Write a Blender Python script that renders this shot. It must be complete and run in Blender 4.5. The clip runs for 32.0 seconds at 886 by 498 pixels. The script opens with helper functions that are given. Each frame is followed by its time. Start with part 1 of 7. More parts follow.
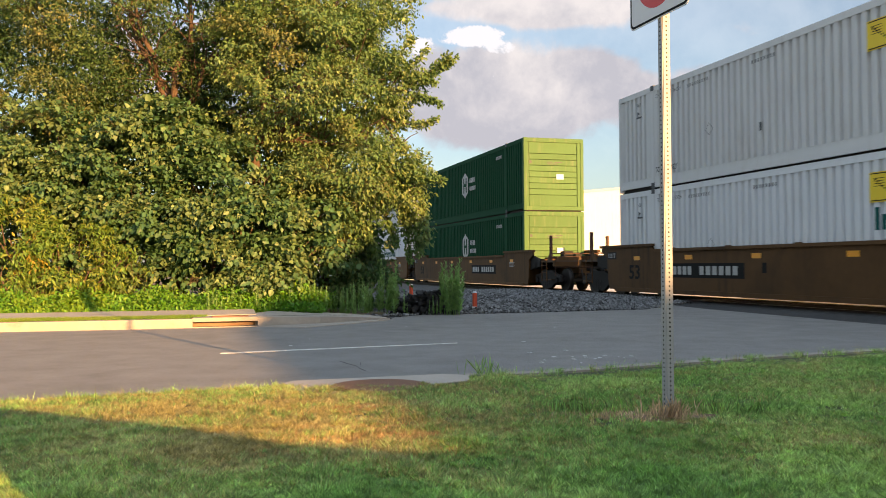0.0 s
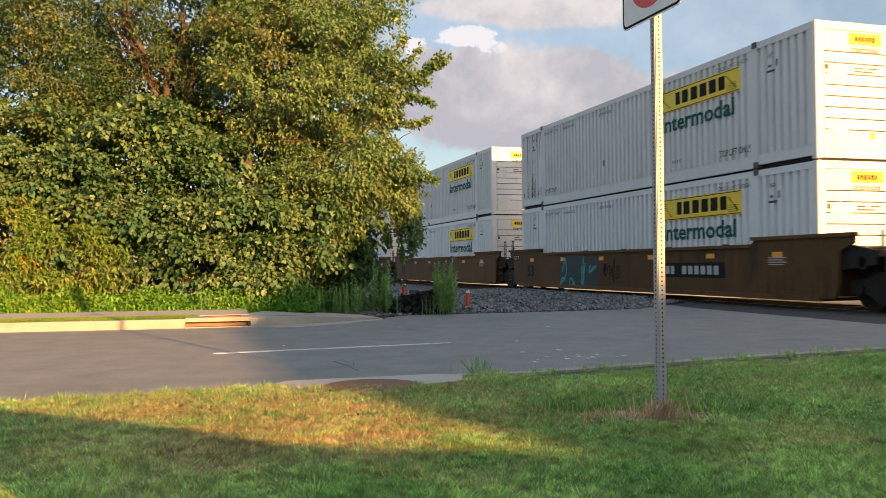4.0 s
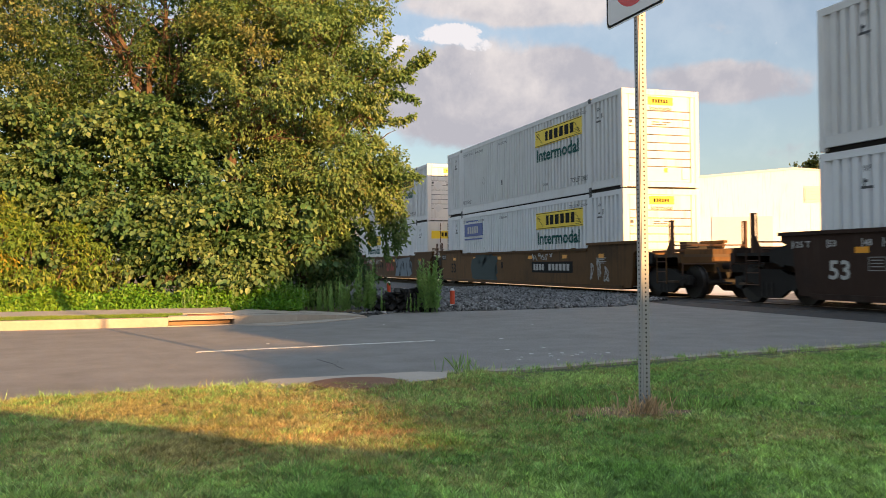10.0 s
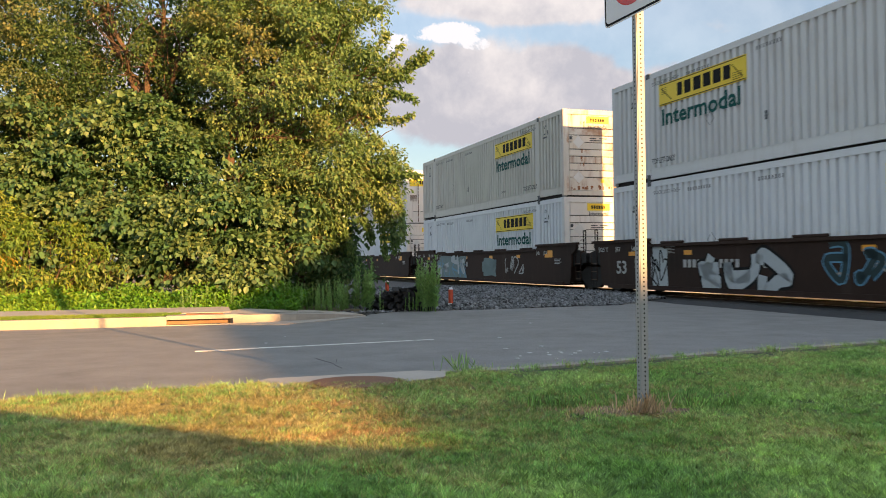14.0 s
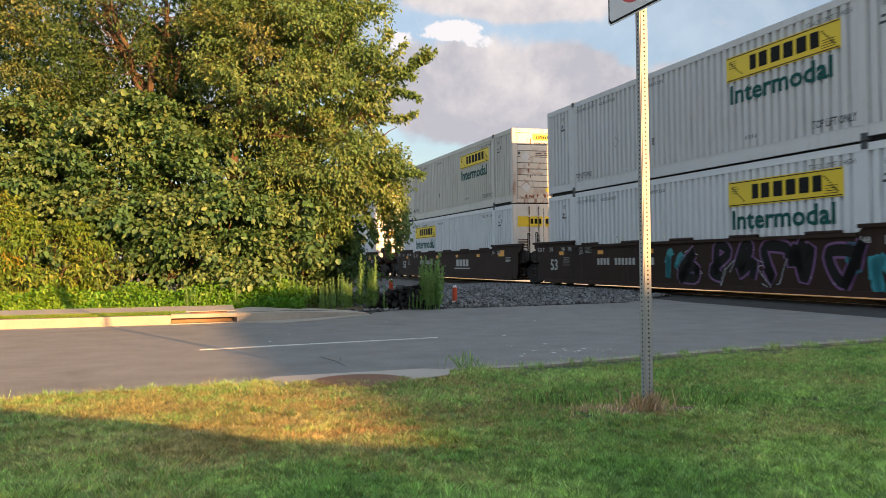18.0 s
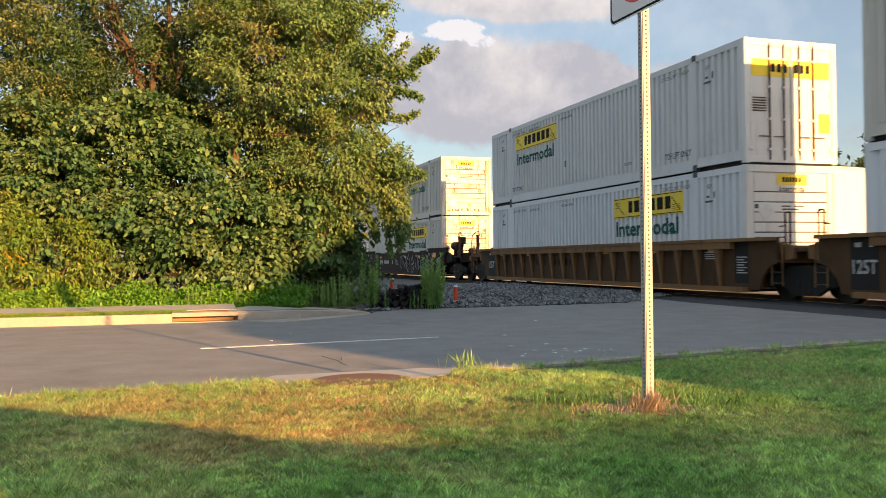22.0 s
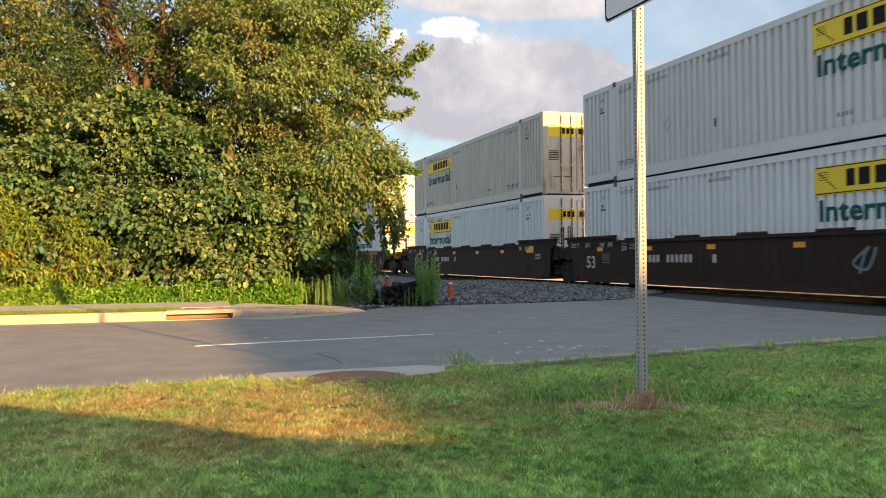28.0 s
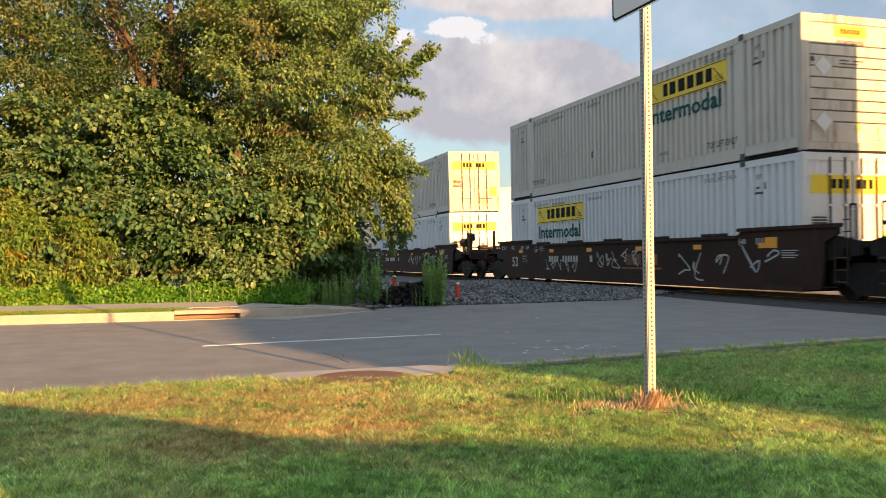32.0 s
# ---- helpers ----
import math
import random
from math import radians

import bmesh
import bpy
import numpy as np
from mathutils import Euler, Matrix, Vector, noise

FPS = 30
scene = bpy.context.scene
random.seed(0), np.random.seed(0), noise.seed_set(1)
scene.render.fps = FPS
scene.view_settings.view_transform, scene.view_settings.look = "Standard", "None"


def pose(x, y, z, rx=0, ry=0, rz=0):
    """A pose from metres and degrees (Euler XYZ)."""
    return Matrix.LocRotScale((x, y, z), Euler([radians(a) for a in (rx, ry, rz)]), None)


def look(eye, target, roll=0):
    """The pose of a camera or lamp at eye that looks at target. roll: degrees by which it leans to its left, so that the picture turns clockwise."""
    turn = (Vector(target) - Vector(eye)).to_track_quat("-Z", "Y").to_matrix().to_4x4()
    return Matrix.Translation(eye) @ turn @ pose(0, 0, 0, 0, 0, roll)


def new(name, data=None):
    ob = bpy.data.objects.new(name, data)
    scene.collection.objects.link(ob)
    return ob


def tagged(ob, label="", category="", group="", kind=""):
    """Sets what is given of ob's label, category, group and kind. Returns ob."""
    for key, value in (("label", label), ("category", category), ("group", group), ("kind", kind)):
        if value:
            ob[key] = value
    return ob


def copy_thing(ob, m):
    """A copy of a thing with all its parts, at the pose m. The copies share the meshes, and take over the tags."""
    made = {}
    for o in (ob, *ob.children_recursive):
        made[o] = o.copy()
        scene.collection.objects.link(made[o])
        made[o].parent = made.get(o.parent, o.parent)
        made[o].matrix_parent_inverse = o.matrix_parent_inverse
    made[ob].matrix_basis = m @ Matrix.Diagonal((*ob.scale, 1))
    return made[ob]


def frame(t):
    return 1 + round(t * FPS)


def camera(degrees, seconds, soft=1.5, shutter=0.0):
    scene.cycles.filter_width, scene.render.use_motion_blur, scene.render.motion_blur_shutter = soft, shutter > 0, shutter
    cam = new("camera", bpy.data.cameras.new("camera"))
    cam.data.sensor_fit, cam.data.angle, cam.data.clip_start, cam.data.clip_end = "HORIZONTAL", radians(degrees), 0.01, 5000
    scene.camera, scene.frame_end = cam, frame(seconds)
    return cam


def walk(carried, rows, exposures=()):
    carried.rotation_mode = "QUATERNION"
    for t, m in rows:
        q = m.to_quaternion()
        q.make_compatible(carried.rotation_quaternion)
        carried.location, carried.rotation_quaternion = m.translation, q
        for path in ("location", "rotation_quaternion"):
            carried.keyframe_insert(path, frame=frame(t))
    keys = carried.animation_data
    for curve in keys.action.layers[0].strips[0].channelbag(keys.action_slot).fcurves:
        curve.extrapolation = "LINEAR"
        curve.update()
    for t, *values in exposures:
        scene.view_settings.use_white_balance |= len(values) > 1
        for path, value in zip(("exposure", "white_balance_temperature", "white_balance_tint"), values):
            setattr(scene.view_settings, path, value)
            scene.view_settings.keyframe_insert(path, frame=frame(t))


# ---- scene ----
# The eye stands on the lawn, one metre above the road; rows: seconds, turn to the right, tilt up, lean (degrees).
EYE = (0.0, 0.0, 1.0)
AIM = [
    (0, -1.701, 1.131, -0.425), (0.5, -1.679, 1.122, -0.434), (1, -1.649, 1.116, -0.456), (1.5, -1.618, 1.121, -0.467), 
    (2, -1.562, 1.123, -0.456), (2.5, -1.483, 1.116, -0.450), (3, -1.398, 1.116, -0.465), (3.5, -1.334, 1.120, -0.485), 
    (5.5, -0.864, 1.063, -0.482), (6, -0.810, 1.055, -0.493), (6.5, -0.729, 1.040, -0.513), (7, -0.643, 1.021, -0.515), 
    (7.5, -0.551, 1.003, -0.508), (8, -0.469, 0.988, -0.493), (8.5, -0.407, 0.976, -0.481), (9, -0.340, 0.968, -0.498), 
    (9.5, -0.261, 0.963, -0.517), (10, -0.188, 0.955, -0.536), (10.5, -0.125, 0.940, -0.547), (11, -0.059, 0.917, -0.534), 
    (11.5, 0.021, 0.903, -0.554), (12, 0.060, 0.898, -0.596), (12.5, 0.030, 0.888, -0.603), (13, -0.010, 0.882, -0.597), 
    (13.5, -0.047, 0.883, -0.605), (14, -0.082, 0.884, -0.619), (14.5, -0.098, 0.881, -0.626), (16.5, -0.237, 0.789, -0.678), 
    (17, -0.273, 0.776, -0.704), (17.5, -0.311, 0.760, -0.742), (18, -0.336, 0.754, -0.750), (18.5, -0.368, 0.747, -0.666), 
    (19, -0.397, 0.731, -0.532), (19.5, -0.420, 0.716, -0.463), (20, -0.442, 0.707, -0.457), (20.5, -0.446, 0.710, -0.479), 
    (21, -0.434, 0.720, -0.512), (21.5, -0.429, 0.725, -0.537), (22, -0.425, 0.724, -0.568), (22.5, -0.417, 0.716, -0.596), 
    (23, -0.392, 0.703, -0.586), (23.5, -0.332, 0.678, -0.573), (24, -0.251, 0.648, -0.587), (24.5, -0.175, 0.622, -0.594), 
    (25, -0.114, 0.608, -0.589), (25.5, -0.075, 0.604, -0.587), (27.5, -0.024, 0.544, -0.586), (28, -0.066, 0.535, -0.592), 
    (28.5, -0.125, 0.529, -0.602), (29, -0.177, 0.537, -0.598), (29.5, -0.235, 0.543, -0.597), (30, -0.306, 0.538, -0.598), 
    (30.5, -0.377, 0.534, -0.595), (31, -0.438, 0.535, -0.597), (31.5, -0.500, 0.537, -0.609), (32, -0.545, 0.541, -0.622),
]


def aim(turn, tilt, lean):
    a, b = radians(turn), radians(tilt)
    way = Vector((math.sin(a) * math.cos(b), math.cos(a) * math.cos(b), math.sin(b)))
    return look(EYE, Vector(EYE) + way, lean)


cam = camera(54.95, 32.0, soft=0.6, shutter=0.2)
walk(cam, [(t, aim(a, b, c)) for t, a, b, c in AIM], exposures=[(0.0, 1.64), (0.5, 1.56), (1.0, 1.42), (3.4, 1.44), (5.6, 1.66), (7.2, 1.61), (8.0, 1.45), (8.8, 1.58), (9.3, 1.61), (10.0, 1.46), (10.8, 1.62),
                                                           (14.0, 1.64), (17.0, 1.60), (18.0, 1.56), (19.0, 1.64), (20.0, 1.56), (21.0, 1.56), (22.0, 1.50), (23.0, 1.63), (25.0, 1.59), (28.0, 1.66),
                                                           (30.0, 1.65), (31.0, 1.54), (32.0, 1.50)])

# ---- light ----
SUN_AZ, SUN_EL = radians(143.2), radians(9.3)
TO_SUN = Vector((math.sin(SUN_AZ) * math.cos(SUN_EL), math.cos(SUN_AZ) * math.cos(SUN_EL), math.sin(SUN_EL)))
sun = new("sun", bpy.data.lights.new("sun", "SUN"))
sun.data.energy, sun.data.angle, sun.data.color = 5.2, radians(0.53), (1.0, 0.52, 0.18)
sun.matrix_world = look((0, 0, 60), Vector((0, 0, 60)) - TO_SUN)


class Nodes:
    """Short hand for building a node tree."""

    def __init__(self, tree):
        self.tree = tree
        tree.nodes.clear()

    def add(self, kind, inputs=None, **props):
        n = self.tree.nodes.new(kind)
        if "operation" in props:
            n.operation = props["operation"]
        if "data_type" in props:
            n.data_type, n.blend_type = props["data_type"], props["blend_type"]
        if "interpolation_type" in props:
            n.interpolation_type = props["interpolation_type"]
        for k, v in (inputs or {}).items():
            if isinstance(v, bpy.types.NodeSocket):
                self.tree.links.new(v, n.inputs[k])
            else:
                n.inputs[k].default_value = v
        return n

    def math(self, op, a, b=0.5, c=None):
        ins = {0: a, 1: b}
        if c is not None:
            ins[2] = c
        return self.add("ShaderNodeMath", ins, operation=op).outputs[0]

    def mix(self, fac, a, b, blend="MIX"):
        n = self.add("ShaderNodeMix", None, data_type="RGBA", blend_type=blend)
        for i, v in ((0, fac), (6, a), (7, b)):
            if isinstance(v, bpy.types.NodeSocket):
                self.tree.links.new(v, n.inputs[i])
            else:
                n.inputs[i].default_value = v if i == 0 else (*v[:3], 1)
        return n.outputs[2]

    def ramp(self, fac, lo, hi, a=0.0, b=1.0):
        return self.add("ShaderNodeMapRange", {0: fac, 1: lo, 2: hi, 3: a, 4: b}, interpolation_type="SMOOTHSTEP").outputs[0]

    def noise(self, co, scale, detail=4.0, rough=0.55, dist=0.0):
        return self.add("ShaderNodeTexNoise", {"Vector": co, "Scale": scale, "Detail": detail, "Roughness": rough, "Distortion": dist}).outputs[0]


def make_world():
    w = bpy.data.worlds.new("sky")
    scene.world = w
    w.use_nodes = True
    n = Nodes(w.node_tree)
    sky = n.add("ShaderNodeTexSky")
    sky.sky_type, sky.sun_disc, sky.sun_elevation, sky.sun_rotation = "NISHITA", False, SUN_EL, SUN_AZ
    sky.air_density, sky.dust_density, sky.ozone_density = 1.0, 1.2, 1.5
    co = n.add("ShaderNodeTexCoord").outputs["Generated"]
    sep = n.add("ShaderNodeSeparateXYZ", {0: co})
    x, y, z = sep.outputs
    # flat cloud layer seen from below, stretched towards the horizon
    up = n.math("ADD", n.math("MAXIMUM", z, 0.0), 0.16)
    flat = n.add("ShaderNodeCombineXYZ", {0: n.math("DIVIDE", x, up), 1: n.math("DIVIDE", y, up), 2: n.math("MULTIPLY", z, 6.0)}).outputs[0]
    big = n.noise(flat, 0.9, 5.0, 0.55, 0.3)
    fine = n.noise(co, 14.0, 8.0, 0.6, 0.2)

    def bank(px, pz, rx, rz, amount):
        dx = n.math("DIVIDE", n.math("SUBTRACT", n.math("DIVIDE", x, n.math("MAXIMUM", y, 0.05)), px), rx)
        dz = n.math("DIVIDE", n.math("SUBTRACT", n.math("DIVIDE", z, n.math("MAXIMUM", y, 0.05)), pz), rz)
        r = n.math("ADD", n.math("MULTIPLY", dx, dx), n.math("MULTIPLY", dz, dz))
        return n.math("MULTIPLY", n.ramp(r, 1.0, 0.0), amount)

    cover = n.math("MULTIPLY", n.ramp(big, 0.45, 0.8), 0.40)
    for b in CLOUD_BANKS:
        cover = n.math("ADD", cover, bank(*b))
    cover = n.math("ADD", cover, n.math("MULTIPLY", n.ramp(z, 0.34, 0.6), 0.5))
    cover = n.math("ADD", cover, n.math("MULTIPLY", n.math("SUBTRACT", fine, 0.5), 1.5))
    mask = n.ramp(cover, 0.26, 0.66, 0.34, 1.0)
    puff = n.math("ADD", n.math("ADD", bank(0.008, 0.270, 0.050, 0.017, 1.15), bank(0.042, 0.256, 0.026, 0.011, 0.75)), bank(-0.055, 0.256, 0.03, 0.022, 0.7))
    puff = n.ramp(n.math("ADD", puff, n.math("MULTIPLY", n.math("SUBTRACT", n.noise(co, 60.0, 7.0, 0.65, 0.3), 0.5), 2.2)), 0.42, 0.72)
    shade = n.ramp(n.math("ADD", n.math("MULTIPLY", n.noise(co, 9.0, 6.0, 0.6), 0.9), n.math("MULTIPLY", n.math("SUBTRACT", z, 0.2), 2.2)), 0.36, 0.80)
    # difference of two offset noises paints lit and shaded sides on the clouds
    lift = n.add("ShaderNodeVectorMath", {0: co, 1: (0.006, -0.01, 0.016)}, operation="ADD").outputs[0]
    relief = n.math("MULTIPLY", n.math("SUBTRACT", n.noise(co, 13.0, 7.0, 0.6, 0.2), n.noise(lift, 13.0, 7.0, 0.6, 0.2)), 2.0)
    cloud = n.mix(n.math("MINIMUM", n.math("MAXIMUM", n.math("ADD", shade, relief), 0.0), 1.2), CLOUD_DARK, CLOUD_LIT)
    # unseen bright bluish cloud overhead, added to lift the light on shaded ground
    cloud = n.mix(n.ramp(z, 0.36, 0.62), cloud, CLOUD_FILL)
    tint = n.mix(1.0, sky.outputs[0], SKY_TINT, "MULTIPLY")
    col = n.mix(puff, n.mix(mask, tint, cloud), CLOUD_WHITE)
    bg = n.add("ShaderNodeBackground", {0: col, 1: SKY_STRENGTH})
    n.add("ShaderNodeOutputWorld", {0: bg.outputs[0]})


# cloud banks in the open part of the sky: across, up, half width, half height, amount
CLOUD_BANKS = [(0.05, 0.195, 0.21, 0.085, 0.95), (0.15, 0.215, 0.09, 0.05, 0.5), (0.09, 0.305, 0.19, 0.035, 0.8),
               (0.33, 0.212, 0.16, 0.036, 0.75), (0.62, 0.30, 0.2, 0.03, 0.5), (-0.3, 0.25, 0.3, 0.1, 0.6)]
CLOUD_DARK, CLOUD_LIT, CLOUD_FILL, CLOUD_WHITE = (2.50, 2.44, 2.68), (3.95, 3.65, 3.60), (3.20, 3.85, 4.65), (4.4, 4.2, 4.3)
SKY_TINT, SKY_STRENGTH = (1.02, 1.04, 1.08), 0.075
make_world()

# ---- materials ----


def material(name, color, rough=0.6, metal=0.0, vary=0.15, scale=8.0, bump=0.0, bump_scale=60.0, stain=None, stain_scale=1.2, stain_amount=0.5,
             per="none", translucent=0.0, spec=0.5, lo=0.5, hi=0.75, streak=None, streak_amount=0.5):
    """A surface with variation at two scales, optional stains of another colour and fine relief."""
    m = bpy.data.materials.new(name)
    m.use_nodes = True
    n = Nodes(m.node_tree)
    co = n.add("ShaderNodeTexCoord").outputs["Object"]
    if per == "object":
        r = n.add("ShaderNodeObjectInfo").outputs["Random"]
        co = n.add("ShaderNodeVectorMath", {0: co, 1: n.add("ShaderNodeCombineXYZ", {0: n.math("MULTIPLY", r, 37.0), 1: n.math("MULTIPLY", r, 19.0)}).outputs[0]}, operation="ADD").outputs[0]
    a, b = n.noise(co, scale, 4.0), n.noise(co, scale * 9.0, 3.0)
    f = n.math("ADD", n.math("MULTIPLY", n.math("SUBTRACT", a, 0.5), 1.6), n.math("MULTIPLY", n.math("SUBTRACT", b, 0.5), 0.8))
    if per == "island":
        f = n.math("ADD", f, n.math("MULTIPLY", n.math("SUBTRACT", n.add("ShaderNodeNewGeometry").outputs["Random Per Island"], 0.5), 1.6))
    elif per == "object":
        f = n.math("ADD", f, n.math("MULTIPLY", n.math("SUBTRACT", r, 0.5), 1.0))
    gain = n.math("ADD", 1.0, n.math("MULTIPLY", f, vary))
    col = n.mix(1.0, color, n.add("ShaderNodeCombineColor", {0: gain, 1: gain, 2: gain}).outputs[0], "MULTIPLY")
    if stain:
        s = n.ramp(n.noise(co, stain_scale, 6.0, 0.62, 0.4), lo, hi, 0.0, stain_amount)
        col = n.mix(s, col, stain)
    if streak:
        long = n.add("ShaderNodeVectorMath", {0: co, 1: (7.0, 7.0, 0.55)}, operation="MULTIPLY").outputs[0]
        wide = n.ramp(n.noise(co, 0.55, 3.0), 0.38, 0.62)
        col = n.mix(n.math("MULTIPLY", n.ramp(n.noise(long, 1.0, 5.0, 0.6), 0.46, 0.74, 0.0, streak_amount), wide), col, streak)
    p = n.add("ShaderNodeBsdfPrincipled", {"Base Color": col, "Roughness": rough, "Metallic": metal, "Specular IOR Level": spec})
    if bump:
        h = n.noise(co, bump_scale, 4.0)
        n.tree.links.new(n.add("ShaderNodeBump", {"Height": h, "Strength": 1.0, "Distance": bump}).outputs[0], p.inputs["Normal"])
    out = p.outputs[0]
    if translucent:
        t = n.add("ShaderNodeBsdfTranslucent", {0: n.mix(1.0, col, (1.25, 1.2, 0.55), "MULTIPLY")})
        out = n.add("ShaderNodeMixShader", {0: translucent, 1: out, 2: t.outputs[0]}).outputs[0]
    n.add("ShaderNodeOutputMaterial", {0: out})
    return m


M_ASPHALT = material("asphalt", (0.246, 0.238, 0.228), 0.9, vary=0.34, scale=2.2, bump=0.010, bump_scale=160, stain=(0.168, 0.161, 0.152), stain_scale=0.5, stain_amount=0.6, spec=0.3)
M_CONCRETE = material("concrete", (0.37, 0.33, 0.285), 0.85, vary=0.25, scale=2.5, bump=0.004, bump_scale=90, stain=(0.25, 0.21, 0.17), stain_scale=1.6, stain_amount=0.6, per="object")
M_SOIL = material("soil", (0.16, 0.125, 0.08), 0.95, vary=0.4, scale=2.0, bump=0.02, bump_scale=30, stain=(0.07, 0.09, 0.03), stain_scale=0.7, stain_amount=0.7)
M_TURF = material("turf_soil", (0.06, 0.07, 0.03), 0.95, vary=0.5, scale=3.0, bump=0.02, bump_scale=40, stain=(0.17, 0.12, 0.05), stain_scale=1.1, stain_amount=0.8)
M_STONE = material("ballast_stone", (0.165, 0.168, 0.172), 0.9, vary=0.95, scale=3.0, per="island", bump=0.004, bump_scale=80)
M_GRAVEL = material("gravel_bed", (0.085, 0.083, 0.082), 0.95, vary=0.6, scale=12.0, bump=0.03, bump_scale=22)
M_RAIL = material("rail_steel", (0.05, 0.032, 0.022), 0.7, 0.0, vary=0.3, scale=3)
M_RAILTOP = material("polished_rail", (0.30, 0.30, 0.30), 0.45, 0.5, vary=0.1)
M_WHITE = material("white_container_paint", (0.64, 0.65, 0.65), 0.6, vary=0.06, scale=1.5, stain=(0.48, 0.45, 0.40), stain_scale=0.8, stain_amount=0.45, per="object", lo=0.55, hi=0.8, streak=(0.36, 0.33, 0.30), streak_amount=0.30)
M_WHITE_END = material("white_end_paint", (0.70, 0.69, 0.67), 0.6, vary=0.07, scale=1.5, stain=(0.42, 0.32, 0.24), stain_scale=1.0, stain_amount=0.35, per="object", lo=0.6, hi=0.8, streak=(0.26, 0.18, 0.13), streak_amount=0.35)
M_BRIGHT = material("bright_container_paint", (0.69, 0.715, 0.74), 0.55, vary=0.05, scale=1.5, stain=(0.56, 0.55, 0.53), stain_scale=0.9, stain_amount=0.4, per="object", lo=0.55, hi=0.8, streak=(0.42, 0.40, 0.38), streak_amount=0.25)
M_RUSTY_END = material("rust_streaked_end_paint", (0.64, 0.60, 0.54), 0.65, vary=0.1, scale=1.5, stain=(0.34, 0.15, 0.06), stain_scale=1.3, stain_amount=0.85, per="object", lo=0.50, hi=0.72, streak=(0.24, 0.085, 0.03), streak_amount=0.95)
M_RUSTRUN = material("rust_run", (0.26, 0.105, 0.042), 0.85, vary=0.4, scale=9)
# one green in two tones: dark shaded sides, sunlight put into the paler end
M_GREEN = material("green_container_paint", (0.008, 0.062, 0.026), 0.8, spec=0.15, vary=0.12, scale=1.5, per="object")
M_GREEN_LIT_END = material("green_end_paint", (0.080, 0.160, 0.062), 0.75, spec=0.2, vary=0.15, scale=1.5, per="object", streak=(0.2, 0.22, 0.14), streak_amount=0.5)
M_YELLOW = material("yellow_panel", (0.82, 0.60, 0.03), 0.55, vary=0.06, scale=4)
M_BLACK = material("black_paint", (0.015, 0.015, 0.015), 0.8, spec=0.15, vary=0.1)
M_TEAL = material("teal_letters", (0.006, 0.085, 0.075), 0.7, spec=0.2, vary=0.08)
M_GREYTXT = material("grey_lettering", (0.055, 0.06, 0.068), 0.6)
M_BLUE = material("blue_panel", (0.03, 0.07, 0.28), 0.5)
M_BROWN = material("brown_wagon_paint", (0.112, 0.058, 0.022), 0.7, spec=0.2, vary=0.35, scale=0.7, stain=(0.035, 0.022, 0.012), stain_scale=0.4, stain_amount=0.9, per="object", bump=0.002, streak=(0.024, 0.017, 0.012), streak_amount=0.8)
M_TAN = material("weathered_brown_paint", (0.205, 0.110, 0.047), 0.72, spec=0.25, vary=0.3, scale=1.0, stain=(0.09, 0.048, 0.02), stain_scale=0.9, stain_amount=0.8, per="object", bump=0.003, streak=(0.045, 0.028, 0.016), streak_amount=0.75)
# recess shade between the ribs put into a darker brown, with grime streaks
M_SILL = material("grimy_brown_paint", (0.085, 0.046, 0.021), 0.75, spec=0.2, vary=0.3, scale=0.9, stain=(0.03, 0.019, 0.012), stain_scale=0.6, stain_amount=0.8, per="object", streak=(0.022, 0.016, 0.012), streak_amount=0.7)
M_DARK = material("dark_oxide_paint", (0.036, 0.019, 0.013), 0.8, spec=0.25, vary=0.35, scale=0.8, stain=(0.012, 0.009, 0.008), stain_scale=0.6, stain_amount=0.75, per="object", bump=0.002, streak=(0.075, 0.055, 0.042), streak_amount=0.35)
M_IRON = material("truck_iron", (0.012, 0.010, 0.009), 0.75, 0.2, vary=0.4, scale=5, bump=0.004)
M_WHEEL = material("wheel_steel", (0.022, 0.017, 0.014), 0.6, 0.2, vary=0.3, scale=5)
M_ORANGE = material("orange_reflector", (0.80, 0.33, 0.02), 0.4, vary=0.1)
M_WLET = material("white_lettering", (0.42, 0.42, 0.41), 0.6, vary=0.2, scale=5)
M_RUST = material("rust", (0.075, 0.036, 0.020), 0.85, vary=0.4, scale=6)
M_GALV = material("galvanised_steel", (0.33, 0.34, 0.35), 0.55, 0.2, vary=0.15, scale=18, stain=(0.35, 0.35, 0.35), stain_scale=9, stain_amount=0.6)
M_HOLE = material("hole_dark", (0.02, 0.02, 0.02), 0.9)
M_SIGNWHITE = material("sign_white", (0.72, 0.72, 0.74), 0.4, vary=0.04)
M_SIGNRED = material("sign_red", (0.62, 0.05, 0.05), 0.4, vary=0.06)
M_REDPOST = material("red_post", (0.62, 0.085, 0.035), 0.5, vary=0.2, scale=10)
M_TIMBER = material("tarred_timber", (0.009, 0.009, 0.010), 0.85, vary=0.5, scale=6, bump=0.006, bump_scale=40, per="object")
M_LINE = material("road_paint", (0.62, 0.61, 0.58), 0.7, vary=0.2, scale=8, stain=(0.15, 0.15, 0.15), stain_scale=9, stain_amount=0.9)
M_TAR = material("crack_tar", (0.018, 0.018, 0.018), 0.6)
M_IRONLID = material("rusted_lid", (0.20, 0.10, 0.06), 0.7, 0.4, vary=0.4, scale=9)
M_BARK = material("bark", (0.095, 0.062, 0.040), 0.9, vary=0.45, scale=5, bump=0.02, bump_scale=20)
M_SHED = material("white_metal_siding", (0.72, 0.71, 0.69), 0.6, vary=0.08, scale=0.6, per="object", streak=(0.25, 0.22, 0.18), streak_amount=0.3)
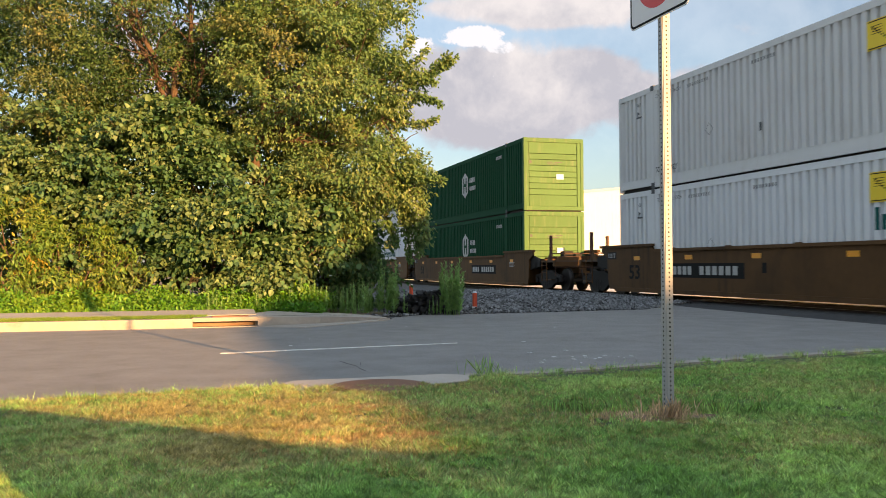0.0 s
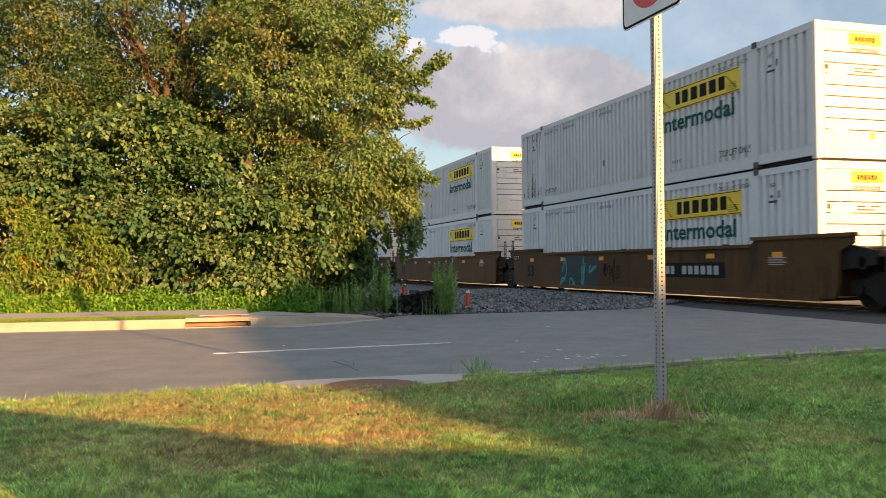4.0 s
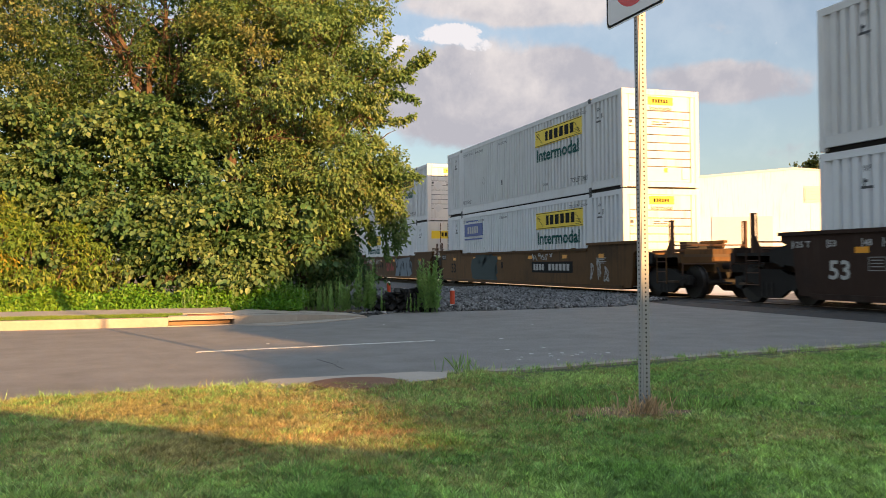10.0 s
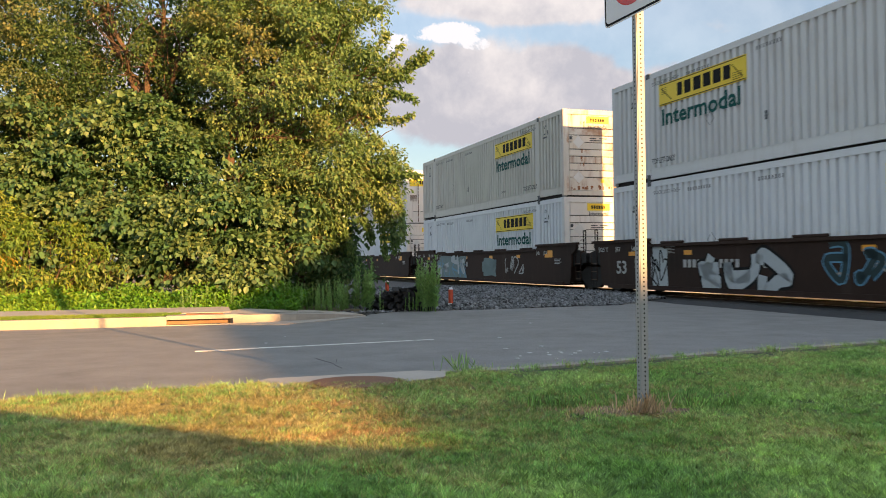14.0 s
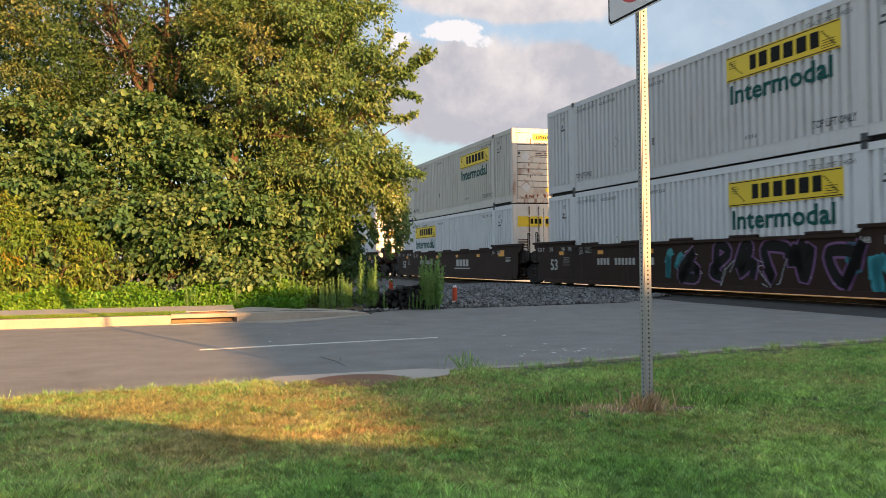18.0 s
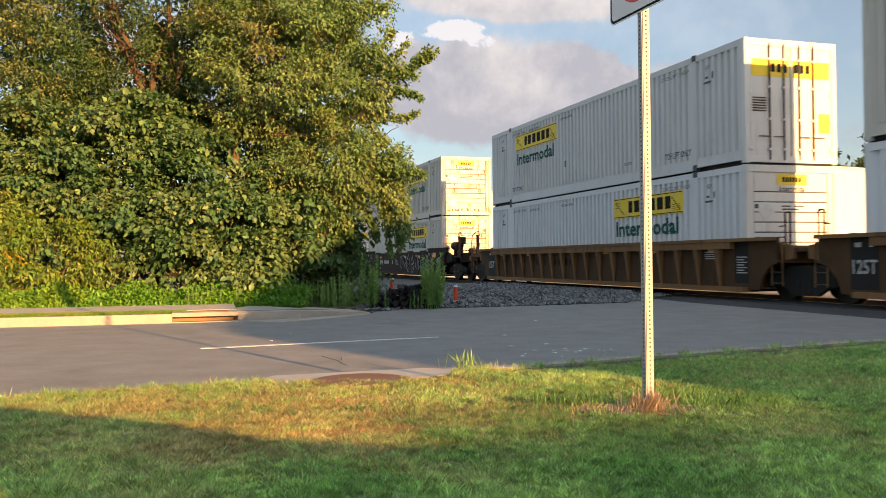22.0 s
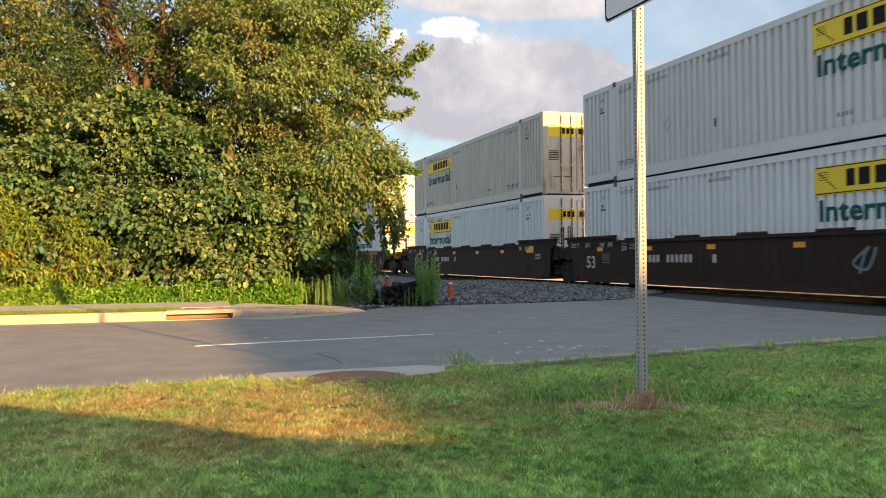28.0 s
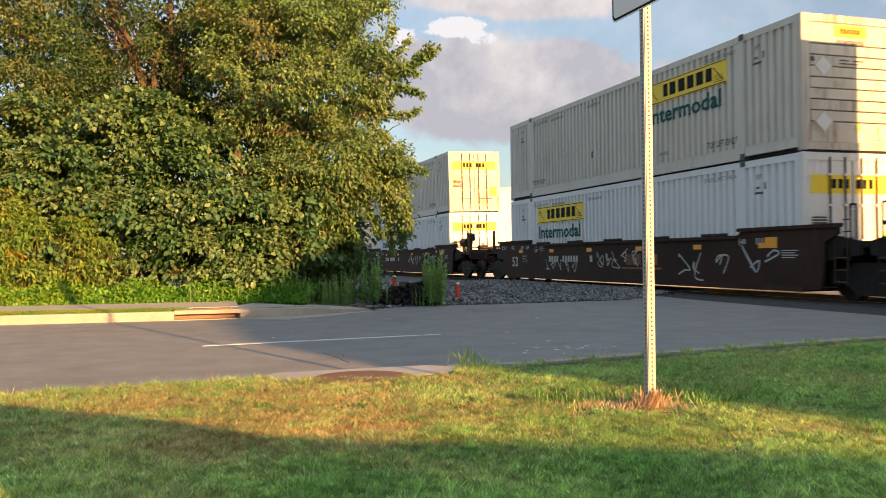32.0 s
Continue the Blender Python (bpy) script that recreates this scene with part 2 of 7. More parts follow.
M_SHEDROOF = material("metal_roofing", (0.55, 0.54, 0.52), 0.55, vary=0.08)
M_TREAD = material("walkway_steel", (0.085, 0.052, 0.03), 0.75, 0.2, vary=0.3)


def leaf_material(name, base, other, trans=0.27, vary=0.6, mottle=0.0):
    """Leaves: each one its own tone between two colours, light passing through."""
    m = bpy.data.materials.new(name)
    m.use_nodes = True
    n = Nodes(m.node_tree)
    r = n.add("ShaderNodeNewGeometry").outputs["Random Per Island"]
    co = n.add("ShaderNodeTexCoord").outputs["Object"]
    patch = n.ramp(n.noise(co, 0.9, 3.0), 0.42, 0.62)
    pick = n.ramp(n.math("ADD", n.math("MULTIPLY", r, 0.75), n.math("MULTIPLY", patch, 0.5)), 0.35, 1.1)
    col = n.mix(pick, base, other)
    g = n.math("ADD", 1.0 - vary * 0.5, n.math("MULTIPLY", n.math("FRACT", n.math("MULTIPLY", r, 7.13)), vary))
    if mottle:
        # growth uneven by the hand's breadth and by the step
        a = n.ramp(n.noise(co, 14.0, 3.0, 0.65), 0.36, 0.64, 1.0 - mottle, 1.0 + mottle)
        b = n.ramp(n.noise(co, 1.9, 2.0), 0.38, 0.62, 1.0 - 0.2 * mottle, 1.0 + 0.2 * mottle)
        g = n.math("MULTIPLY", g, n.math("MULTIPLY", a, b))
    col = n.mix(1.0, col, n.add("ShaderNodeCombineColor", {0: g, 1: g, 2: g}).outputs[0], "MULTIPLY")
    p = n.add("ShaderNodeBsdfPrincipled", {"Base Color": col, "Roughness": 0.5, "Specular IOR Level": 0.4})
    t = n.add("ShaderNodeBsdfTranslucent", {0: n.mix(1.0, col, (1.45, 1.35, 0.62), "MULTIPLY")})
    n.add("ShaderNodeOutputMaterial", {0: n.add("ShaderNodeMixShader", {0: trans, 1: p.outputs[0], 2: t.outputs[0]}).outputs[0]})
    return m


M_LEAF = leaf_material("tree_leaves", (0.042, 0.095, 0.030), (0.100, 0.148, 0.042))
M_LEAF_WARM = leaf_material("yellowing_leaves", (0.098, 0.182, 0.058), (0.195, 0.256, 0.085))
M_VINE = leaf_material("broad_vine_leaves", (0.062, 0.140, 0.054), (0.150, 0.215, 0.080), vary=0.75)
M_LEAF_GOLD = leaf_material("golden_leaves", (0.105, 0.142, 0.050), (0.190, 0.198, 0.068))
M_SUMAC = leaf_material("yellow_green_leaves", (0.11, 0.20, 0.03), (0.23, 0.26, 0.04))
M_COVER = leaf_material("ground_cover_leaves", (0.09, 0.24, 0.02), (0.17, 0.29, 0.025))
M_WEED = leaf_material("weed_leaves", (0.21, 0.38, 0.13), (0.34, 0.48, 0.20))
M_GRASS = leaf_material("grass_blades", (0.195, 0.375, 0.110), (0.395, 0.535, 0.205), trans=0.36, vary=1.2, mottle=0.34)
M_VERGE = leaf_material("verge_blades", (0.17, 0.30, 0.04), (0.28, 0.36, 0.06), trans=0.4)
M_DRYGRASS = leaf_material("dry_grass_blades", (0.33, 0.295, 0.125), (0.48, 0.42, 0.205), trans=0.3, vary=1.1, mottle=0.30)
M_PALE = material("pale_gravel", (0.70, 0.69, 0.67), 0.95, vary=0.3, scale=0.8, bump=0.01, bump_scale=40)
M_STRAW = leaf_material("dead_stalks", (0.58, 0.42, 0.30), (0.76, 0.60, 0.46))
M_DIRT = material("bare_dirt", (0.24, 0.155, 0.10), 0.95, vary=0.4, scale=9, bump=0.01, bump_scale=60)
M_LITTER = material("pale_litter", (0.55, 0.55, 0.54), 0.8, vary=0.3)
M_GRAF_PALE = material("pale_spray_paint", (0.42, 0.46, 0.48), 0.6, vary=0.15)
M_GRAF_GREEN = material("grey_green_spray_paint", (0.14, 0.20, 0.205), 0.65, vary=0.3, scale=3)
M_GRAF_BLUE = material("blue_spray_paint", (0.10, 0.26, 0.38), 0.6, vary=0.2)
M_GRAF_PURPLE = material("purple_spray_paint", (0.17, 0.075, 0.20), 0.6, vary=0.3, scale=3)
M_GRAF_TEAL = material("teal_spray_paint", (0.03, 0.28, 0.33), 0.6, vary=0.2)
M_PANEL = material("rubber_crossing_panel", (0.022, 0.022, 0.023), 0.8, vary=0.3, scale=5, bump=0.004)
M_DIM = material("faded_lettering", (0.26, 0.26, 0.25), 0.6, vary=0.2, scale=4)
M_FARLEAF = leaf_material("distant_leaves", (0.045, 0.075, 0.02), (0.075, 0.095, 0.025))

M_BROWNGRASS = leaf_material("scorched_grass_blades", (0.40, 0.235, 0.10), (0.54, 0.35, 0.17), trans=0.2, vary=1.0, mottle=0.15)
M_GRAF_DARK = material("dark_teal_spray_paint", (0.008, 0.03, 0.035), 0.65, vary=0.25)
M_GRAF_SLATE = material("slate_blue_spray_paint", (0.12, 0.16, 0.20), 0.65, vary=0.3, scale=2)
M_GRAF_RED = material("faded_red_spray_paint", (0.25, 0.03, 0.02), 0.7, vary=0.2)
M_CREAM = material("aged_cream_paint", (0.58, 0.56, 0.50), 0.62, vary=0.08, scale=1.5, stain=(0.42, 0.37, 0.29), stain_scale=0.8, stain_amount=0.5, per="object", lo=0.55, hi=0.8, streak=(0.30, 0.26, 0.21), streak_amount=0.4)
M_CREAM_END = material("aged_end_paint", (0.54, 0.50, 0.42), 0.62, vary=0.1, scale=1.5, stain=(0.30, 0.17, 0.09), stain_scale=1.0, stain_amount=0.7, per="object", lo=0.52, hi=0.75, streak=(0.20, 0.09, 0.045), streak_amount=0.8)
M_DARKROAD = material("dark_patched_asphalt", (0.055, 0.056, 0.058), 0.9, vary=0.3, scale=1.5, bump=0.006, bump_scale=160, spec=0.3)
M_YELLOWLEAF = leaf_material("autumn_yellow_leaves", (0.26, 0.22, 0.03), (0.40, 0.30, 0.05))
M_DEADLEAF = material("fallen_leaf_brown", (0.32, 0.09, 0.035), 0.8, vary=0.3, scale=30)

# ---- building helpers ----


def part(name, bm, mat, parent=None, label=""):
    """Links a bmesh as one mesh object, under a thing or a part."""
    me = bpy.data.meshes.new(name)
    bm.to_mesh(me)
    bm.free()
    me.materials.append(mat)
    ob = new(name, me)
    if parent is not None:
        ob.parent = parent
    if label:
        ob["label"] = label
    return ob


def share(name, src, m, parent):
    """Another object on the mesh of src."""
    ob = new(name, src.data)
    ob.parent = parent
    ob.matrix_basis = m
    return ob


def box(bm, x0, x1, y0, y1, z0, z1):
    v = [bm.verts.new((x, y, z)) for x in (x0, x1) for y in (y0, y1) for z in (z0, z1)]
    for f in ((0, 1, 3, 2), (4, 6, 7, 5), (0, 4, 5, 1), (2, 3, 7, 6), (0, 2, 6, 4), (1, 5, 7, 3)):
        bm.faces.new([v[i] for i in f])


def boxes(*rows):
    bm = bmesh.new()
    for r in rows:
        box(bm, *r)
    return bm


def soft_box(x0, x1, y0, y1, z0, z1, r=0.01):
    bm = boxes((x0, x1, y0, y1, z0, z1))
    bmesh.ops.bevel(bm, geom=bm.edges[:], offset=r, segments=1, affect="EDGES")
    return bm


def prism(bm, outline, y0, y1):
    """An outline in x and z, carried from y0 to y1."""
    a = [bm.verts.new((x, y0, z)) for x, z in outline]
    b = [bm.verts.new((x, y1, z)) for x, z in outline]
    n = len(outline)
    bm.faces.new(a)
    bm.faces.new(b[::-1])
    for i in range(n):
        bm.faces.new((a[i], b[i], b[(i + 1) % n], a[(i + 1) % n]))
    bmesh.ops.recalc_face_normals(bm, faces=bm.faces[:])


def slab(bm, outline, z0, z1):
    """An outline in x and y, carried from z0 to z1."""
    a = [bm.verts.new((x, y, z0)) for x, y in outline]
    b = [bm.verts.new((x, y, z1)) for x, y in outline]
    n = len(outline)
    bm.faces.new(a[::-1])
    bm.faces.new(b)
    for i in range(n):
        bm.faces.new((a[i], a[(i + 1) % n], b[(i + 1) % n], b[i]))
    bmesh.ops.recalc_face_normals(bm, faces=bm.faces[:])


def rod(bm, p, q, r, sides=8, r2=None):
    p, q = Vector(p), Vector(q)
    d = (q - p).normalized()
    u = d.orthogonal().normalized()
    w = d.cross(u)
    r2 = r if r2 is None else r2
    a, b = [], []
    for i in range(sides):
        t = 2 * math.pi * i / sides
        o = u * math.cos(t) + w * math.sin(t)
        a.append(bm.verts.new(p + o * r))
        b.append(bm.verts.new(q + o * r2))
    for i in range(sides):
        j = (i + 1) % sides
        bm.faces.new((a[i], a[j], b[j], b[i]))
    bm.faces.new(a[::-1])
    bm.faces.new(b)


def rods(pairs, r, sides=6):
    bm = bmesh.new()
    for p, q in pairs:
        rod(bm, p, q, r, sides)
    return bm


def fast_mesh(name, verts, faces, mat):
    """A mesh from numpy arrays; faces: (n, k) of one size."""
    me = bpy.data.meshes.new(name)
    n, k = faces.shape
    me.vertices.add(len(verts))
    me.vertices.foreach_set("co", np.ascontiguousarray(verts, dtype=np.float32).ravel())
    me.loops.add(n * k)
    me.loops.foreach_set("vertex_index", np.ascontiguousarray(faces, dtype=np.int32).ravel())
    me.polygons.add(n)
    me.polygons.foreach_set("loop_start", np.arange(0, n * k, k, dtype=np.int32))
    me.update(calc_edges=True)
    me.materials.append(mat)
    return me


def empty(name, m=None):
    ob = new(name)
    ob.empty_display_size = 0.3
    if m is not None:
        ob.matrix_basis = m
    return ob


def lettering(text, height, width=None, thick=0.0, bold=0.0):
    """A mesh of the text in the x-y plane, its left foot at the origin, capitals of that height, squeezed to the width."""
    cu = bpy.data.curves.new("text", "FONT")
    cu.body, cu.size, cu.resolution_u, cu.extrude = text, height / 0.70, 2, thick
    cu.offset = bold * height
    ob = bpy.data.objects.new("text", cu)
    scene.collection.objects.link(ob)
    dg = bpy.context.evaluated_depsgraph_get()
    me = bpy.data.meshes.new_from_object(ob.evaluated_get(dg))
    bpy.data.objects.remove(ob)
    bpy.data.curves.remove(cu)
    co = np.empty(len(me.vertices) * 3, dtype=np.float32)
    me.vertices.foreach_get("co", co)
    co = co.reshape(-1, 3)
    co[:, 0] -= co[:, 0].min()
    if width:
        co[:, 0] *= width / co[:, 0].max()
    me.vertices.foreach_set("co", co.ravel())
    me.update()
    return me


def placed(name, me, mat, parent, m, label=""):
    me.materials.clear()
    me.materials.append(mat)
    ob = new(name, me)
    ob.parent = parent
    ob.matrix_basis = m
    if name == "lettering":
        ob["kind"] = "stuff"
    if label:
        ob["label"] = label
    return ob


# ---- the line of the railway ----
TURN = radians(18.15)
ALONG = Vector((-math.sin(TURN), math.cos(TURN), 0))
ACROSS = Vector((math.cos(TURN), math.sin(TURN), 0))
LINE = 13.88
HEADING = 108.15


def on_line(s, lat=LINE, z=0.0):
    """A place s metres up the line, lat metres across from the eye."""
    p = ALONG * s + ACROSS * lat
    return Vector((p.x, p.y, z))


def rail_pose(s, z=0.0, roll=0.0, lat=LINE):
    p = on_line(s, lat, z)
    return Matrix.LocRotScale(p, Euler((radians(roll), 0, radians(HEADING))), None)


# ---- ground, road, kerbs ----
NEAR_EDGE = [(-60, -11.5), (-12, 2.6), (-3.05, 5.86), (-2.15, 6.22), (-1.55, 6.55), (-0.05, 7.05), (0.6, 7.22), (1.6, 7.75), (2.85, 8.36), (4.65, 9.15), (7.5, 10.2), (10.2, 10.6)]
FAR_EDGE = [(-60, 0.8), (-14, 11.7), (-6.97, 13.41), (-4.57, 13.98), (-3.55, 14.28), (-2.6, 14.85), (-2.0, 15.45), (-1.49, 16.05)]


def strip(line, off):
    """The line shifted sideways by off, to its left."""
    out = []
    for i, p in enumerate(line):
        a, b = Vector(line[max(i - 1, 0)]), Vector(line[min(i + 1, len(line) - 1)])
        d = (b - a).normalized()
        out.append((p[0] - d.y * off, p[1] + d.x * off))
    return out


def band(line, off0, off1, z0, z1, z2=None):
    """A solid strip along a line, from off0 to off1 sideways, its top at z1 (at off0) and z2 (at off1)."""
    bm = bmesh.new()
    a, b = strip(line, off0), strip(line, off1)
    z2 = z1 if z2 is None else z2
    rings = []
    for p, q in zip(a, b):
        rings.append([bm.verts.new((p[0], p[1], z0)), bm.verts.new((p[0], p[1], z1)), bm.verts.new((q[0], q[1], z2)), bm.verts.new((q[0], q[1], z0))])
    for r, t in zip(rings, rings[1:]):
        for i in range(4):
            bm.faces.new((r[i], r[(i + 1) % 4], t[(i + 1) % 4], t[i]))
    bm.faces.new(rings[0])
    bm.faces.new(rings[-1][::-1])
    bmesh.ops.recalc_face_normals(bm, faces=bm.faces[:])
    return bm


bm = bmesh.new()
slab(bm, [(-1500, -1500), (1500, -1500), (1500, 1500), (-1500, 1500)], -1.0, -0.22)
tagged(part("ground", bm, M_SOIL), "bare earth and dry grass running to the horizon", "ground", kind="structure")

bm = bmesh.new()
slab(bm, [(-60, 2.6), (-14, 13.5), (-5, 15.9), (-3.6, 16.6), (-2.2, 16.85), (-1.7, 17.4), (-6, 22.2), tuple((-16.0, 60.0)), (-120, 60)], -0.3, 0.06)
tagged(part("ground", bm, M_SOIL), "leaf-littered earth under the thicket", "ground", kind="structure")

# asphalt: the road along the lawn, widening to the level crossing and on beyond the rails
cross_a, cross_b = on_line(21.0, 12.2), on_line(21.0, 16.2)
far_r, near_r = on_line(16.0, 60), on_line(1.0, 60)
bm = bmesh.new()
slab(bm, NEAR_EDGE + [(near_r.x, near_r.y), (far_r.x, far_r.y), (cross_b.x, cross_b.y), (cross_a.x, cross_a.y), (3.98, 19.08), (0.89, 17.84), (-0.9, 17.45), (-1.45, 16.6)] + FAR_EDGE[::-1], -0.3, 0.0)
tagged(part("road", bm, M_ASPHALT), "grey worn asphalt road leading to a level crossing", "road", kind="structure")

# far kerb with its storm inlet, verge and pavement
far_kerb = tagged(empty("far_kerb"), "pale concrete kerb with a storm drain inlet", "kerb", kind="structure")
FAR_L, FAR_R = FAR_EDGE[:4], FAR_EDGE[4:]
part("kerb_run", band(FAR_L, 0.0, 0.17, -0.2, 0.15), M_CONCRETE, far_kerb)
for (p, q), (za, zb) in zip(zip(FAR_R, FAR_R[1:]), ((0.15, 0.13), (0.13, 0.08), (0.08, 0.02))):
    bm = bmesh.new()
    n = Vector((q[0] - p[0], q[1] - p[1])).normalized()
    o = Vector((-n.y, n.x)) * 0.17
    ring = [[bm.verts.new((a.x, a.y, h)) for a, h in ((Vector(c), -0.2), (Vector(c), z), (Vector(c) + o, z), (Vector(c) + o, -0.2))] for c, z in ((p, za), (q, zb))]
    for i in range(4):
        bm.faces.new((ring[0][i], ring[0][(i + 1) % 4], ring[1][(i + 1) % 4], ring[1][i]))
    bm.faces.new(ring[0])
    bm.faces.new(ring[1][::-1])
    bmesh.ops.recalc_face_normals(bm, faces=bm.faces[:])
    part("kerb_run", bm, M_CONCRETE, far_kerb)
part("inlet_lintel", band([FAR_EDGE[3], FAR_EDGE[4]], -0.005, 0.55, 0.10, 0.165), M_CONCRETE, far_kerb)
part("inlet_cover", band([(-4.33, 14.24), (-3.75, 14.42)], -0.02, 0.2, 0.15, 0.178), M_IRONLID, far_kerb, "rusty iron access cover")
part("inlet_throat", band([FAR_EDGE[3], FAR_EDGE[4]], 0.20, 0.5, -0.2, 0.09), M_DIRT, far_kerb)
part("inlet_sill", band([FAR_EDGE[3], FAR_EDGE[4]], -0.02, 0.25, -0.2, 0.015), M_CONCRETE, far_kerb)
tagged(part("verge", band(FAR_EDGE[:4], 0.17, 0.78, -0.2, 0.14, 0.166), M_TURF), "narrow grass strip between kerb and pavement", "verge", kind="structure")
tagged(part("pavement", band(FAR_EDGE[:5], 0.78, 2.05, -0.2, 0.168, 0.205), M_CONCRETE), "pale concrete pavement along the thicket", "pavement", kind="structure")
bm = bmesh.new()
slab(bm, [strip(FAR_EDGE, 0.17)[4], strip(FAR_EDGE, 0.17)[5], strip(FAR_EDGE, 0.17)[6], (-1.55, 16.2), (-1.9, 16.6), (-2.6, 16.65), (-3.75, 16.5), strip(FAR_EDGE, 1.05)[4]], -0.2, 0.16)
for v in bm.verts:
    if v.co.z > 0:
        v.co.z = 0.16 - 0.14 * min(1, max(0, (v.co.x + 3.6) / 2.1))
tagged(part("pavement", bm, M_CONCRETE), "concrete pavement end curving round the corner", "pavement", kind="structure")
# dark strip painted as the step's shadow behind the kerb, widening and closing again
bm = bmesh.new()
joint = []
for x, y, z, w in ((-3.50, 14.42, 0.166, 0.012), (-3.08, 14.67, 0.158, 0.02), (-2.72, 14.93, 0.152, 0.06), (-2.42, 15.22, 0.128, 0.09), (-2.20, 15.47, 0.112, 0.0)):
    joint.append((bm.verts.new((x, y, z)), bm.verts.new((x - 0.7 * w, y + w, z + 0.004))))
for a, b in zip(joint, joint[1:]):
    bm.faces.new((a[0], b[0], b[1], a[1]))
tagged(part("pavement_joint", bm, M_TIMBER), "dark strip painted as the step's shadow behind the kerb", "joint", kind="structure")
bm = bmesh.new()
slab(bm, [(-3.58, 14.2), (-2.7, 13.95), (-2.05, 14.75), (-1.47, 15.83), (-1.5, 16.0), (-2.0, 15.44), (-2.6, 14.84), (-3.5, 14.28)], -0.2, 0.012)
tagged(part("gutter", bm, M_CONCRETE), "flared concrete gutter at the kerb end", "gutter", kind="structure")
# near kerb and the drain apron
near_kerb = tagged(empty("near_kerb"), "low concrete kerb half buried by the lawn", "kerb", kind="structure")
part("kerb_run", band(NEAR_EDGE[:5], -0.16, 0.0, -0.2, 0.09), M_CONCRETE, near_kerb)
part("kerb_run", band(NEAR_EDGE[5:], -0.14, 0.0, -0.2, 0.11), M_CONCRETE, near_kerb)
bm = bmesh.new()
slab(bm, [(-1.42, 6.50), (-1.38, 6.63), (-0.22, 7.02), (0.0, 6.95), (0.0, 6.62), (-1.0, 5.85), (-1.25, 6.1)], -0.2, 0.112)
tagged(part("drain_apron", bm, M_CONCRETE), "concrete drain apron set in the lawn edge", "drain", kind="structure")
lid = tagged(empty("manhole_cover", pose(-0.66, 6.27, 0.112)), "rusty brown round cast iron manhole cover", "manhole cover")
bm = bmesh.new()
rod(bm, (0, 0, 0), (0, 0, 0.012), 0.36, 28)
part("rim", bm, M_IRONLID, lid)
bm = bmesh.new()
rod(bm, (0, 0, 0.0), (0, 0, 0.018), 0.31, 28)
part("lid", bm, M_IRONLID, lid)

# white line and cracks on the road
bm = bmesh.new()
slab(bm, [(-2.88, 9.80), (-1.55, 10.38), (-0.15, 10.99), (-0.15, 11.07), (-1.57, 10.47), (-2.89, 9.92)], 0.0005, 0.004)
tagged(part("road_line", bm, M_LINE), "worn white painted line on the asphalt", "road marking", kind="structure")

# the lawn: a low swell from the kerb up to where the camera stands
def lawn_height(x, y, edge):
    d = max(0.0, edge - y)
    return 0.09 + 0.05 * (1 - math.exp(-d / 0.9)) + 0.02 * math.sin(x * 1.3) * min(1, d / 2) * math.cos(y * 0.9)


def edge_at(x, line=None):
    line = line or NEAR_EDGE
    for a, b in zip(line, line[1:]):
        if a[0] <= x <= b[0]:
            return a[1] + (b[1] - a[1]) * (x - a[0]) / (b[0] - a[0])
    return line[-1][1]


def build_lawn():
    bm = bmesh.new()
    xs = [-60, -40, -25] + [-15 + 0.5 * i for i in range(52)]
    xs = [x for x in xs if x <= 10.2]
    ds = [0.0, 0.12, 0.3, 0.6, 1.0, 1.5, 2, 2.5, 3, 3.5, 4, 4.5, 5, 6, 7, 9, 12, 16, 22, 30]
    grid = []
    for x in xs:
        e = edge_at(x) - 0.13
        grid.append([bm.verts.new((x, e - d, lawn_height(x, e - d, e))) for d in ds])
    for a, b in zip(grid, grid[1:]):
        for i in range(len(ds) - 1):
            bm.faces.new((a[i], a[i + 1], b[i + 1], b[i]))
    bmesh.ops.recalc_face_normals(bm, faces=bm.faces[:])
    for f in bm.faces:
        if f.normal.z < 0:
            f.normal_flip()
    return tagged(part("lawn", bm, M_TURF), "mown lawn with green and dry straw patches", "lawn", kind="structure")


build_lawn()

# ballast bed and rails
bm = bmesh.new()
sec = [(-2.7, -0.02), (-1.6, -0.05), (-1.1, -0.15), (1.1, -0.15), (1.6, -0.05), (3.6, -0.03)]
for s0, s1 in ((-700, 1.0), (21.0, 900)):
    prev = None
    for s in (s0, s1):
        ring = [bm.verts.new(on_line(s, LINE + a, b + 0.0)) for a, b in sec]
        if prev:
            for i in range(len(sec) - 1):
                bm.faces.new((prev[i], ring[i], ring[i + 1], prev[i + 1]))
        prev = ring
bmesh.ops.recalc_face_normals(bm, faces=bm.faces[:])
tagged(part("track_bed", bm, M_GRAVEL), "dark grey ballast bed under the rails", "ballast", kind="structure")
for side in (-0.7525, 0.7525):
    bm = bmesh.new()
    for z0, z1, w in ((-0.14, -0.12, 0.07), (-0.12, -0.02, 0.012), (-0.02, 0.018, 0.036)):
        slab(bm, [tuple(on_line(s, LINE + side + k * w))[:2] for s, k in ((-700, -1), (-700, 1), (900, 1), (900, -1))], z0, z1)
    rail = tagged(part("rail", bm, M_RAIL), "long steel rail with a bright running surface", "rail", "rails of the track", "structure")
    bm = bmesh.new()
    slab(bm, [tuple(on_line(s, LINE + side + k * 0.024))[:2] for s, k in ((-700, -1), (-700, 1), (900, 1), (900, -1))], 0.018, 0.022)
    part("running_surface", bm, M_RAILTOP, rail)

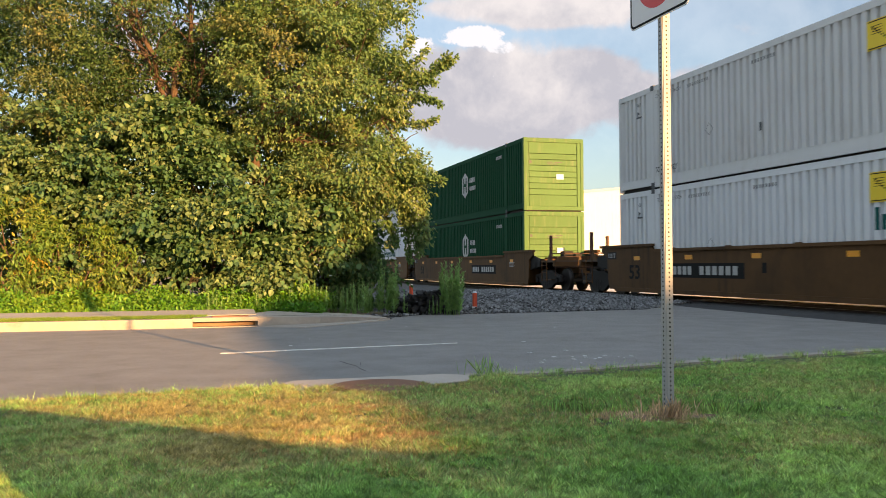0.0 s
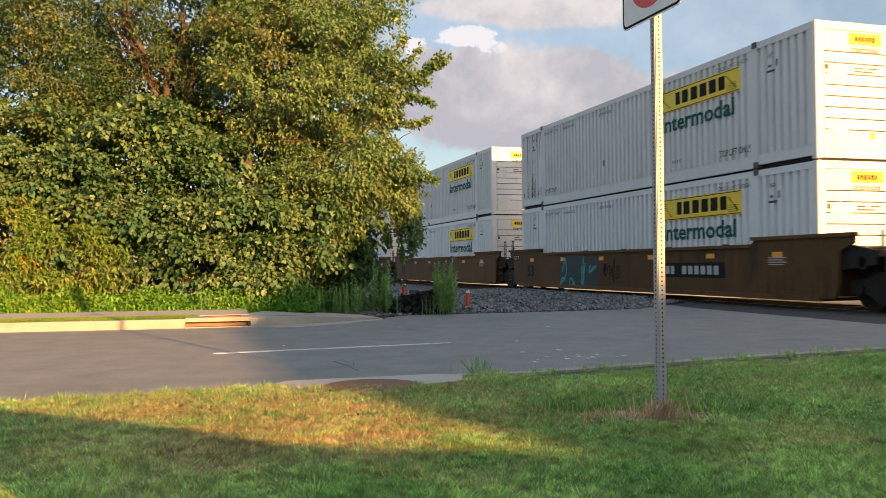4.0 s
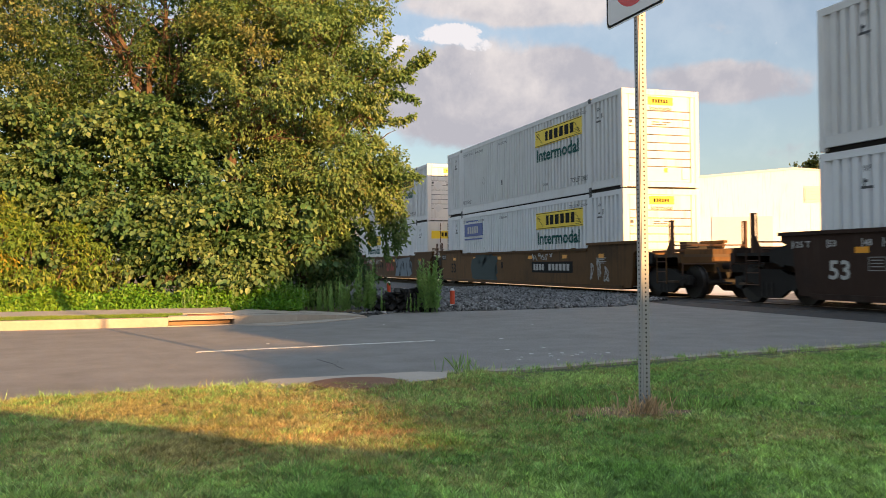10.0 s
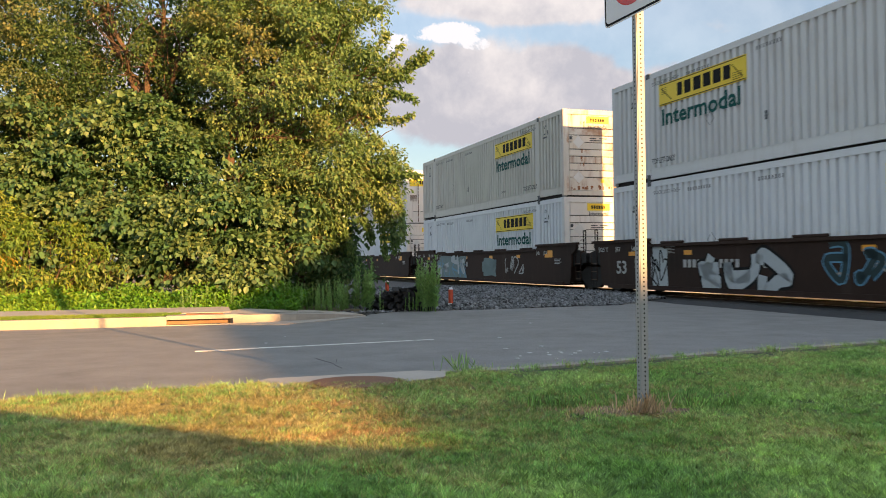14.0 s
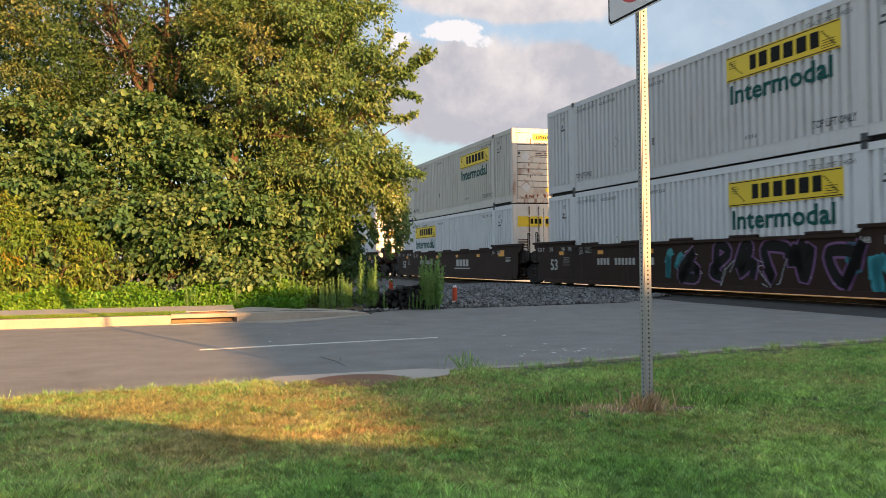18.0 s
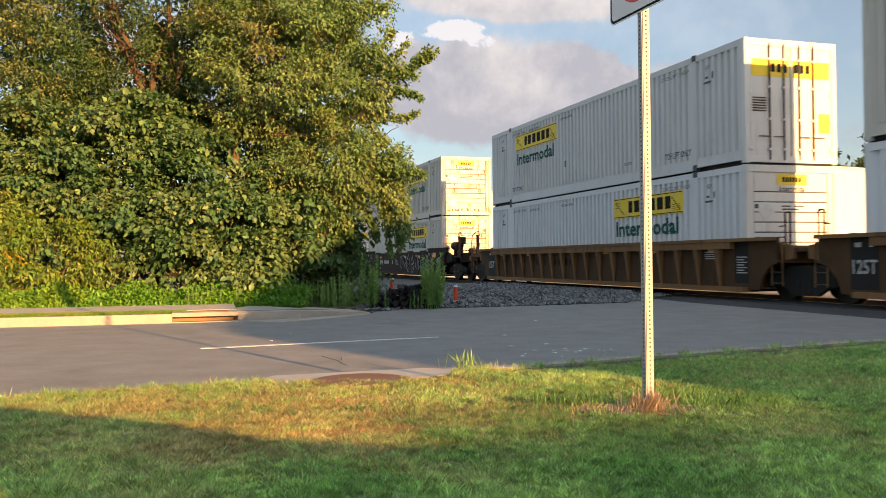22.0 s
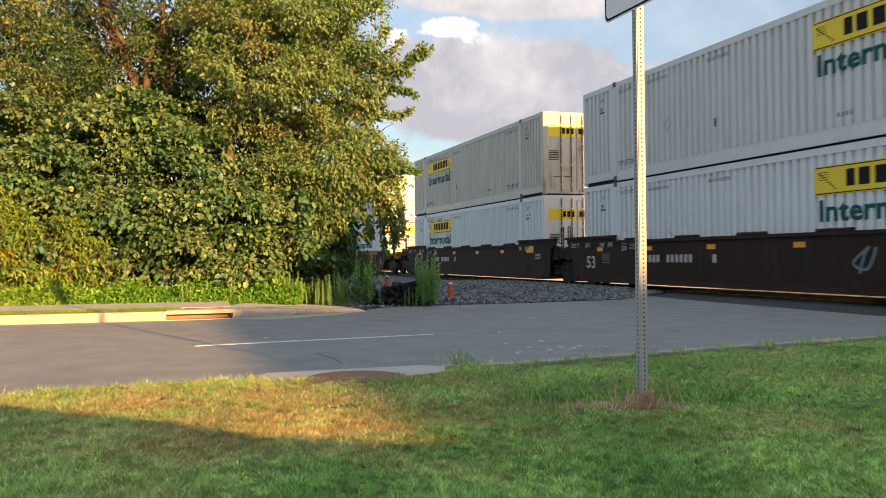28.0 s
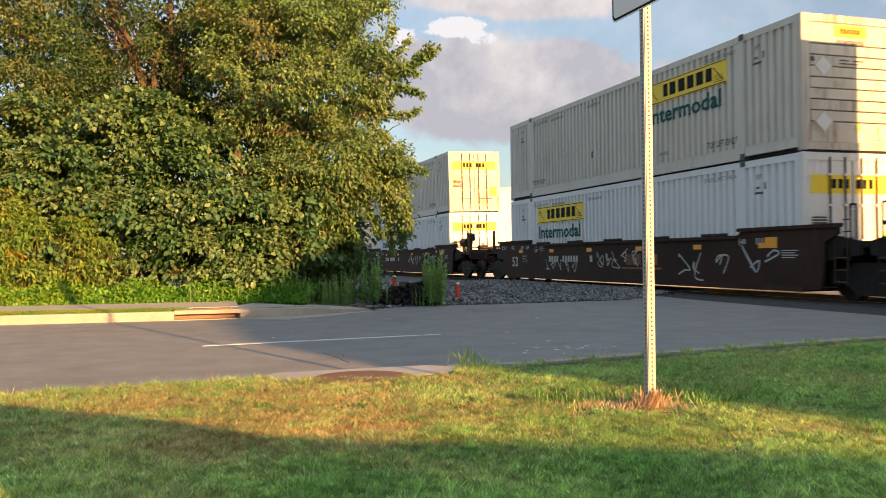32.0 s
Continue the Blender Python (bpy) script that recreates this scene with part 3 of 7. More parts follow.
bm = bmesh.new()
slab(bm, [(-1.45, 16.62), (-0.9, 17.46), (0.89, 17.85), (3.98, 19.09), tuple(on_line(21.2, 11.4))[:2], tuple(on_line(90, 11.4))[:2], tuple(on_line(90, 2.0))[:2], (-6.0, 22.0)], -0.2, -0.012)
tagged(part("gravel_yard", bm, M_GRAVEL), "dark gravel between the road and the track", "gravel", kind="structure")
bm = bmesh.new()
slab(bm, [tuple(on_line(s, l))[:2] for s, l in ((21.0, LINE + 0.83), (260, LINE + 0.83), (260, 46), (21.0, 46))], -0.25, 0.004)
tagged(part("gravel_yard", bm, M_PALE), "pale sunlit gravel beyond the track", "gravel", kind="structure")
bm = bmesh.new()
slab(bm, [tuple(on_line(s, l))[:2] for s, l in ((-90, LINE + 0.83), (1.0, LINE + 0.83), (1.0, 46), (-90, 46))], -0.25, 0.004)
tagged(part("gravel_yard", bm, M_PALE), "pale sunlit gravel beyond the track", "gravel", kind="structure")


def stones():
    """Ballast stones: rough lumps of eight faces."""
    rng = np.random.default_rng(3)
    n = 26000
    x, y = -3 + 9.5 * rng.random(n), 16.9 + 17 * rng.random(n) ** 1.25
    lat, s = x * ACROSS.x + y * ACROSS.y, x * ALONG.x + y * ALONG.y
    edge = np.interp(x, [-1.45, -0.9, 0.89, 3.98, 5.5], [16.62, 17.46, 17.85, 19.09, 21.5])
    ok = (y > edge - 0.06 * rng.random(n)) & (lat < 12.9) & ((lat > 9.0) | (rng.random(n) < 0.55)) & ((s > 21.0) | (lat < 12.0))
    x, y, lat = x[ok], y[ok], lat[ok]
    m = len(x)
    r = (0.022 + 0.035 * rng.random(m))[:, None]
    base = np.array([(1, 0, 0), (-1, 0, 0), (0, 1, 0), (0, -1, 0), (0, 0, 1), (0, 0, -1)], dtype=float)
    a = rng.random(m) * 6.283
    v = base[None] * (0.65 + 0.7 * rng.random((m, 6, 3))) + 0.35 * rng.normal(size=(m, 6, 3))
    c, d = np.cos(a)[:, None], np.sin(a)[:, None]
    vx, vy = v[:, :, 0] * c - v[:, :, 1] * d, v[:, :, 0] * d + v[:, :, 1] * c
    z = -0.005 + 0.05 * np.clip((lat - 9.5) / 3, 0, 1) + 0.012 * rng.random(m)
    out = np.stack([vx * r + x[:, None], vy * r + y[:, None], v[:, :, 2] * r * 0.75 + z[:, None] + 0.012], axis=2)
    f = np.array([(0, 2, 4), (2, 1, 4), (1, 3, 4), (3, 0, 4), (2, 0, 5), (1, 2, 5), (3, 1, 5), (0, 3, 5)])
    faces = (np.arange(m)[:, None, None] * 6 + f[None]).reshape(-1, 3)
    tagged(new("ballast_stones", fast_mesh("ballast_stones", out.reshape(-1, 3), faces, M_STONE)), "loose grey ballast stones beside the track", "stones", kind="stuff")


stones()

# near-black panels beside and between the rails at the crossing
for lat0, lat1 in ((LINE - 1.75, LINE - 0.80), (LINE - 0.68, LINE + 0.68)):
    for k in range(8):
        bm = bmesh.new()
        slab(bm, [tuple(on_line(s, l))[:2] for s, l in ((1.2 + k * 2.44, lat0), (3.6 + k * 2.44, lat0), (3.6 + k * 2.44, lat1), (1.2 + k * 2.44, lat1))], -0.05, 0.006)
        tagged(part("crossing_panel", bm, M_PANEL), "near-black flat panel beside the rail", "crossing panel", "panels of the level crossing")


def verge_grass():
    rng = np.random.default_rng(14)
    n = 16000
    x = -9.0 + 4.6 * rng.random(n)
    e = np.array([edge_at(a, FAR_EDGE) for a in x])
    d = 0.2 + 0.55 * rng.random(n)
    base = np.stack([x - 0.2 * d, e + d * 0.97, 0.14 + 0.03 * d], axis=1)
    tagged(new("verge_grass", blades("verge_grass", base, 0.035, 0.007, M_VERGE, rng)), "bright green grass on the kerbside verge", "grass", kind="stuff")


def blades(name, base, h, w, mat, rng, tuft=1, splay=0.55, clumpy=0.0):
    """Flat tapering grass blades in tufts that splay from the base points."""
    if tuft > 1:
        base = np.repeat(base, tuft, axis=0) + rng.normal(size=(len(base) * tuft, 3)) * np.array([0.010, 0.010, 0])
    n = len(base)
    a = rng.random(n) * 6.283
    side = np.stack([np.cos(a), np.sin(a), np.zeros(n)], axis=1) * (w * (0.7 + 0.6 * rng.random(n)))[:, None] * 0.5
    if clumpy:
        x, y = base[:, 0], base[:, 1]
        h = h * (1 + clumpy * (0.6 * np.sin(x * 31 + 3 * np.sin(y * 17)) * np.sin(y * 37 + 2 * np.sin(x * 13)) + 0.5 * np.sin(x * 9 + 2 * np.sin(y * 5)) * np.sin(y * 11 + x * 3)))
    tip = np.stack([rng.normal(size=n) * splay, rng.normal(size=n) * splay, np.ones(n)], axis=1) * (h * (0.5 + 0.8 * rng.random(n)))[:, None]
    v = np.stack([base - side, base + side, base + tip], axis=1).reshape(-1, 3)
    return fast_mesh(name, v, np.arange(3 * n).reshape(-1, 3), mat)


verge_grass()
bm = bmesh.new()
slab(bm, [tuple(on_line(s, l))[:2] for s, l in ((1.0, LINE + 0.83), (21.0, LINE + 0.83), (21.0, 20.0), (1.0, 20.0))], -0.05, 0.005)
tagged(part("road_slab", bm, M_ASPHALT), "worn asphalt of the crossing beyond the rails", "road", kind="structure")
# darker strip of road along the near side of the rails
bm = bmesh.new()
slab(bm, [tuple(on_line(a, b))[:2] for a, b in ((20.6, 12.05), (20.2, 11.55), (16.5, 10.95), (11.0, 10.7), (1.0, 10.6), (1.0, 12.1), (20.6, 12.1))], -0.05, 0.004)
tagged(part("road_patch", bm, M_DARKROAD), "dark strip of asphalt beside the rails", "road", kind="structure")

# ---- the train ----
LONG, WIDE, HIGH = 16.154, 2.59, 2.896
END = LONG / 2
NEAR_SIDE = Matrix(((-1, 0, 0, 0), (0, 0, 1, 0), (0, 1, 0, 0), (0, 0, 0, 1)))      # text reads towards the tail, facing +y
TAIL_SIDE = Matrix(((0, 0, -1, 0), (-1, 0, 0, 0), (0, 1, 0, 0), (0, 0, 0, 1)))      # text facing -x


def near(x, z, y=1.299):
    return Matrix.Translation((x, y, z)) @ NEAR_SIDE


def tail(y, z, x=-END - 0.004):
    return Matrix.Translation((x, y, z)) @ TAIL_SIDE


def corrugated(length, z0, z1, y, out=1, pitch=0.25, depth=0.075):
    """A pressed steel wall along x, outer face at y."""
    bm = bmesh.new()
    half = length / 2
    prof, x = [], -half
    while x < half - pitch:
        flat = abs(abs(x + pitch / 2) - 6.096) < 0.2
        d = 0.0 if flat else depth
        prof += [(x, 0), (x + pitch * 0.52, 0), (x + pitch * 0.59, d), (x + pitch * 0.93, d)]
        x += pitch
    prof.append((half, 0))
    prev = None
    for px, d in prof:
        yy = y - out * d
        row = [bm.verts.new((px, yy, z0)), bm.verts.new((px, yy, z1)), bm.verts.new((px, y - out * 0.10, z1)), bm.verts.new((px, y - out * 0.10, z0))]
        if prev:
            for i in range(4):
                bm.faces.new((prev[i], prev[(i + 1) % 4], row[(i + 1) % 4], row[i]))
        prev = row
    bmesh.ops.recalc_face_normals(bm, faces=bm.faces[:])
    return bm


def bars(rows, depth=0.002):
    """Plain lettering bars in the x-y plane: x, y, width, height."""
    bm = bmesh.new()
    for x, y, w, h in rows:
        box(bm, x, x + w, y, y + h, 0, depth)
    return bm


def bar_word(n, w, h, gap=0.3, seed=1, lean=0.0):
    """Bars of the size of n letters filling a width."""
    step = w / n
    return [(i * step, 0.0, step * (1 - gap), h) for i in range(n)]


def at(ob, m):
    ob.matrix_basis = m
    return ob


def container(nose, side_mat, end_mat, band_wide=False, green=False, aged=False, rusty=False):
    """A 53 foot box. nose: its ribbed front wall is at the tail (-x); otherwise its doors are."""
    c = empty("shipping_container")
    lab = "green" if green else "rust-streaked cream-white" if rusty else "faded cream-white" if aged else "white"
    for k, y in ((1, 1.286), (-1, -1.286)):
        part("side_panel", corrugated(LONG - 0.3, 0.30, 2.74, y, k, 0.25 if k > 0 else 0.5), side_mat, c)
    part("roof", soft_box(-END + 0.05, END - 0.05, -1.215, 1.215, 2.80, 2.898), side_mat, c)
    part("floor", boxes((-END + 0.05, END - 0.05, -1.20, 1.20, -0.03, 0.17)), M_IRON, c)
    for k in (1, -1):
        ya, yb = sorted((k * 1.225, k * 1.295))
        part("top_rail", boxes((-END + 0.15, END - 0.15, ya, yb, 2.735, HIGH - 0.012)), side_mat, c)
        part("bottom_rail", boxes((-6.12, 6.12, ya, yb, 0.012, 0.15), (-END + 0.15, -6.12, ya, yb, 0.075, 0.15), (6.12, END - 0.15, ya, yb, 0.075, 0.15), (-END + 0.15, END - 0.15, ya + (0 if k > 0 else 0.02), yb - (0.02 if k > 0 else 0), 0.15, 0.31)), side_mat, c)
        for x in (-6.096, 6.096):
            part("lifting_post", boxes((x - 0.07, x + 0.07, min(k * 1.24, k * 1.297), max(k * 1.24, k * 1.297), 0.02, HIGH - 0.05)), side_mat, c)
            for z in (0.0, HIGH - 0.13):
                part("lifting_casting", boxes((x - 0.085, x + 0.085, min(k * 1.16, k * 1.305), max(k * 1.16, k * 1.305), z, z + 0.145)), M_GREYTXT, c)
    for x in (-END + 0.08, END - 0.08):
        for k in (1, -1):
            part("corner_post", soft_box(x - 0.08, x + 0.08, min(k * 1.16, k * 1.295), max(k * 1.16, k * 1.295), 0.0, HIGH, 0.012), end_mat if x < 0 else side_mat, c)
    # tail wall
    x0 = -END
    part("end_header", boxes((x0, x0 + 0.12, -1.17, 1.17, HIGH - 0.17, HIGH - 0.01)), end_mat, c)
    part("end_sill", boxes((x0, x0 + 0.12, -1.17, 1.17, 0.02, 0.17)), end_mat, c)
    part("end_wall", boxes((END - 0.12, END - 0.06, -1.17, 1.17, 0.05, HIGH - 0.05)), side_mat, c)
    if nose:
        part("front_wall", boxes((x0 + 0.09, x0 + 0.13, -1.17, 1.17, 0.15, HIGH - 0.15)), M_GREYTXT if not green else end_mat, c)
        rows = [0.165, 0.62] + [0.62 + 0.235 * q for q in range(1, 8)] + [HIGH - 0.165]
        for a, b in zip(rows, rows[1:]):
            part("wall_panel", soft_box(x0 + 0.028, x0 + 0.092, -1.0, 1.06, a + 0.012, b - 0.012, 0.008), end_mat, c)
        part("wall_panel", boxes((x0 + 0.024, x0 + 0.092, -1.165, -1.025, 0.165, HIGH - 0.165)), end_mat, c)
        part("wall_panel", boxes((x0 + 0.024, x0 + 0.092, 1.075, 1.165, 0.165, HIGH - 0.165)), end_mat, c)
        if not green:
            for z in (1.80, 0.62):
                at(part("placard_holder", at_m(boxes((-0.17, 0.17, -0.17, 0.17, 0, 0.006)), pose(0, 0, 0, 0, 0, 45)), end_mat, c), tail(0.72, z, x0 + 0.026))
                at(part("placard_face", at_m(boxes((-0.145, 0.145, -0.145, 0.145, 0.0062, 0.009)), pose(0, 0, 0, 0, 0, 45)), M_WHITE, c), tail(0.72, z, x0 + 0.026))
            part("marker_plate", boxes((x0 + 0.018, x0 + 0.03, -0.22, -0.10, 0.45, 0.58)), M_YELLOW, c)
            part("document_box", soft_box(x0 + 0.0, x0 + 0.03, -0.92, -0.70, 0.25, 0.56, 0.006), end_mat, c)
        if rusty:
            rnd = random.Random(31)
            runs = []
            for cx, n in ((0.42, 9), (1.66, 12), (1.95, 4)):
                for q in range(n):
                    a, h = rnd.uniform(0.25, 2.0), rnd.uniform(0.08, 0.21)
                    a = 0.66 + 0.235 * int(a / 0.235) + 0.205 - h
                    runs.append((cx + rnd.gauss(0, 0.045), a, rnd.uniform(0.012, 0.05), h))
            for q in range(16):
                runs.append((rnd.uniform(0.0, 1.95), rnd.uniform(0.19, 0.3), rnd.uniform(0.02, 0.10), rnd.uniform(0.03, 0.16)))
            placed_bars(c, runs, M_RUSTRUN, tail(1.02, 0.0, x0 + 0.027), "rust_run")
        if green:
            part("end_mark", at_m(boxes((0, 0.3, 0, 0.2, 0, 0.004)), tail(-0.1, 1.25)), M_SIGNWHITE, c)
        elif band_wide:
            part("end_logo_panel", boxes((x0 + 0.014, x0 + 0.03, -0.94, 1.0, 2.27, 2.70)), M_YELLOW, c, "yellow panel with dark bars")
            placed_bars(c, bar_word(6, 1.1, 0.22), M_BLACK, tail(0.55, 2.37, x0 + 0.012))
        else:
            part("end_logo_panel", boxes((x0 + 0.014, x0 + 0.03, -0.42, 0.42, 2.44, 2.68)), M_YELLOW, c, "small yellow panel")
            placed_bars(c, bar_word(6, 0.55, 0.11), M_BLACK, tail(0.28, 2.50, x0 + 0.012))
            placed("lettering", lettering("Intermodal", 0.12, 0.72, 0.0, 0.03), M_GREYTXT, c, tail(0.36, 2.285, x0 + 0.024))
        placed_bars(c, [(0, 0, 0.25, 0.03), (0.35, 0, 0.3, 0.03), (0, -0.07, 0.5, 0.03), (-0.75, -0.04, 0.1, 0.1)], M_GREYTXT, tail(0.3, 1.92, x0 + 0.023))
    else:
        for k in (1, -1):
            ya, yb = sorted((k * 0.012, k * 1.16))
            part("door", soft_box(x0 + 0.02, x0 + 0.08, ya, yb, 0.14, HIGH - 0.15, 0.012), end_mat, c)
            for j, y in enumerate((k * 0.22, k * 0.62)):
                part("lock_rod", rods([((x0 - 0.012, y, 0.08), (x0 - 0.012, y, HIGH - 0.1))], 0.019), M_RUST if j else M_GREYTXT, c)
                part("rod_handle", rods([((x0 - 0.02, y, 0.62), (x0 - 0.02, y + k * 0.3, 0.62))], 0.014), M_GREYTXT, c)
                for z in (0.3, 1.0, 1.75, 2.4):
                    part("rod_bracket", boxes((x0 - 0.03, x0 + 0.02, y - 0.05, y + 0.05, z, z + 0.05)), end_mat, c)
            for z in (0.3, 0.95, 1.6, 2.3):
                part("hinge", boxes((x0 - 0.012, x0 + 0.03, min(k * 1.1, k * 1.2), max(k * 1.1, k * 1.2), z, z + 0.09)), end_mat, c)
            part("end_logo_panel", boxes((x0 + 0.012, x0 + 0.022, min(k * 0.05, k * 1.1), max(k * 0.05, k * 1.1), 2.02, 2.42)), M_YELLOW, c, "yellow panel with dark bars")
            placed_bars(c, bar_word(3, 0.5, 0.2), M_BLACK, tail(0.56 if k > 0 else -0.08, 2.13, x0 + 0.010))
        part("gasket", boxes((x0 + 0.03, x0 + 0.05, -0.011, 0.011, 0.14, HIGH - 0.15)), M_GREYTXT, c)
        part("warning_panel", boxes((x0 + 0.012, x0 + 0.022, -1.1, -0.78, 0.75, 1.2)), M_YELLOW, c)
        part("vent", boxes(*[(x0 + 0.008, x0 + 0.022, 0.7, 1.08, 1.5 - i * 0.06, 1.53 - i * 0.06) for i in range(6)]), M_RUST, c, "rusted vent louvres")
    # marks on the near side
    if green:
        bm = bmesh.new()
        bm.faces.new([bm.verts.new(p) for p in ((0, 0.25, 0), (0.45, 0, 0), (0.9, 0.25, 0), (0.9, 0.95, 0), (0.45, 1.22, 0), (0, 0.95, 0))])
        at(part("emblem", bm, M_WLET, c, "pale hexagonal emblem"), near(-0.1, 1.05))
        at(part("emblem_stroke", boxes((0.20, 0.34, 0.25, 0.97, 0, 0.004), (0.56, 0.70, 0.25, 0.97, 0, 0.004), (0.34, 0.56, 0.55, 0.68, 0, 0.004)), M_GREEN, c), near(-0.1, 1.05, 1.301))
        placed_bars(c, bar_word(4, 0.8, 0.22) , M_WLET, near(-1.25, 1.72))
        placed_bars(c, bar_word(5, 0.9, 0.2), M_WLET, near(-1.25, 1.35))
        placed_bars(c, bar_word(6, 0.7, 0.14), M_WLET, near(-4.9, 2.35))
    else:
        xl = -1.95 if nose else 5.55
        part("logo_panel", boxes((xl - 3.6, xl, 1.27, 1.297, 1.92, 2.5)), M_YELLOW, c, "yellow panel with a dark border and bars")
        placed_bars(c, [(0.03, 0.02, 3.54, 0.02), (0.03, 0.54, 3.54, 0.02)], M_BLACK, near(xl, 1.92, 1.298), "border")
        placed_bars(c, [(0.85, 0.14, 0.22, 0.33), (1.16, 0.14, 0.28, 0.33), (1.56, 0.14, 0.3, 0.33), (1.96, 0.14, 0.3, 0.33), (2.36, 0.14, 0.3, 0.33), (2.76, 0.14, 0.26, 0.33)], M_BLACK, near(xl, 1.92, 1.298))
        scroll = [(0.12 + 0.06 * i, 0.42 - 0.045 * i, 0.05, 0.03) for i in range(8)] + [(3.42 - 0.05 * i, 0.1 + 0.045 * i, 0.05, 0.03) for i in range(8)] + [(0.12, 0.3 + 0.05 * i, 0.25, 0.012) for i in range(4)] + [(3.1, 0.08 + 0.05 * i, 0.35, 0.012) for i in range(4)]
        placed_bars(c, scroll, M_BLACK, near(xl, 1.92, 1.298))
        placed("lettering", lettering("Intermodal", 0.42, 3.25, 0.001, 0.035), M_TEAL, c, near(xl - 0.12, 1.40, 1.291), "dark teal lettering")
        part("logo_panel", boxes((-xl, -xl + 3.6, -1.297, -1.27, 1.92, 2.5)), M_YELLOW, c)
        placed("lettering", lettering("TOP LIFT ONLY", 0.16, 1.2, 0.0, 0.03), M_GREYTXT, c, near(-4.72, 0.42, 1.289))
        placed("lettering", lettering("TOP LIFT ONLY", 0.15, 1.1, 0.0, 0.03), M_GREYTXT, c, near(5.95, 0.42, 1.289))
        for x in (5.9, -4.6):
            placed("lettering", lettering("STACK LIMIT 3 HIGH", 0.105, 1.25), M_GREYTXT, c, near(x, 2.52, 1.289))
        for x in (6.95, -6.55):
            placed("lettering", lettering("WP", 0.13, 0.2), M_GREYTXT, c, near(x, 2.42, 1.289))
            placed_bars(c, [(-0.05, 0, 0.3, 0.05), (0.0, 0.12, 0.12, 0.05)], M_GREYTXT, near(x, 2.1, 1.289))
        for x, z, nn in ((4.3, 2.5, 9), (-2.6, 0.5, 4), (1.6, 2.50, 8)):
            placed_bars(c, bar_word(nn, nn * 0.11, 0.09, 0.65), M_GREYTXT, near(x, z, 1.289))
        bm = bmesh.new()
        for r0, r1 in ((0.17, 0.155),):
            for k in range(4):
                a, b = k * math.pi / 2, (k + 1) * math.pi / 2
                bm.faces.new([bm.verts.new((r * math.cos(q), r * math.sin(q), 0)) for r, q in ((r0, a), (r0, b), (r1, b), (r1, a))])
        at(part("placard_outline", bm, M_GREYTXT, c), near(3.35, 1.25, 1.289))["kind"] = "stuff"
        part("drain_mark", boxes((1.3, 1.36, 1.27, 1.2885, 0.9, 1.1)), M_GREYTXT, c)
        part("label_plate", boxes((-6.88, -6.83, 1.25, 1.291, 2.2, 2.36)), M_GREYTXT, c)
        part("label_plate", boxes((6.9, 6.94, 1.25, 1.291, 2.15, 2.3)), M_GREYTXT, c)
    return tagged(c, f"{lab} corrugated steel freight container " + ("with a ribbed front wall" if nose else "with rod-locked end doors"), "container")


def at_m(bm, m):
    bmesh.ops.transform(bm, matrix=m, verts=bm.verts[:])
    return bm


def placed_bars(parent, rows, mat, m, name="lettering"):
    ob = part(name, at_m(bars(rows), m), mat, parent)
    ob["kind"] = "stuff"
    return ob


def wheelset(parent, x):
    ws = part("axle", rods([((x, -1.0, 0.44), (x, 1.0, 0.44))], 0.08, 10), M_IRON, parent)
    for k in (-0.75, 0.75):
        bm = bmesh.new()
        rod(bm, (x, k - 0.06, 0.44), (x, k + 0.06, 0.44), 0.42, 24)
        rod(bm, (x, k - 0.09 * (1 if k > 0 else -1), 0.44), (x, k - 0.06 * (1 if k > 0 else -1), 0.44), 0.455, 24)
        rod(bm, (x, k - 0.1, 0.44), (x, k + 0.1, 0.44), 0.13, 12)
        part("wheel", bm, M_WHEEL, ws)
    return ws


def truck(parent, x):
    """A two axle bogie under the joint."""
    t = part("bogie_bolster", boxes((x - 0.22, x + 0.22, -1.05, 1.05, 0.42, 0.72)), M_IRON, parent, "dark cast iron bogie")
    out = [(x - 1.15, 0.38), (x - 1.15, 0.62), (x - 0.7, 0.68), (x - 0.4, 0.80), (x + 0.4, 0.80), (x + 0.7, 0.68), (x + 1.15, 0.62), (x + 1.15, 0.38), (x + 0.7, 0.36), (x + 0.35, 0.16), (x - 0.35, 0.16), (x - 0.7, 0.36)]
    for y in (-1.12, 1.0):
        bm = bmesh.new()
        prism(bm, out, y, y + 0.12)
        part("side_frame", bm, M_IRON, t)
        for d in (-0.17, 0.0, 0.17):
            part("spring", rods([((x + d, y + 0.06, 0.2), (x + d, y + 0.06, 0.5))], 0.075, 8), M_IRON, t)
        for d in (-0.89, 0.89):
            bm = bmesh.new()
            yo = y + (0.12 if y > 0 else 0.0)
            rod(bm, (x + d, yo - 0.02, 0.45), (x + d, yo + 0.06 * (1 if y > 0 else -1), 0.45), 0.11, 12)
            part("axle_box", bm, M_IRON, t)
    for d in (-0.89, 0.89):
        ws = wheelset(t, x + d)
    return t


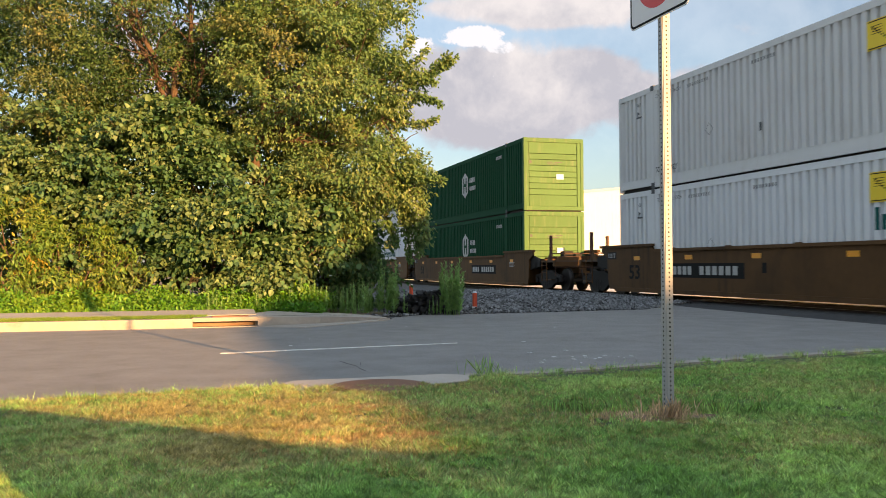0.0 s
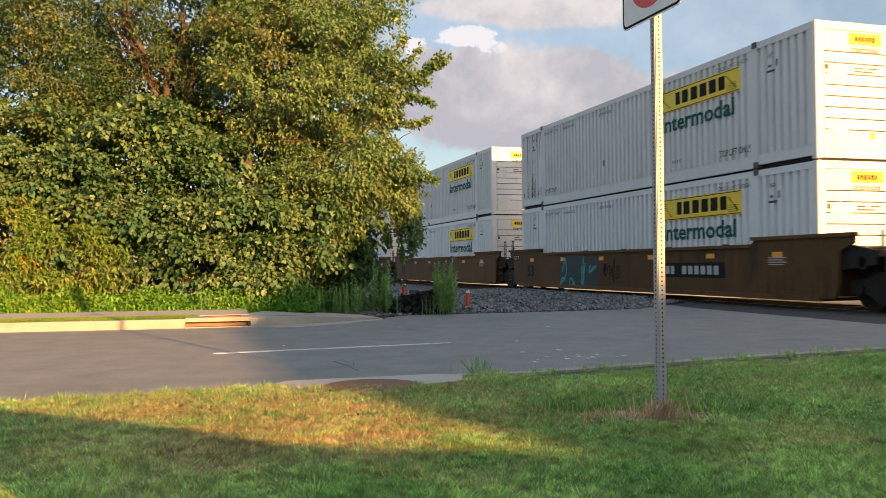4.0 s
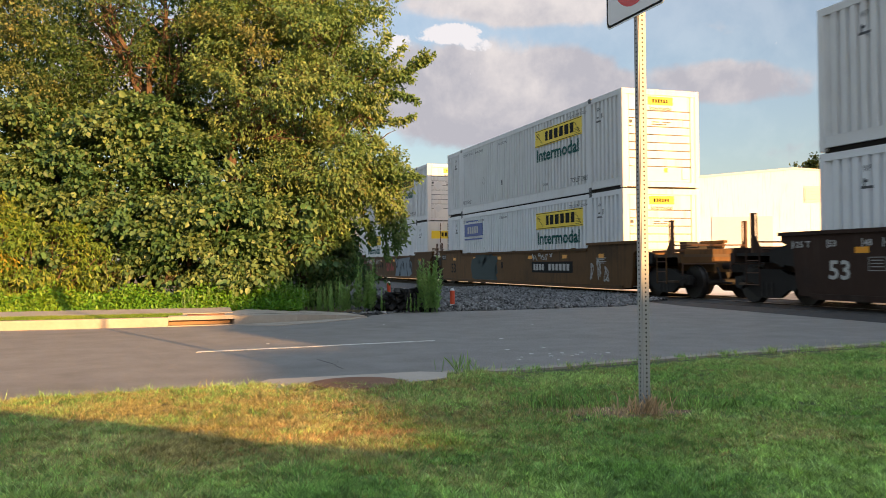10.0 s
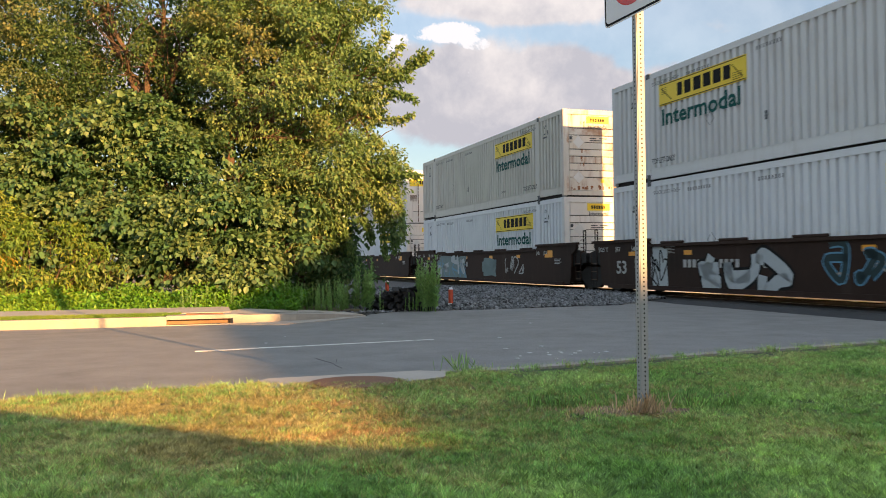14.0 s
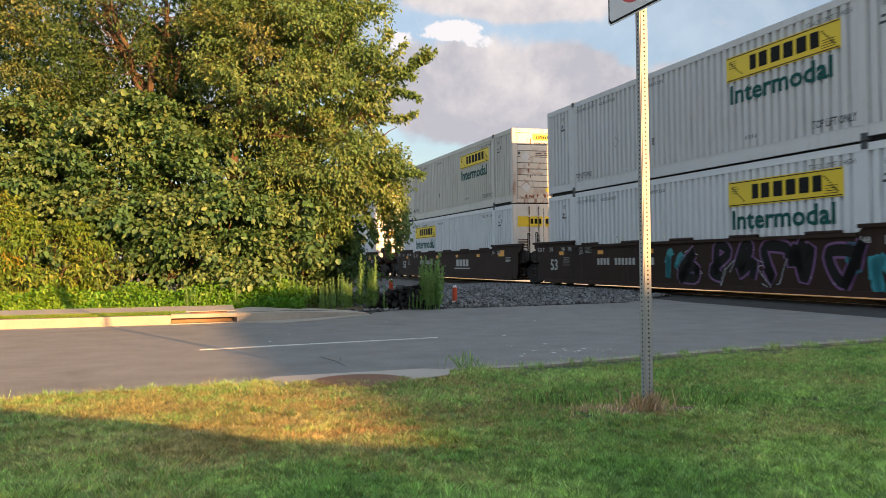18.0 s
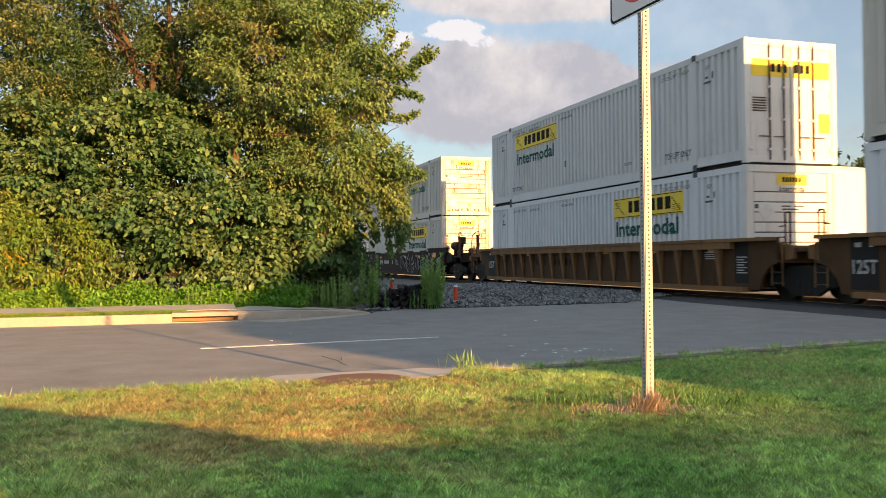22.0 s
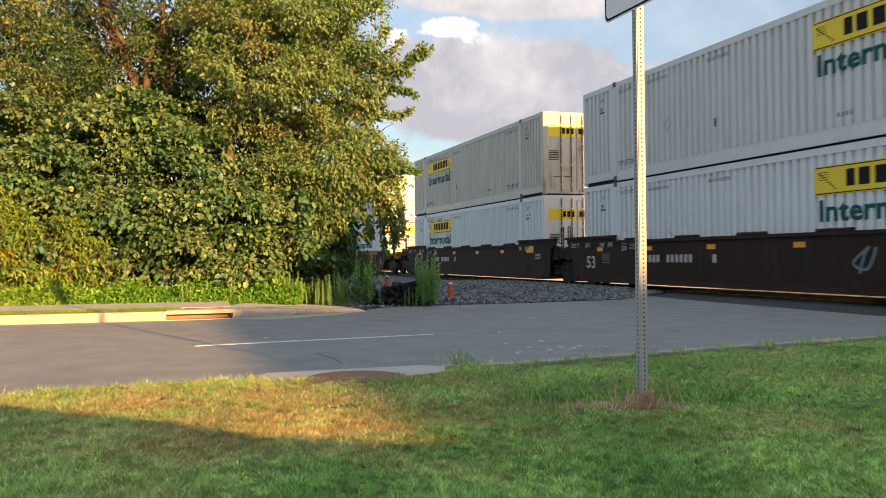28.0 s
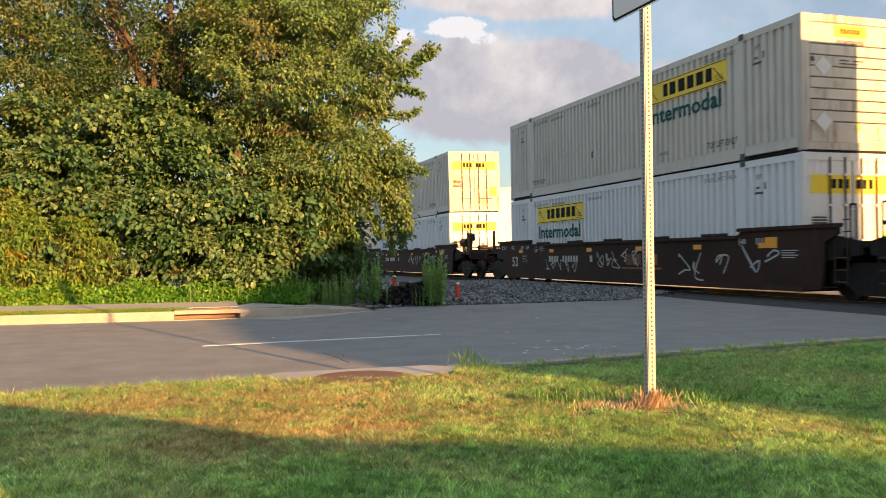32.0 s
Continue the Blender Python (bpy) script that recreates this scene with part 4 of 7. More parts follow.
def well_car(mat, ribbed, role, wheel):
    """One unit of a three-unit well wagon. role: lead, mid or tail; the tail bogie of each unit carries the joint."""
    w = empty("well_wagon")
    top, hi, lo = 1.42, 1.58, 0.25
    if ribbed:
        out = [(-9.2, 0.86), (-9.2, 1.42), (-8.0, 1.42), (-7.9, 1.40), (7.9, 1.40), (8.0, 1.42), (9.2, 1.42), (9.2, 0.86), (8.95, 0.78), (8.72, 0.55), (8.6, lo), (-8.6, lo), (-8.72, 0.55), (-8.95, 0.78)]
    else:
        out = [(-8.76, 1.22), (-9.12, 1.38), (-9.12, hi), (-6.15, hi), (-6.0, top), (6.0, top), (6.15, hi), (9.12, hi), (9.12, 1.38), (8.76, 1.22), (8.70, 0.55), (8.6, lo), (-8.6, lo), (-8.70, 0.55)]
    for k in (1, -1):
        y0, y1 = sorted((k * 1.315, k * 1.39))
        bm = bmesh.new()
        prism(bm, out, y0, y1)
        # ribbed wagons: sill coloured darker than its ribs, as if in their shade
        part("side_sill", bm, M_SILL if ribbed else mat, w)
        ya, yb = sorted((k * 1.31, k * (1.54 if ribbed else 1.44)))
        part("top_flange", boxes((-6.0, 6.0, ya, yb, top - 0.07, top + 0.006)), mat, w)
        for x in (-7.6, 7.6):
            part("top_flange", boxes((x - 1.58, x + 1.58, ya, yb, (hi if not ribbed else 1.42) - 0.07, (hi if not ribbed else 1.42) + 0.006)), mat, w)
        part("bottom_flange", boxes((-8.2, 8.2, ya, yb, lo - 0.055, lo + 0.06)), mat, w)
        if ribbed:
            yc, yd = sorted((k * 1.385, k * 1.52))
            part("top_chord", boxes((-7.75, 7.75, yc, yd, top - 0.235, top - 0.072)), mat, w)
            for i in range(18):
                x = -7.22 + i * 0.85
                bm = bmesh.new()
                yy = k * 1.39
                foot = [bm.verts.new((x + a, yy + k * b, lo + 0.06)) for a, b in ((-0.035, -0.01), (0.035, -0.01), (0.035, 0.03), (-0.035, 0.03))]
                head = [bm.verts.new((x + a, yy + k * b, top - 0.235)) for a, b in ((-0.085, -0.01), (0.085, -0.01), (0.085, 0.14), (-0.085, 0.14))]
                for a in range(4):
                    bm.faces.new((foot[a], foot[(a + 1) % 4], head[(a + 1) % 4], head[a]))
                bm.faces.new(foot)
                bm.faces.new(head[::-1])
                bmesh.ops.recalc_face_normals(bm, faces=bm.faces[:])
                part("stiffener", bm, mat, w)
        else:
            for x in (-5.0, -2.5, 0.0, 2.5, 5.0):
                part("sill_tab", soft_box(x - 0.55, x + 0.45, ya + 0.0, yb - 0.03, top, top + 0.07, 0.02) if mat is M_DARK else boxes((x - 0.06, x + 0.06, ya, yb - 0.02, top, top + 0.03)), mat, w)
    part("well_floor", boxes((-8.2, 8.2, -1.3, 1.3, 0.20, 0.234)), M_IRON, w)
    for x in (-8.32, 8.32):
        part("bulkhead", boxes((x - 0.07, x + 0.07, -1.31, 1.31, 0.3, 1.25)), mat, w)
    # ends
    for sgn, coupled in ((1, role == "lead"), (-1, role == "tail")):
        reach = 11.0 if coupled else 9.66
        xa, xb = sorted((sgn * 8.4, sgn * reach))
        part("end_platform", boxes((xa, xb, -1.25, 1.25, 1.10, 1.17)), M_TREAD if mat is not M_DARK else M_IRON, w)
        part("draft_sill", boxes((xa, xb, -0.33, 0.33, 0.70, 1.09)), mat, w)
        for k in (1, -1):
            bm = bmesh.new()
            ya, yb = sorted((k * 1.2, k * 1.3))
            xe = min(reach, 9.6)
            prism(bm, [(sgn * 8.4, 0.80), (sgn * xe, 0.95), (sgn * xe, 1.22), (sgn * 8.4, 1.45)], ya, yb)
            part("end_gusset", bm, mat if ribbed else M_IRON, w)
        part("cross_beam", boxes((sgn * 9.25 - 0.09, sgn * 9.25 + 0.09, -1.3, 1.3, 0.86, 1.10)), mat if ribbed else M_IRON, w)
        if coupled:
            part("cross_beam", boxes((sgn * 10.9 - 0.08, sgn * 10.9 + 0.08, -1.3, 1.3, 0.95, 1.17)), mat, w)
            bm = bmesh.new()
            rod(bm, (sgn * 11.0, 0, 0.86), (sgn * 11.6, 0, 0.86), 0.09, 10)
            box(bm, min(sgn * 11.5, sgn * 11.83), max(sgn * 11.5, sgn * 11.83), -0.16, 0.16, 0.70, 1.0)
            part("coupler", bm, M_IRON, w)
            for y in (-1.15, 1.15):
                xx = sgn * 10.35
                part("stanchion", boxes((xx - 0.038, xx + 0.038, y - 0.035, y + 0.035, 1.17, 2.08)), M_RUST, w, "rusty upright post")
                bm = rods([((xx - sgn * 0.14, y, 1.17), (xx - sgn * 0.14, y, 2.06)), ((xx - sgn * 0.14, y, 2.06), (xx, y, 2.06))], 0.016)
                part("grab_rail", bm, M_RUST, w)
                bm = bmesh.new()
                prism(bm, [(xx - sgn * 0.03, 1.17), (xx - sgn * 0.34, 1.17), (xx - sgn * 0.03, 1.60)], y - 0.02, y + 0.02)
                part("post_gusset", bm, mat, w)
                part("post_step", boxes((min(xx, xx + sgn * 0.32), max(xx, xx + sgn * 0.32), min(y, y * 1.14), max(y, y * 1.14), 0.44, 0.49)), M_TREAD, w)
            part("brake_cylinder", rods([((sgn * 9.0, -0.35, 1.34), (sgn * 9.55, -0.35, 1.34))], 0.14, 12), M_IRON, w)
            part("valve_box", soft_box(sgn * 9.85 - 0.16, sgn * 9.85 + 0.16, 0.1, 0.5, 1.17, 1.52, 0.02), M_IRON, w)
            part("kick_plate", boxes((min(sgn * 10.95, sgn * 11.0), max(sgn * 10.95, sgn * 11.0), -1.2, 1.2, 1.17, 1.30)), mat, w)
            part("uncoupling_lever", rods([((sgn * 11.0, 1.28, 0.92), (sgn * 11.0, 0.2, 0.92)), ((sgn * 11.0, 1.28, 0.92), (sgn * 11.0, 1.28, 0.62))], 0.016), M_RUST, w)
            part("air_hose", rods([((sgn * 11.1, 0.3, 0.82), (sgn * 11.35, 0.34, 0.45)), ((sgn * 11.35, 0.34, 0.45), (sgn * 11.7, 0.3, 0.42))], 0.028), M_IRON, w)
            if mat is M_TAN:
                loop = [(sgn * 10.75, 1.27, 0.5), (sgn * 10.75, 1.27, 1.75), (sgn * 10.6, 1.27, 2.05), (sgn * 10.25, 1.27, 2.18), (sgn * 9.8, 1.27, 2.2)]
                part("grab_loop", rods(list(zip(loop, loop[1:])) + [(loop[-1], (sgn * 9.8, 1.27, 1.17))], 0.02), mat, w)
            for z in (1.30, 1.42):
                part("hand_rail", rods([((sgn * 10.35, -1.15, z), (sgn * 10.35, 1.15, z))], 0.018), M_RUST, w)
            for y, z in ((0.6, 1.27), (-0.5, 1.3)):
                part("air_pipe", rods([((sgn * 8.5, y, z), (sgn * 10.8, y, z))], 0.03), M_RUST, w)
            for z in (0.45, 0.72, 0.99):
                part("ladder_rung", rods([((sgn * 9.9, 1.34, z), (sgn * 10.35, 1.34, z))], 0.014), M_RUST, w)
            for d in (9.9, 10.35):
                part("ladder_rail", rods([((sgn * d, 1.34, 0.4), (sgn * d, 1.34, 1.2))], 0.02), mat, w)
        else:
            for z in (0.42, 0.66, 0.90):
                part("ladder_rung", rods([((sgn * 9.0, 1.36, z), (sgn * 9.34, 1.36, z))], 0.014), M_TREAD, w)
            for d in (9.0, 9.34):
                part("ladder_rail", rods([((sgn * d, 1.36, 0.36), (sgn * d, 1.36, 1.25)), ((sgn * d, 1.36, 1.25), (sgn * d, 1.2, 1.3))], 0.018), mat, w)
            for z in (1.18, 1.42, 1.66):
                part("ladder_rung", rods([((sgn * 9.06, 1.2, z), (sgn * 9.25, 1.2, z))], 0.013), M_TREAD, w)
            part("joint_casting", boxes((min(sgn * 9.2, sgn * 9.7), max(sgn * 9.2, sgn * 9.7), -0.5, 0.5, 0.72, 0.95)), M_IRON, w)
            part("grab_rail", rods([((sgn * 9.4, 1.2, 1.17), (sgn * 9.4, 1.2, 1.95)), ((sgn * 9.25, 1.2, 1.17), (sgn * 9.25, 1.2, 1.95)), ((sgn * 9.25, 1.2, 1.95), (sgn * 9.4, 1.2, 1.95))], 0.02), M_RUST if mat is not M_DARK else M_IRON, w)
    if wheel and role == "tail":
        bm = bmesh.new()
        for i in range(20):
            a, b = 2 * math.pi * i / 20, 2 * math.pi * (i + 1) / 20
            rod(bm, (-10.12 + 0.28 * math.cos(a), 1.05, 2.0 + 0.28 * math.sin(a)), (-10.12 + 0.28 * math.cos(b), 1.05, 2.0 + 0.28 * math.sin(b)), 0.018, 6)
        for i in range(6):
            a = 2 * math.pi * i / 6
            rod(bm, (-10.12, 1.07, 2.0), (-10.12 + 0.28 * math.cos(a), 1.05, 2.0 + 0.28 * math.sin(a)), 0.012, 5)
        part("brake_wheel", bm, M_RUST, w)
        part("brake_stand", boxes((-9.86, -9.74, 0.80, 0.92, 1.17, 1.78)), M_IRON, w)
        part("brake_gearbox", soft_box(-10.08, -9.66, 0.74, 1.0, 1.72, 2.06, 0.04), M_IRON, w)
        bm = bmesh.new()
        rod(bm, (-8.72, 0.85, 1.66), (-9.5, 0.85, 1.66), 0.2, 16)
        for q in (-8.85, -9.35):
            box(bm, q - 0.04, q + 0.04, 0.78, 0.92, 1.16, 1.5)
        part("air_tank", bm, M_IRON, w)
    truck(w, -9.725 if role != "tail" else -9.9)
    if role == "lead":
        truck(w, 9.9)
    # marks
    for x in (-6.9, -4.4, -1.6, 1.4, 4.2, 6.9):
        part("reflector", boxes((x - 0.17, x + 0.17, 1.388, 1.394, 1.12, 1.24)), M_ORANGE, w)
    if mat is M_DARK:
        placed("lettering", lettering("53", 0.36, 0.55, 0.001, 0.03), M_WLET, w, near(7.75, 0.62, 1.394))
        placed_bars(w, bar_word(4, 0.80, 0.2, 0.3) + [(1.08 + 0.2 * i, 0, 0.13, 0.2) for i in range(6)], M_WLET, near(4.4, 0.80, 1.392))
        placed_bars(w, [(0, 0, 0.15, 0.2)], M_WLET, near(1.35, 0.80, 1.392))
        for word, x, z in (("125 T", 8.75, 1.26), ("53", 7.75, 1.26), ("48", 6.85, 1.26), ("45", 6.35, 1.26), ("40", 5.55, 1.29), ("20", 5.55, 1.14), ("48", -6.1, 1.22), ("53", -6.7, 1.22)):
            placed("lettering", lettering(word, 0.12, 0.1 * len(word), 0.0, 0.03), M_WLET, w, near(x, z, 1.393))
            placed_bars(w, [(-0.05, -0.03, 0.025, 0.17)], M_WLET, near(x, z, 1.392))
        placed_bars(w, [(0, -0.04 * i, 0.42 - 0.12 * (i % 2), 0.018) for i in range(5)], M_DIM, near(5.2, 1.33, 1.392))
        placed_bars(w, [(0, 0, 0.42, 0.015), (0, 0.25, 0.42, 0.015), (0, 0, 0.015, 0.26), (0.41, 0, 0.015, 0.26), (0.06, 0.07, 0.3, 0.02), (0.06, 0.13, 0.3, 0.02), (0.06, 0.19, 0.3, 0.02)], M_DIM, near(6.75, 0.78, 1.392))
        placed_bars(w, [(0, -0.05 * i, 0.5 - 0.1 * (i % 2), 0.022) for i in range(4)], M_WLET, near(-7.5, 1.05, 1.392))
        part("reflector", boxes((-7.35, -6.95, 1.388, 1.395, 1.12, 1.36)), M_ORANGE, w)
    else:
        if mat is M_TAN:
            placed_bars(w, bar_word(4, 0.95, 0.2, 0.4) + [(1.25 + 0.28 * i, 0, 0.16, 0.2) for i in range(6)], M_DARK, near(3.55, 0.78, 1.392))
        elif role != "mid":
            x = 5.1 if role == "lead" else -1.75
            part("number_plate", boxes((x - 3.25, x, 1.386, 1.392, 0.64, 1.02)), M_BLACK, w, "black plate with white bars")
            placed_bars(w, bar_word(4, 0.95, 0.22, 0.3) + [(1.25 + 0.28 * i, 0, 0.19, 0.22) for i in range(6)], M_WLET, near(x - 0.15, 0.72, 1.393))
        if mat is not M_TAN:
            placed("lettering", lettering("53", 0.40, 0.62, 0.001, 0.03), M_BLACK, w, near(7.35, 0.58, 1.394))
        if mat is M_TAN:
            part("end_panel", boxes((7.65, 8.35, 1.386, 1.392, 0.35, 1.36)), M_IRON, w, "dark panel with white stencils")
            placed("lettering", lettering("125T", 0.26, 0.6, 0.0, 0.03), M_WLET, w, near(8.30, 0.66, 1.393))
            placed_bars(w, [(0.04, 0, 0.16, 0.09), (0.4, 0, 0.08, 0.09)], M_WLET, near(8.28, 1.16, 1.393))
            part("end_panel", boxes((-8.25, -7.75, 1.386, 1.392, 0.4, 1.36)), M_IRON, w, "dark panel with white stencils")
            placed_bars(w, [(0.05, -0.06 * i, 0.36 - 0.1 * (i % 2), 0.025) for i in range(7)], M_WLET, near(-7.78, 0.98, 1.393))
        else:
            part("end_panel", boxes((8.15, 8.72, 1.386, 1.392, 1.16, 1.38)), M_IRON, w, "dark panel with white stencils")
            placed("lettering", lettering("125 T", 0.13, 0.45, 0.0, 0.03), M_WLET, w, near(8.66, 1.21, 1.393))
        placed_bars(w, [(0, 0, 0.16, 0.24)], M_BLACK, near(1.2, 0.78, 1.392))
        placed_bars(w, [(0, -0.05 * i, 0.6 - 0.1 * (i % 2), 0.022) for i in range(4)], M_WLET, near(-6.6, 1.1, 1.392))
    return w


def scrawl(parent, x, z, w, h, seed, mat, stroke=0.05, letters=5, fill=None, lift=0.0):
    """Sprayed paint on the side sill: a row of looping strokes, over a filled shape if one is given."""
    rnd = random.Random(seed)
    if fill is not None:
        bm = bmesh.new()
        ring = []
        for i in range(28):
            a = 2 * math.pi * i / 28
            k = 1 + 0.14 * math.sin(5 * a + seed) + 0.08 * rnd.uniform(-1, 1)
            px = max(-1, min(1, math.copysign(abs(math.cos(a)) ** 0.5, math.cos(a)) * k))
            pz = max(-1, min(1, math.copysign(abs(math.sin(a)) ** 0.5, math.sin(a)) * k))
            ring.append(bm.verts.new((w / 2 + px * w / 2, h / 2 + pz * h / 2, 0)))
        bm.faces.new(ring)
        at(part("graffiti_fill", bm, fill, parent), near(x, z, 1.3955))
    bm = bmesh.new()
    step = w / letters
    for i in range(letters):
        n = rnd.choice((5, 6, 7))
        ctl = [Vector((step * (i + rnd.uniform(0.02, 0.98)), h * rnd.uniform(0.04, 0.96))) for _ in range(n)]
        pts = []
        for j in range(n - 1):
            p0, p1, p2, p3 = ctl[max(j - 1, 0)], ctl[j], ctl[j + 1], ctl[min(j + 2, n - 1)]
            for q in range(6):
                u = q / 6
                pts.append(0.5 * ((2 * p1) + (p2 - p0) * u + (2 * p0 - 5 * p1 + 4 * p2 - p3) * u * u + (3 * p1 - p0 - 3 * p2 + p3) * u ** 3))
        prev = None
        for a, b in zip(pts, pts[1:]):
            d = b - a
            if d.length < 1e-4:
                continue
            o = Vector((-d.y, d.x)).normalized() * stroke * 0.5
            cur = [bm.verts.new((max(-0.1, min(w + 0.1, p.x)), max(0, min(h, p.y)), 0)) for p in (a + o, a - o)]
            if prev:
                bm.faces.new((prev[0], prev[1], cur[1], cur[0]))
            prev = cur
    at(part("graffiti", bm, mat, parent, "sprayed graffiti strokes"), near(x, z, 1.3965 + lift))["kind"] = "stuff"


WHO = {}


def unit_name(i):
    return ("lead", "mid", "tail")[(i - 1) % 3]


# distance of each unit's front behind the datum, its boxes (upper, lower) and its wagon
OFFSET = {0: -47.43, 1: -23.47, 2: -3.75, 3: 15.73, 4: 39.62, 5: 59.1, 6: 78.54, 7: 102.5, 8: 121.85, 9: 141.27, 10: 164.58, 11: 183.96, 12: 203.33, 13: 226.40,
          14: 246.05, 15: 265.58, 16: 288.9, 17: 308.05, 18: 327.25, 19: 351.1}
for i in (-1,):
    OFFSET[i] = OFFSET[i + 1] - (23.6 if unit_name(i) == "tail" else 19.45)
for i in range(20, 23):
    OFFSET[i] = OFFSET[i - 1] + (23.7 if unit_name(i) == "lead" else 19.45)
LOAD = {-1: "NN", 0: "GG", 1: "WN", 2: "NN", 3: "NN", 4: "ND", 5: "ND", 6: "NN", 7: "DN", 8: "NN", 9: "DN", 10: "ND", 11: "NW", 12: "NN", 13: "DN", 14: "NN", 15: "NW",
        16: "DD", 17: "NN", 18: "DD", 19: "ND", 20: "NN", 21: "ND", 22: "NN"}
WAGON = {**{i: "brown" for i in range(-1, 7)}, **{i: "dark" for i in range(7, 13)}, **{i: "tan" for i in range(13, 16)}, **{i: "dark" for i in range(16, 23)}}
LEAN = {18: -1.1}
AGED = {(12, True), (12, False), (14, True), (16, True), (18, True), (19, True)}
RUSTY = {(10, True), (12, True), (12, False), (8, True), (15, False), (1, True)}
TRAIN = []


def run(t):
    u = t / 10
    return 116.16 * u + 0.1034 * u * u + 0.2798 * u ** 3


def make_train():
    boxes_made, wagons_made = {}, {}
    for i in sorted(OFFSET):
        key = (WAGON[i], unit_name(i))
        if key in wagons_made:
            w = copy_thing(wagons_made[key], Matrix())
        else:
            mat = {"brown": M_BROWN, "dark": M_DARK, "tan": M_TAN}[WAGON[i]]
            w = wagons_made[key] = well_car(mat, WAGON[i] == "tan", unit_name(i), WAGON[i] == "dark")
            kind = {"brown": "brown painted well wagon, weathered, on cast bogies", "dark": "dark oxide brown well wagon with orange reflectors", "tan": "faded brown well wagon with upright stiffening ribs"}[WAGON[i]]
            tagged(w, kind, "rail wagon", "wagons of the train")
        TRAIN.append((w, i, 0.0))
        for load, z in zip(LOAD[i], (3.168, 0.238)):
            if (i, z > 1) in RUSTY:
                load += "r"
            elif (i, z > 1) in AGED:
                load += "a"
            elif z < 1 and load != "G":
                load += "b"
            if load in boxes_made:
                c = copy_thing(boxes_made[load], Matrix())
            else:
                kind, state = load[0], load[1:]
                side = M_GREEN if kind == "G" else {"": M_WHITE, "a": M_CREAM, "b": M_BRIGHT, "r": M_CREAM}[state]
                # green boxes take the paler, sunlit-toned green on the end wall
                end = M_GREEN_LIT_END if kind == "G" else {"": M_WHITE_END, "a": M_CREAM_END, "b": M_WHITE_END, "r": M_RUSTY_END}[state]
                side = M_WHITE if load == "Wr" else side
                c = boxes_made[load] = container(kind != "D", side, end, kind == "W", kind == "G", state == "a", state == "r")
                tagged(c, group="containers of the train")
            TRAIN.append((c, i, z))
            WHO[(i, z < 1)] = c
        WHO[(i, "wagon")] = w


make_train()


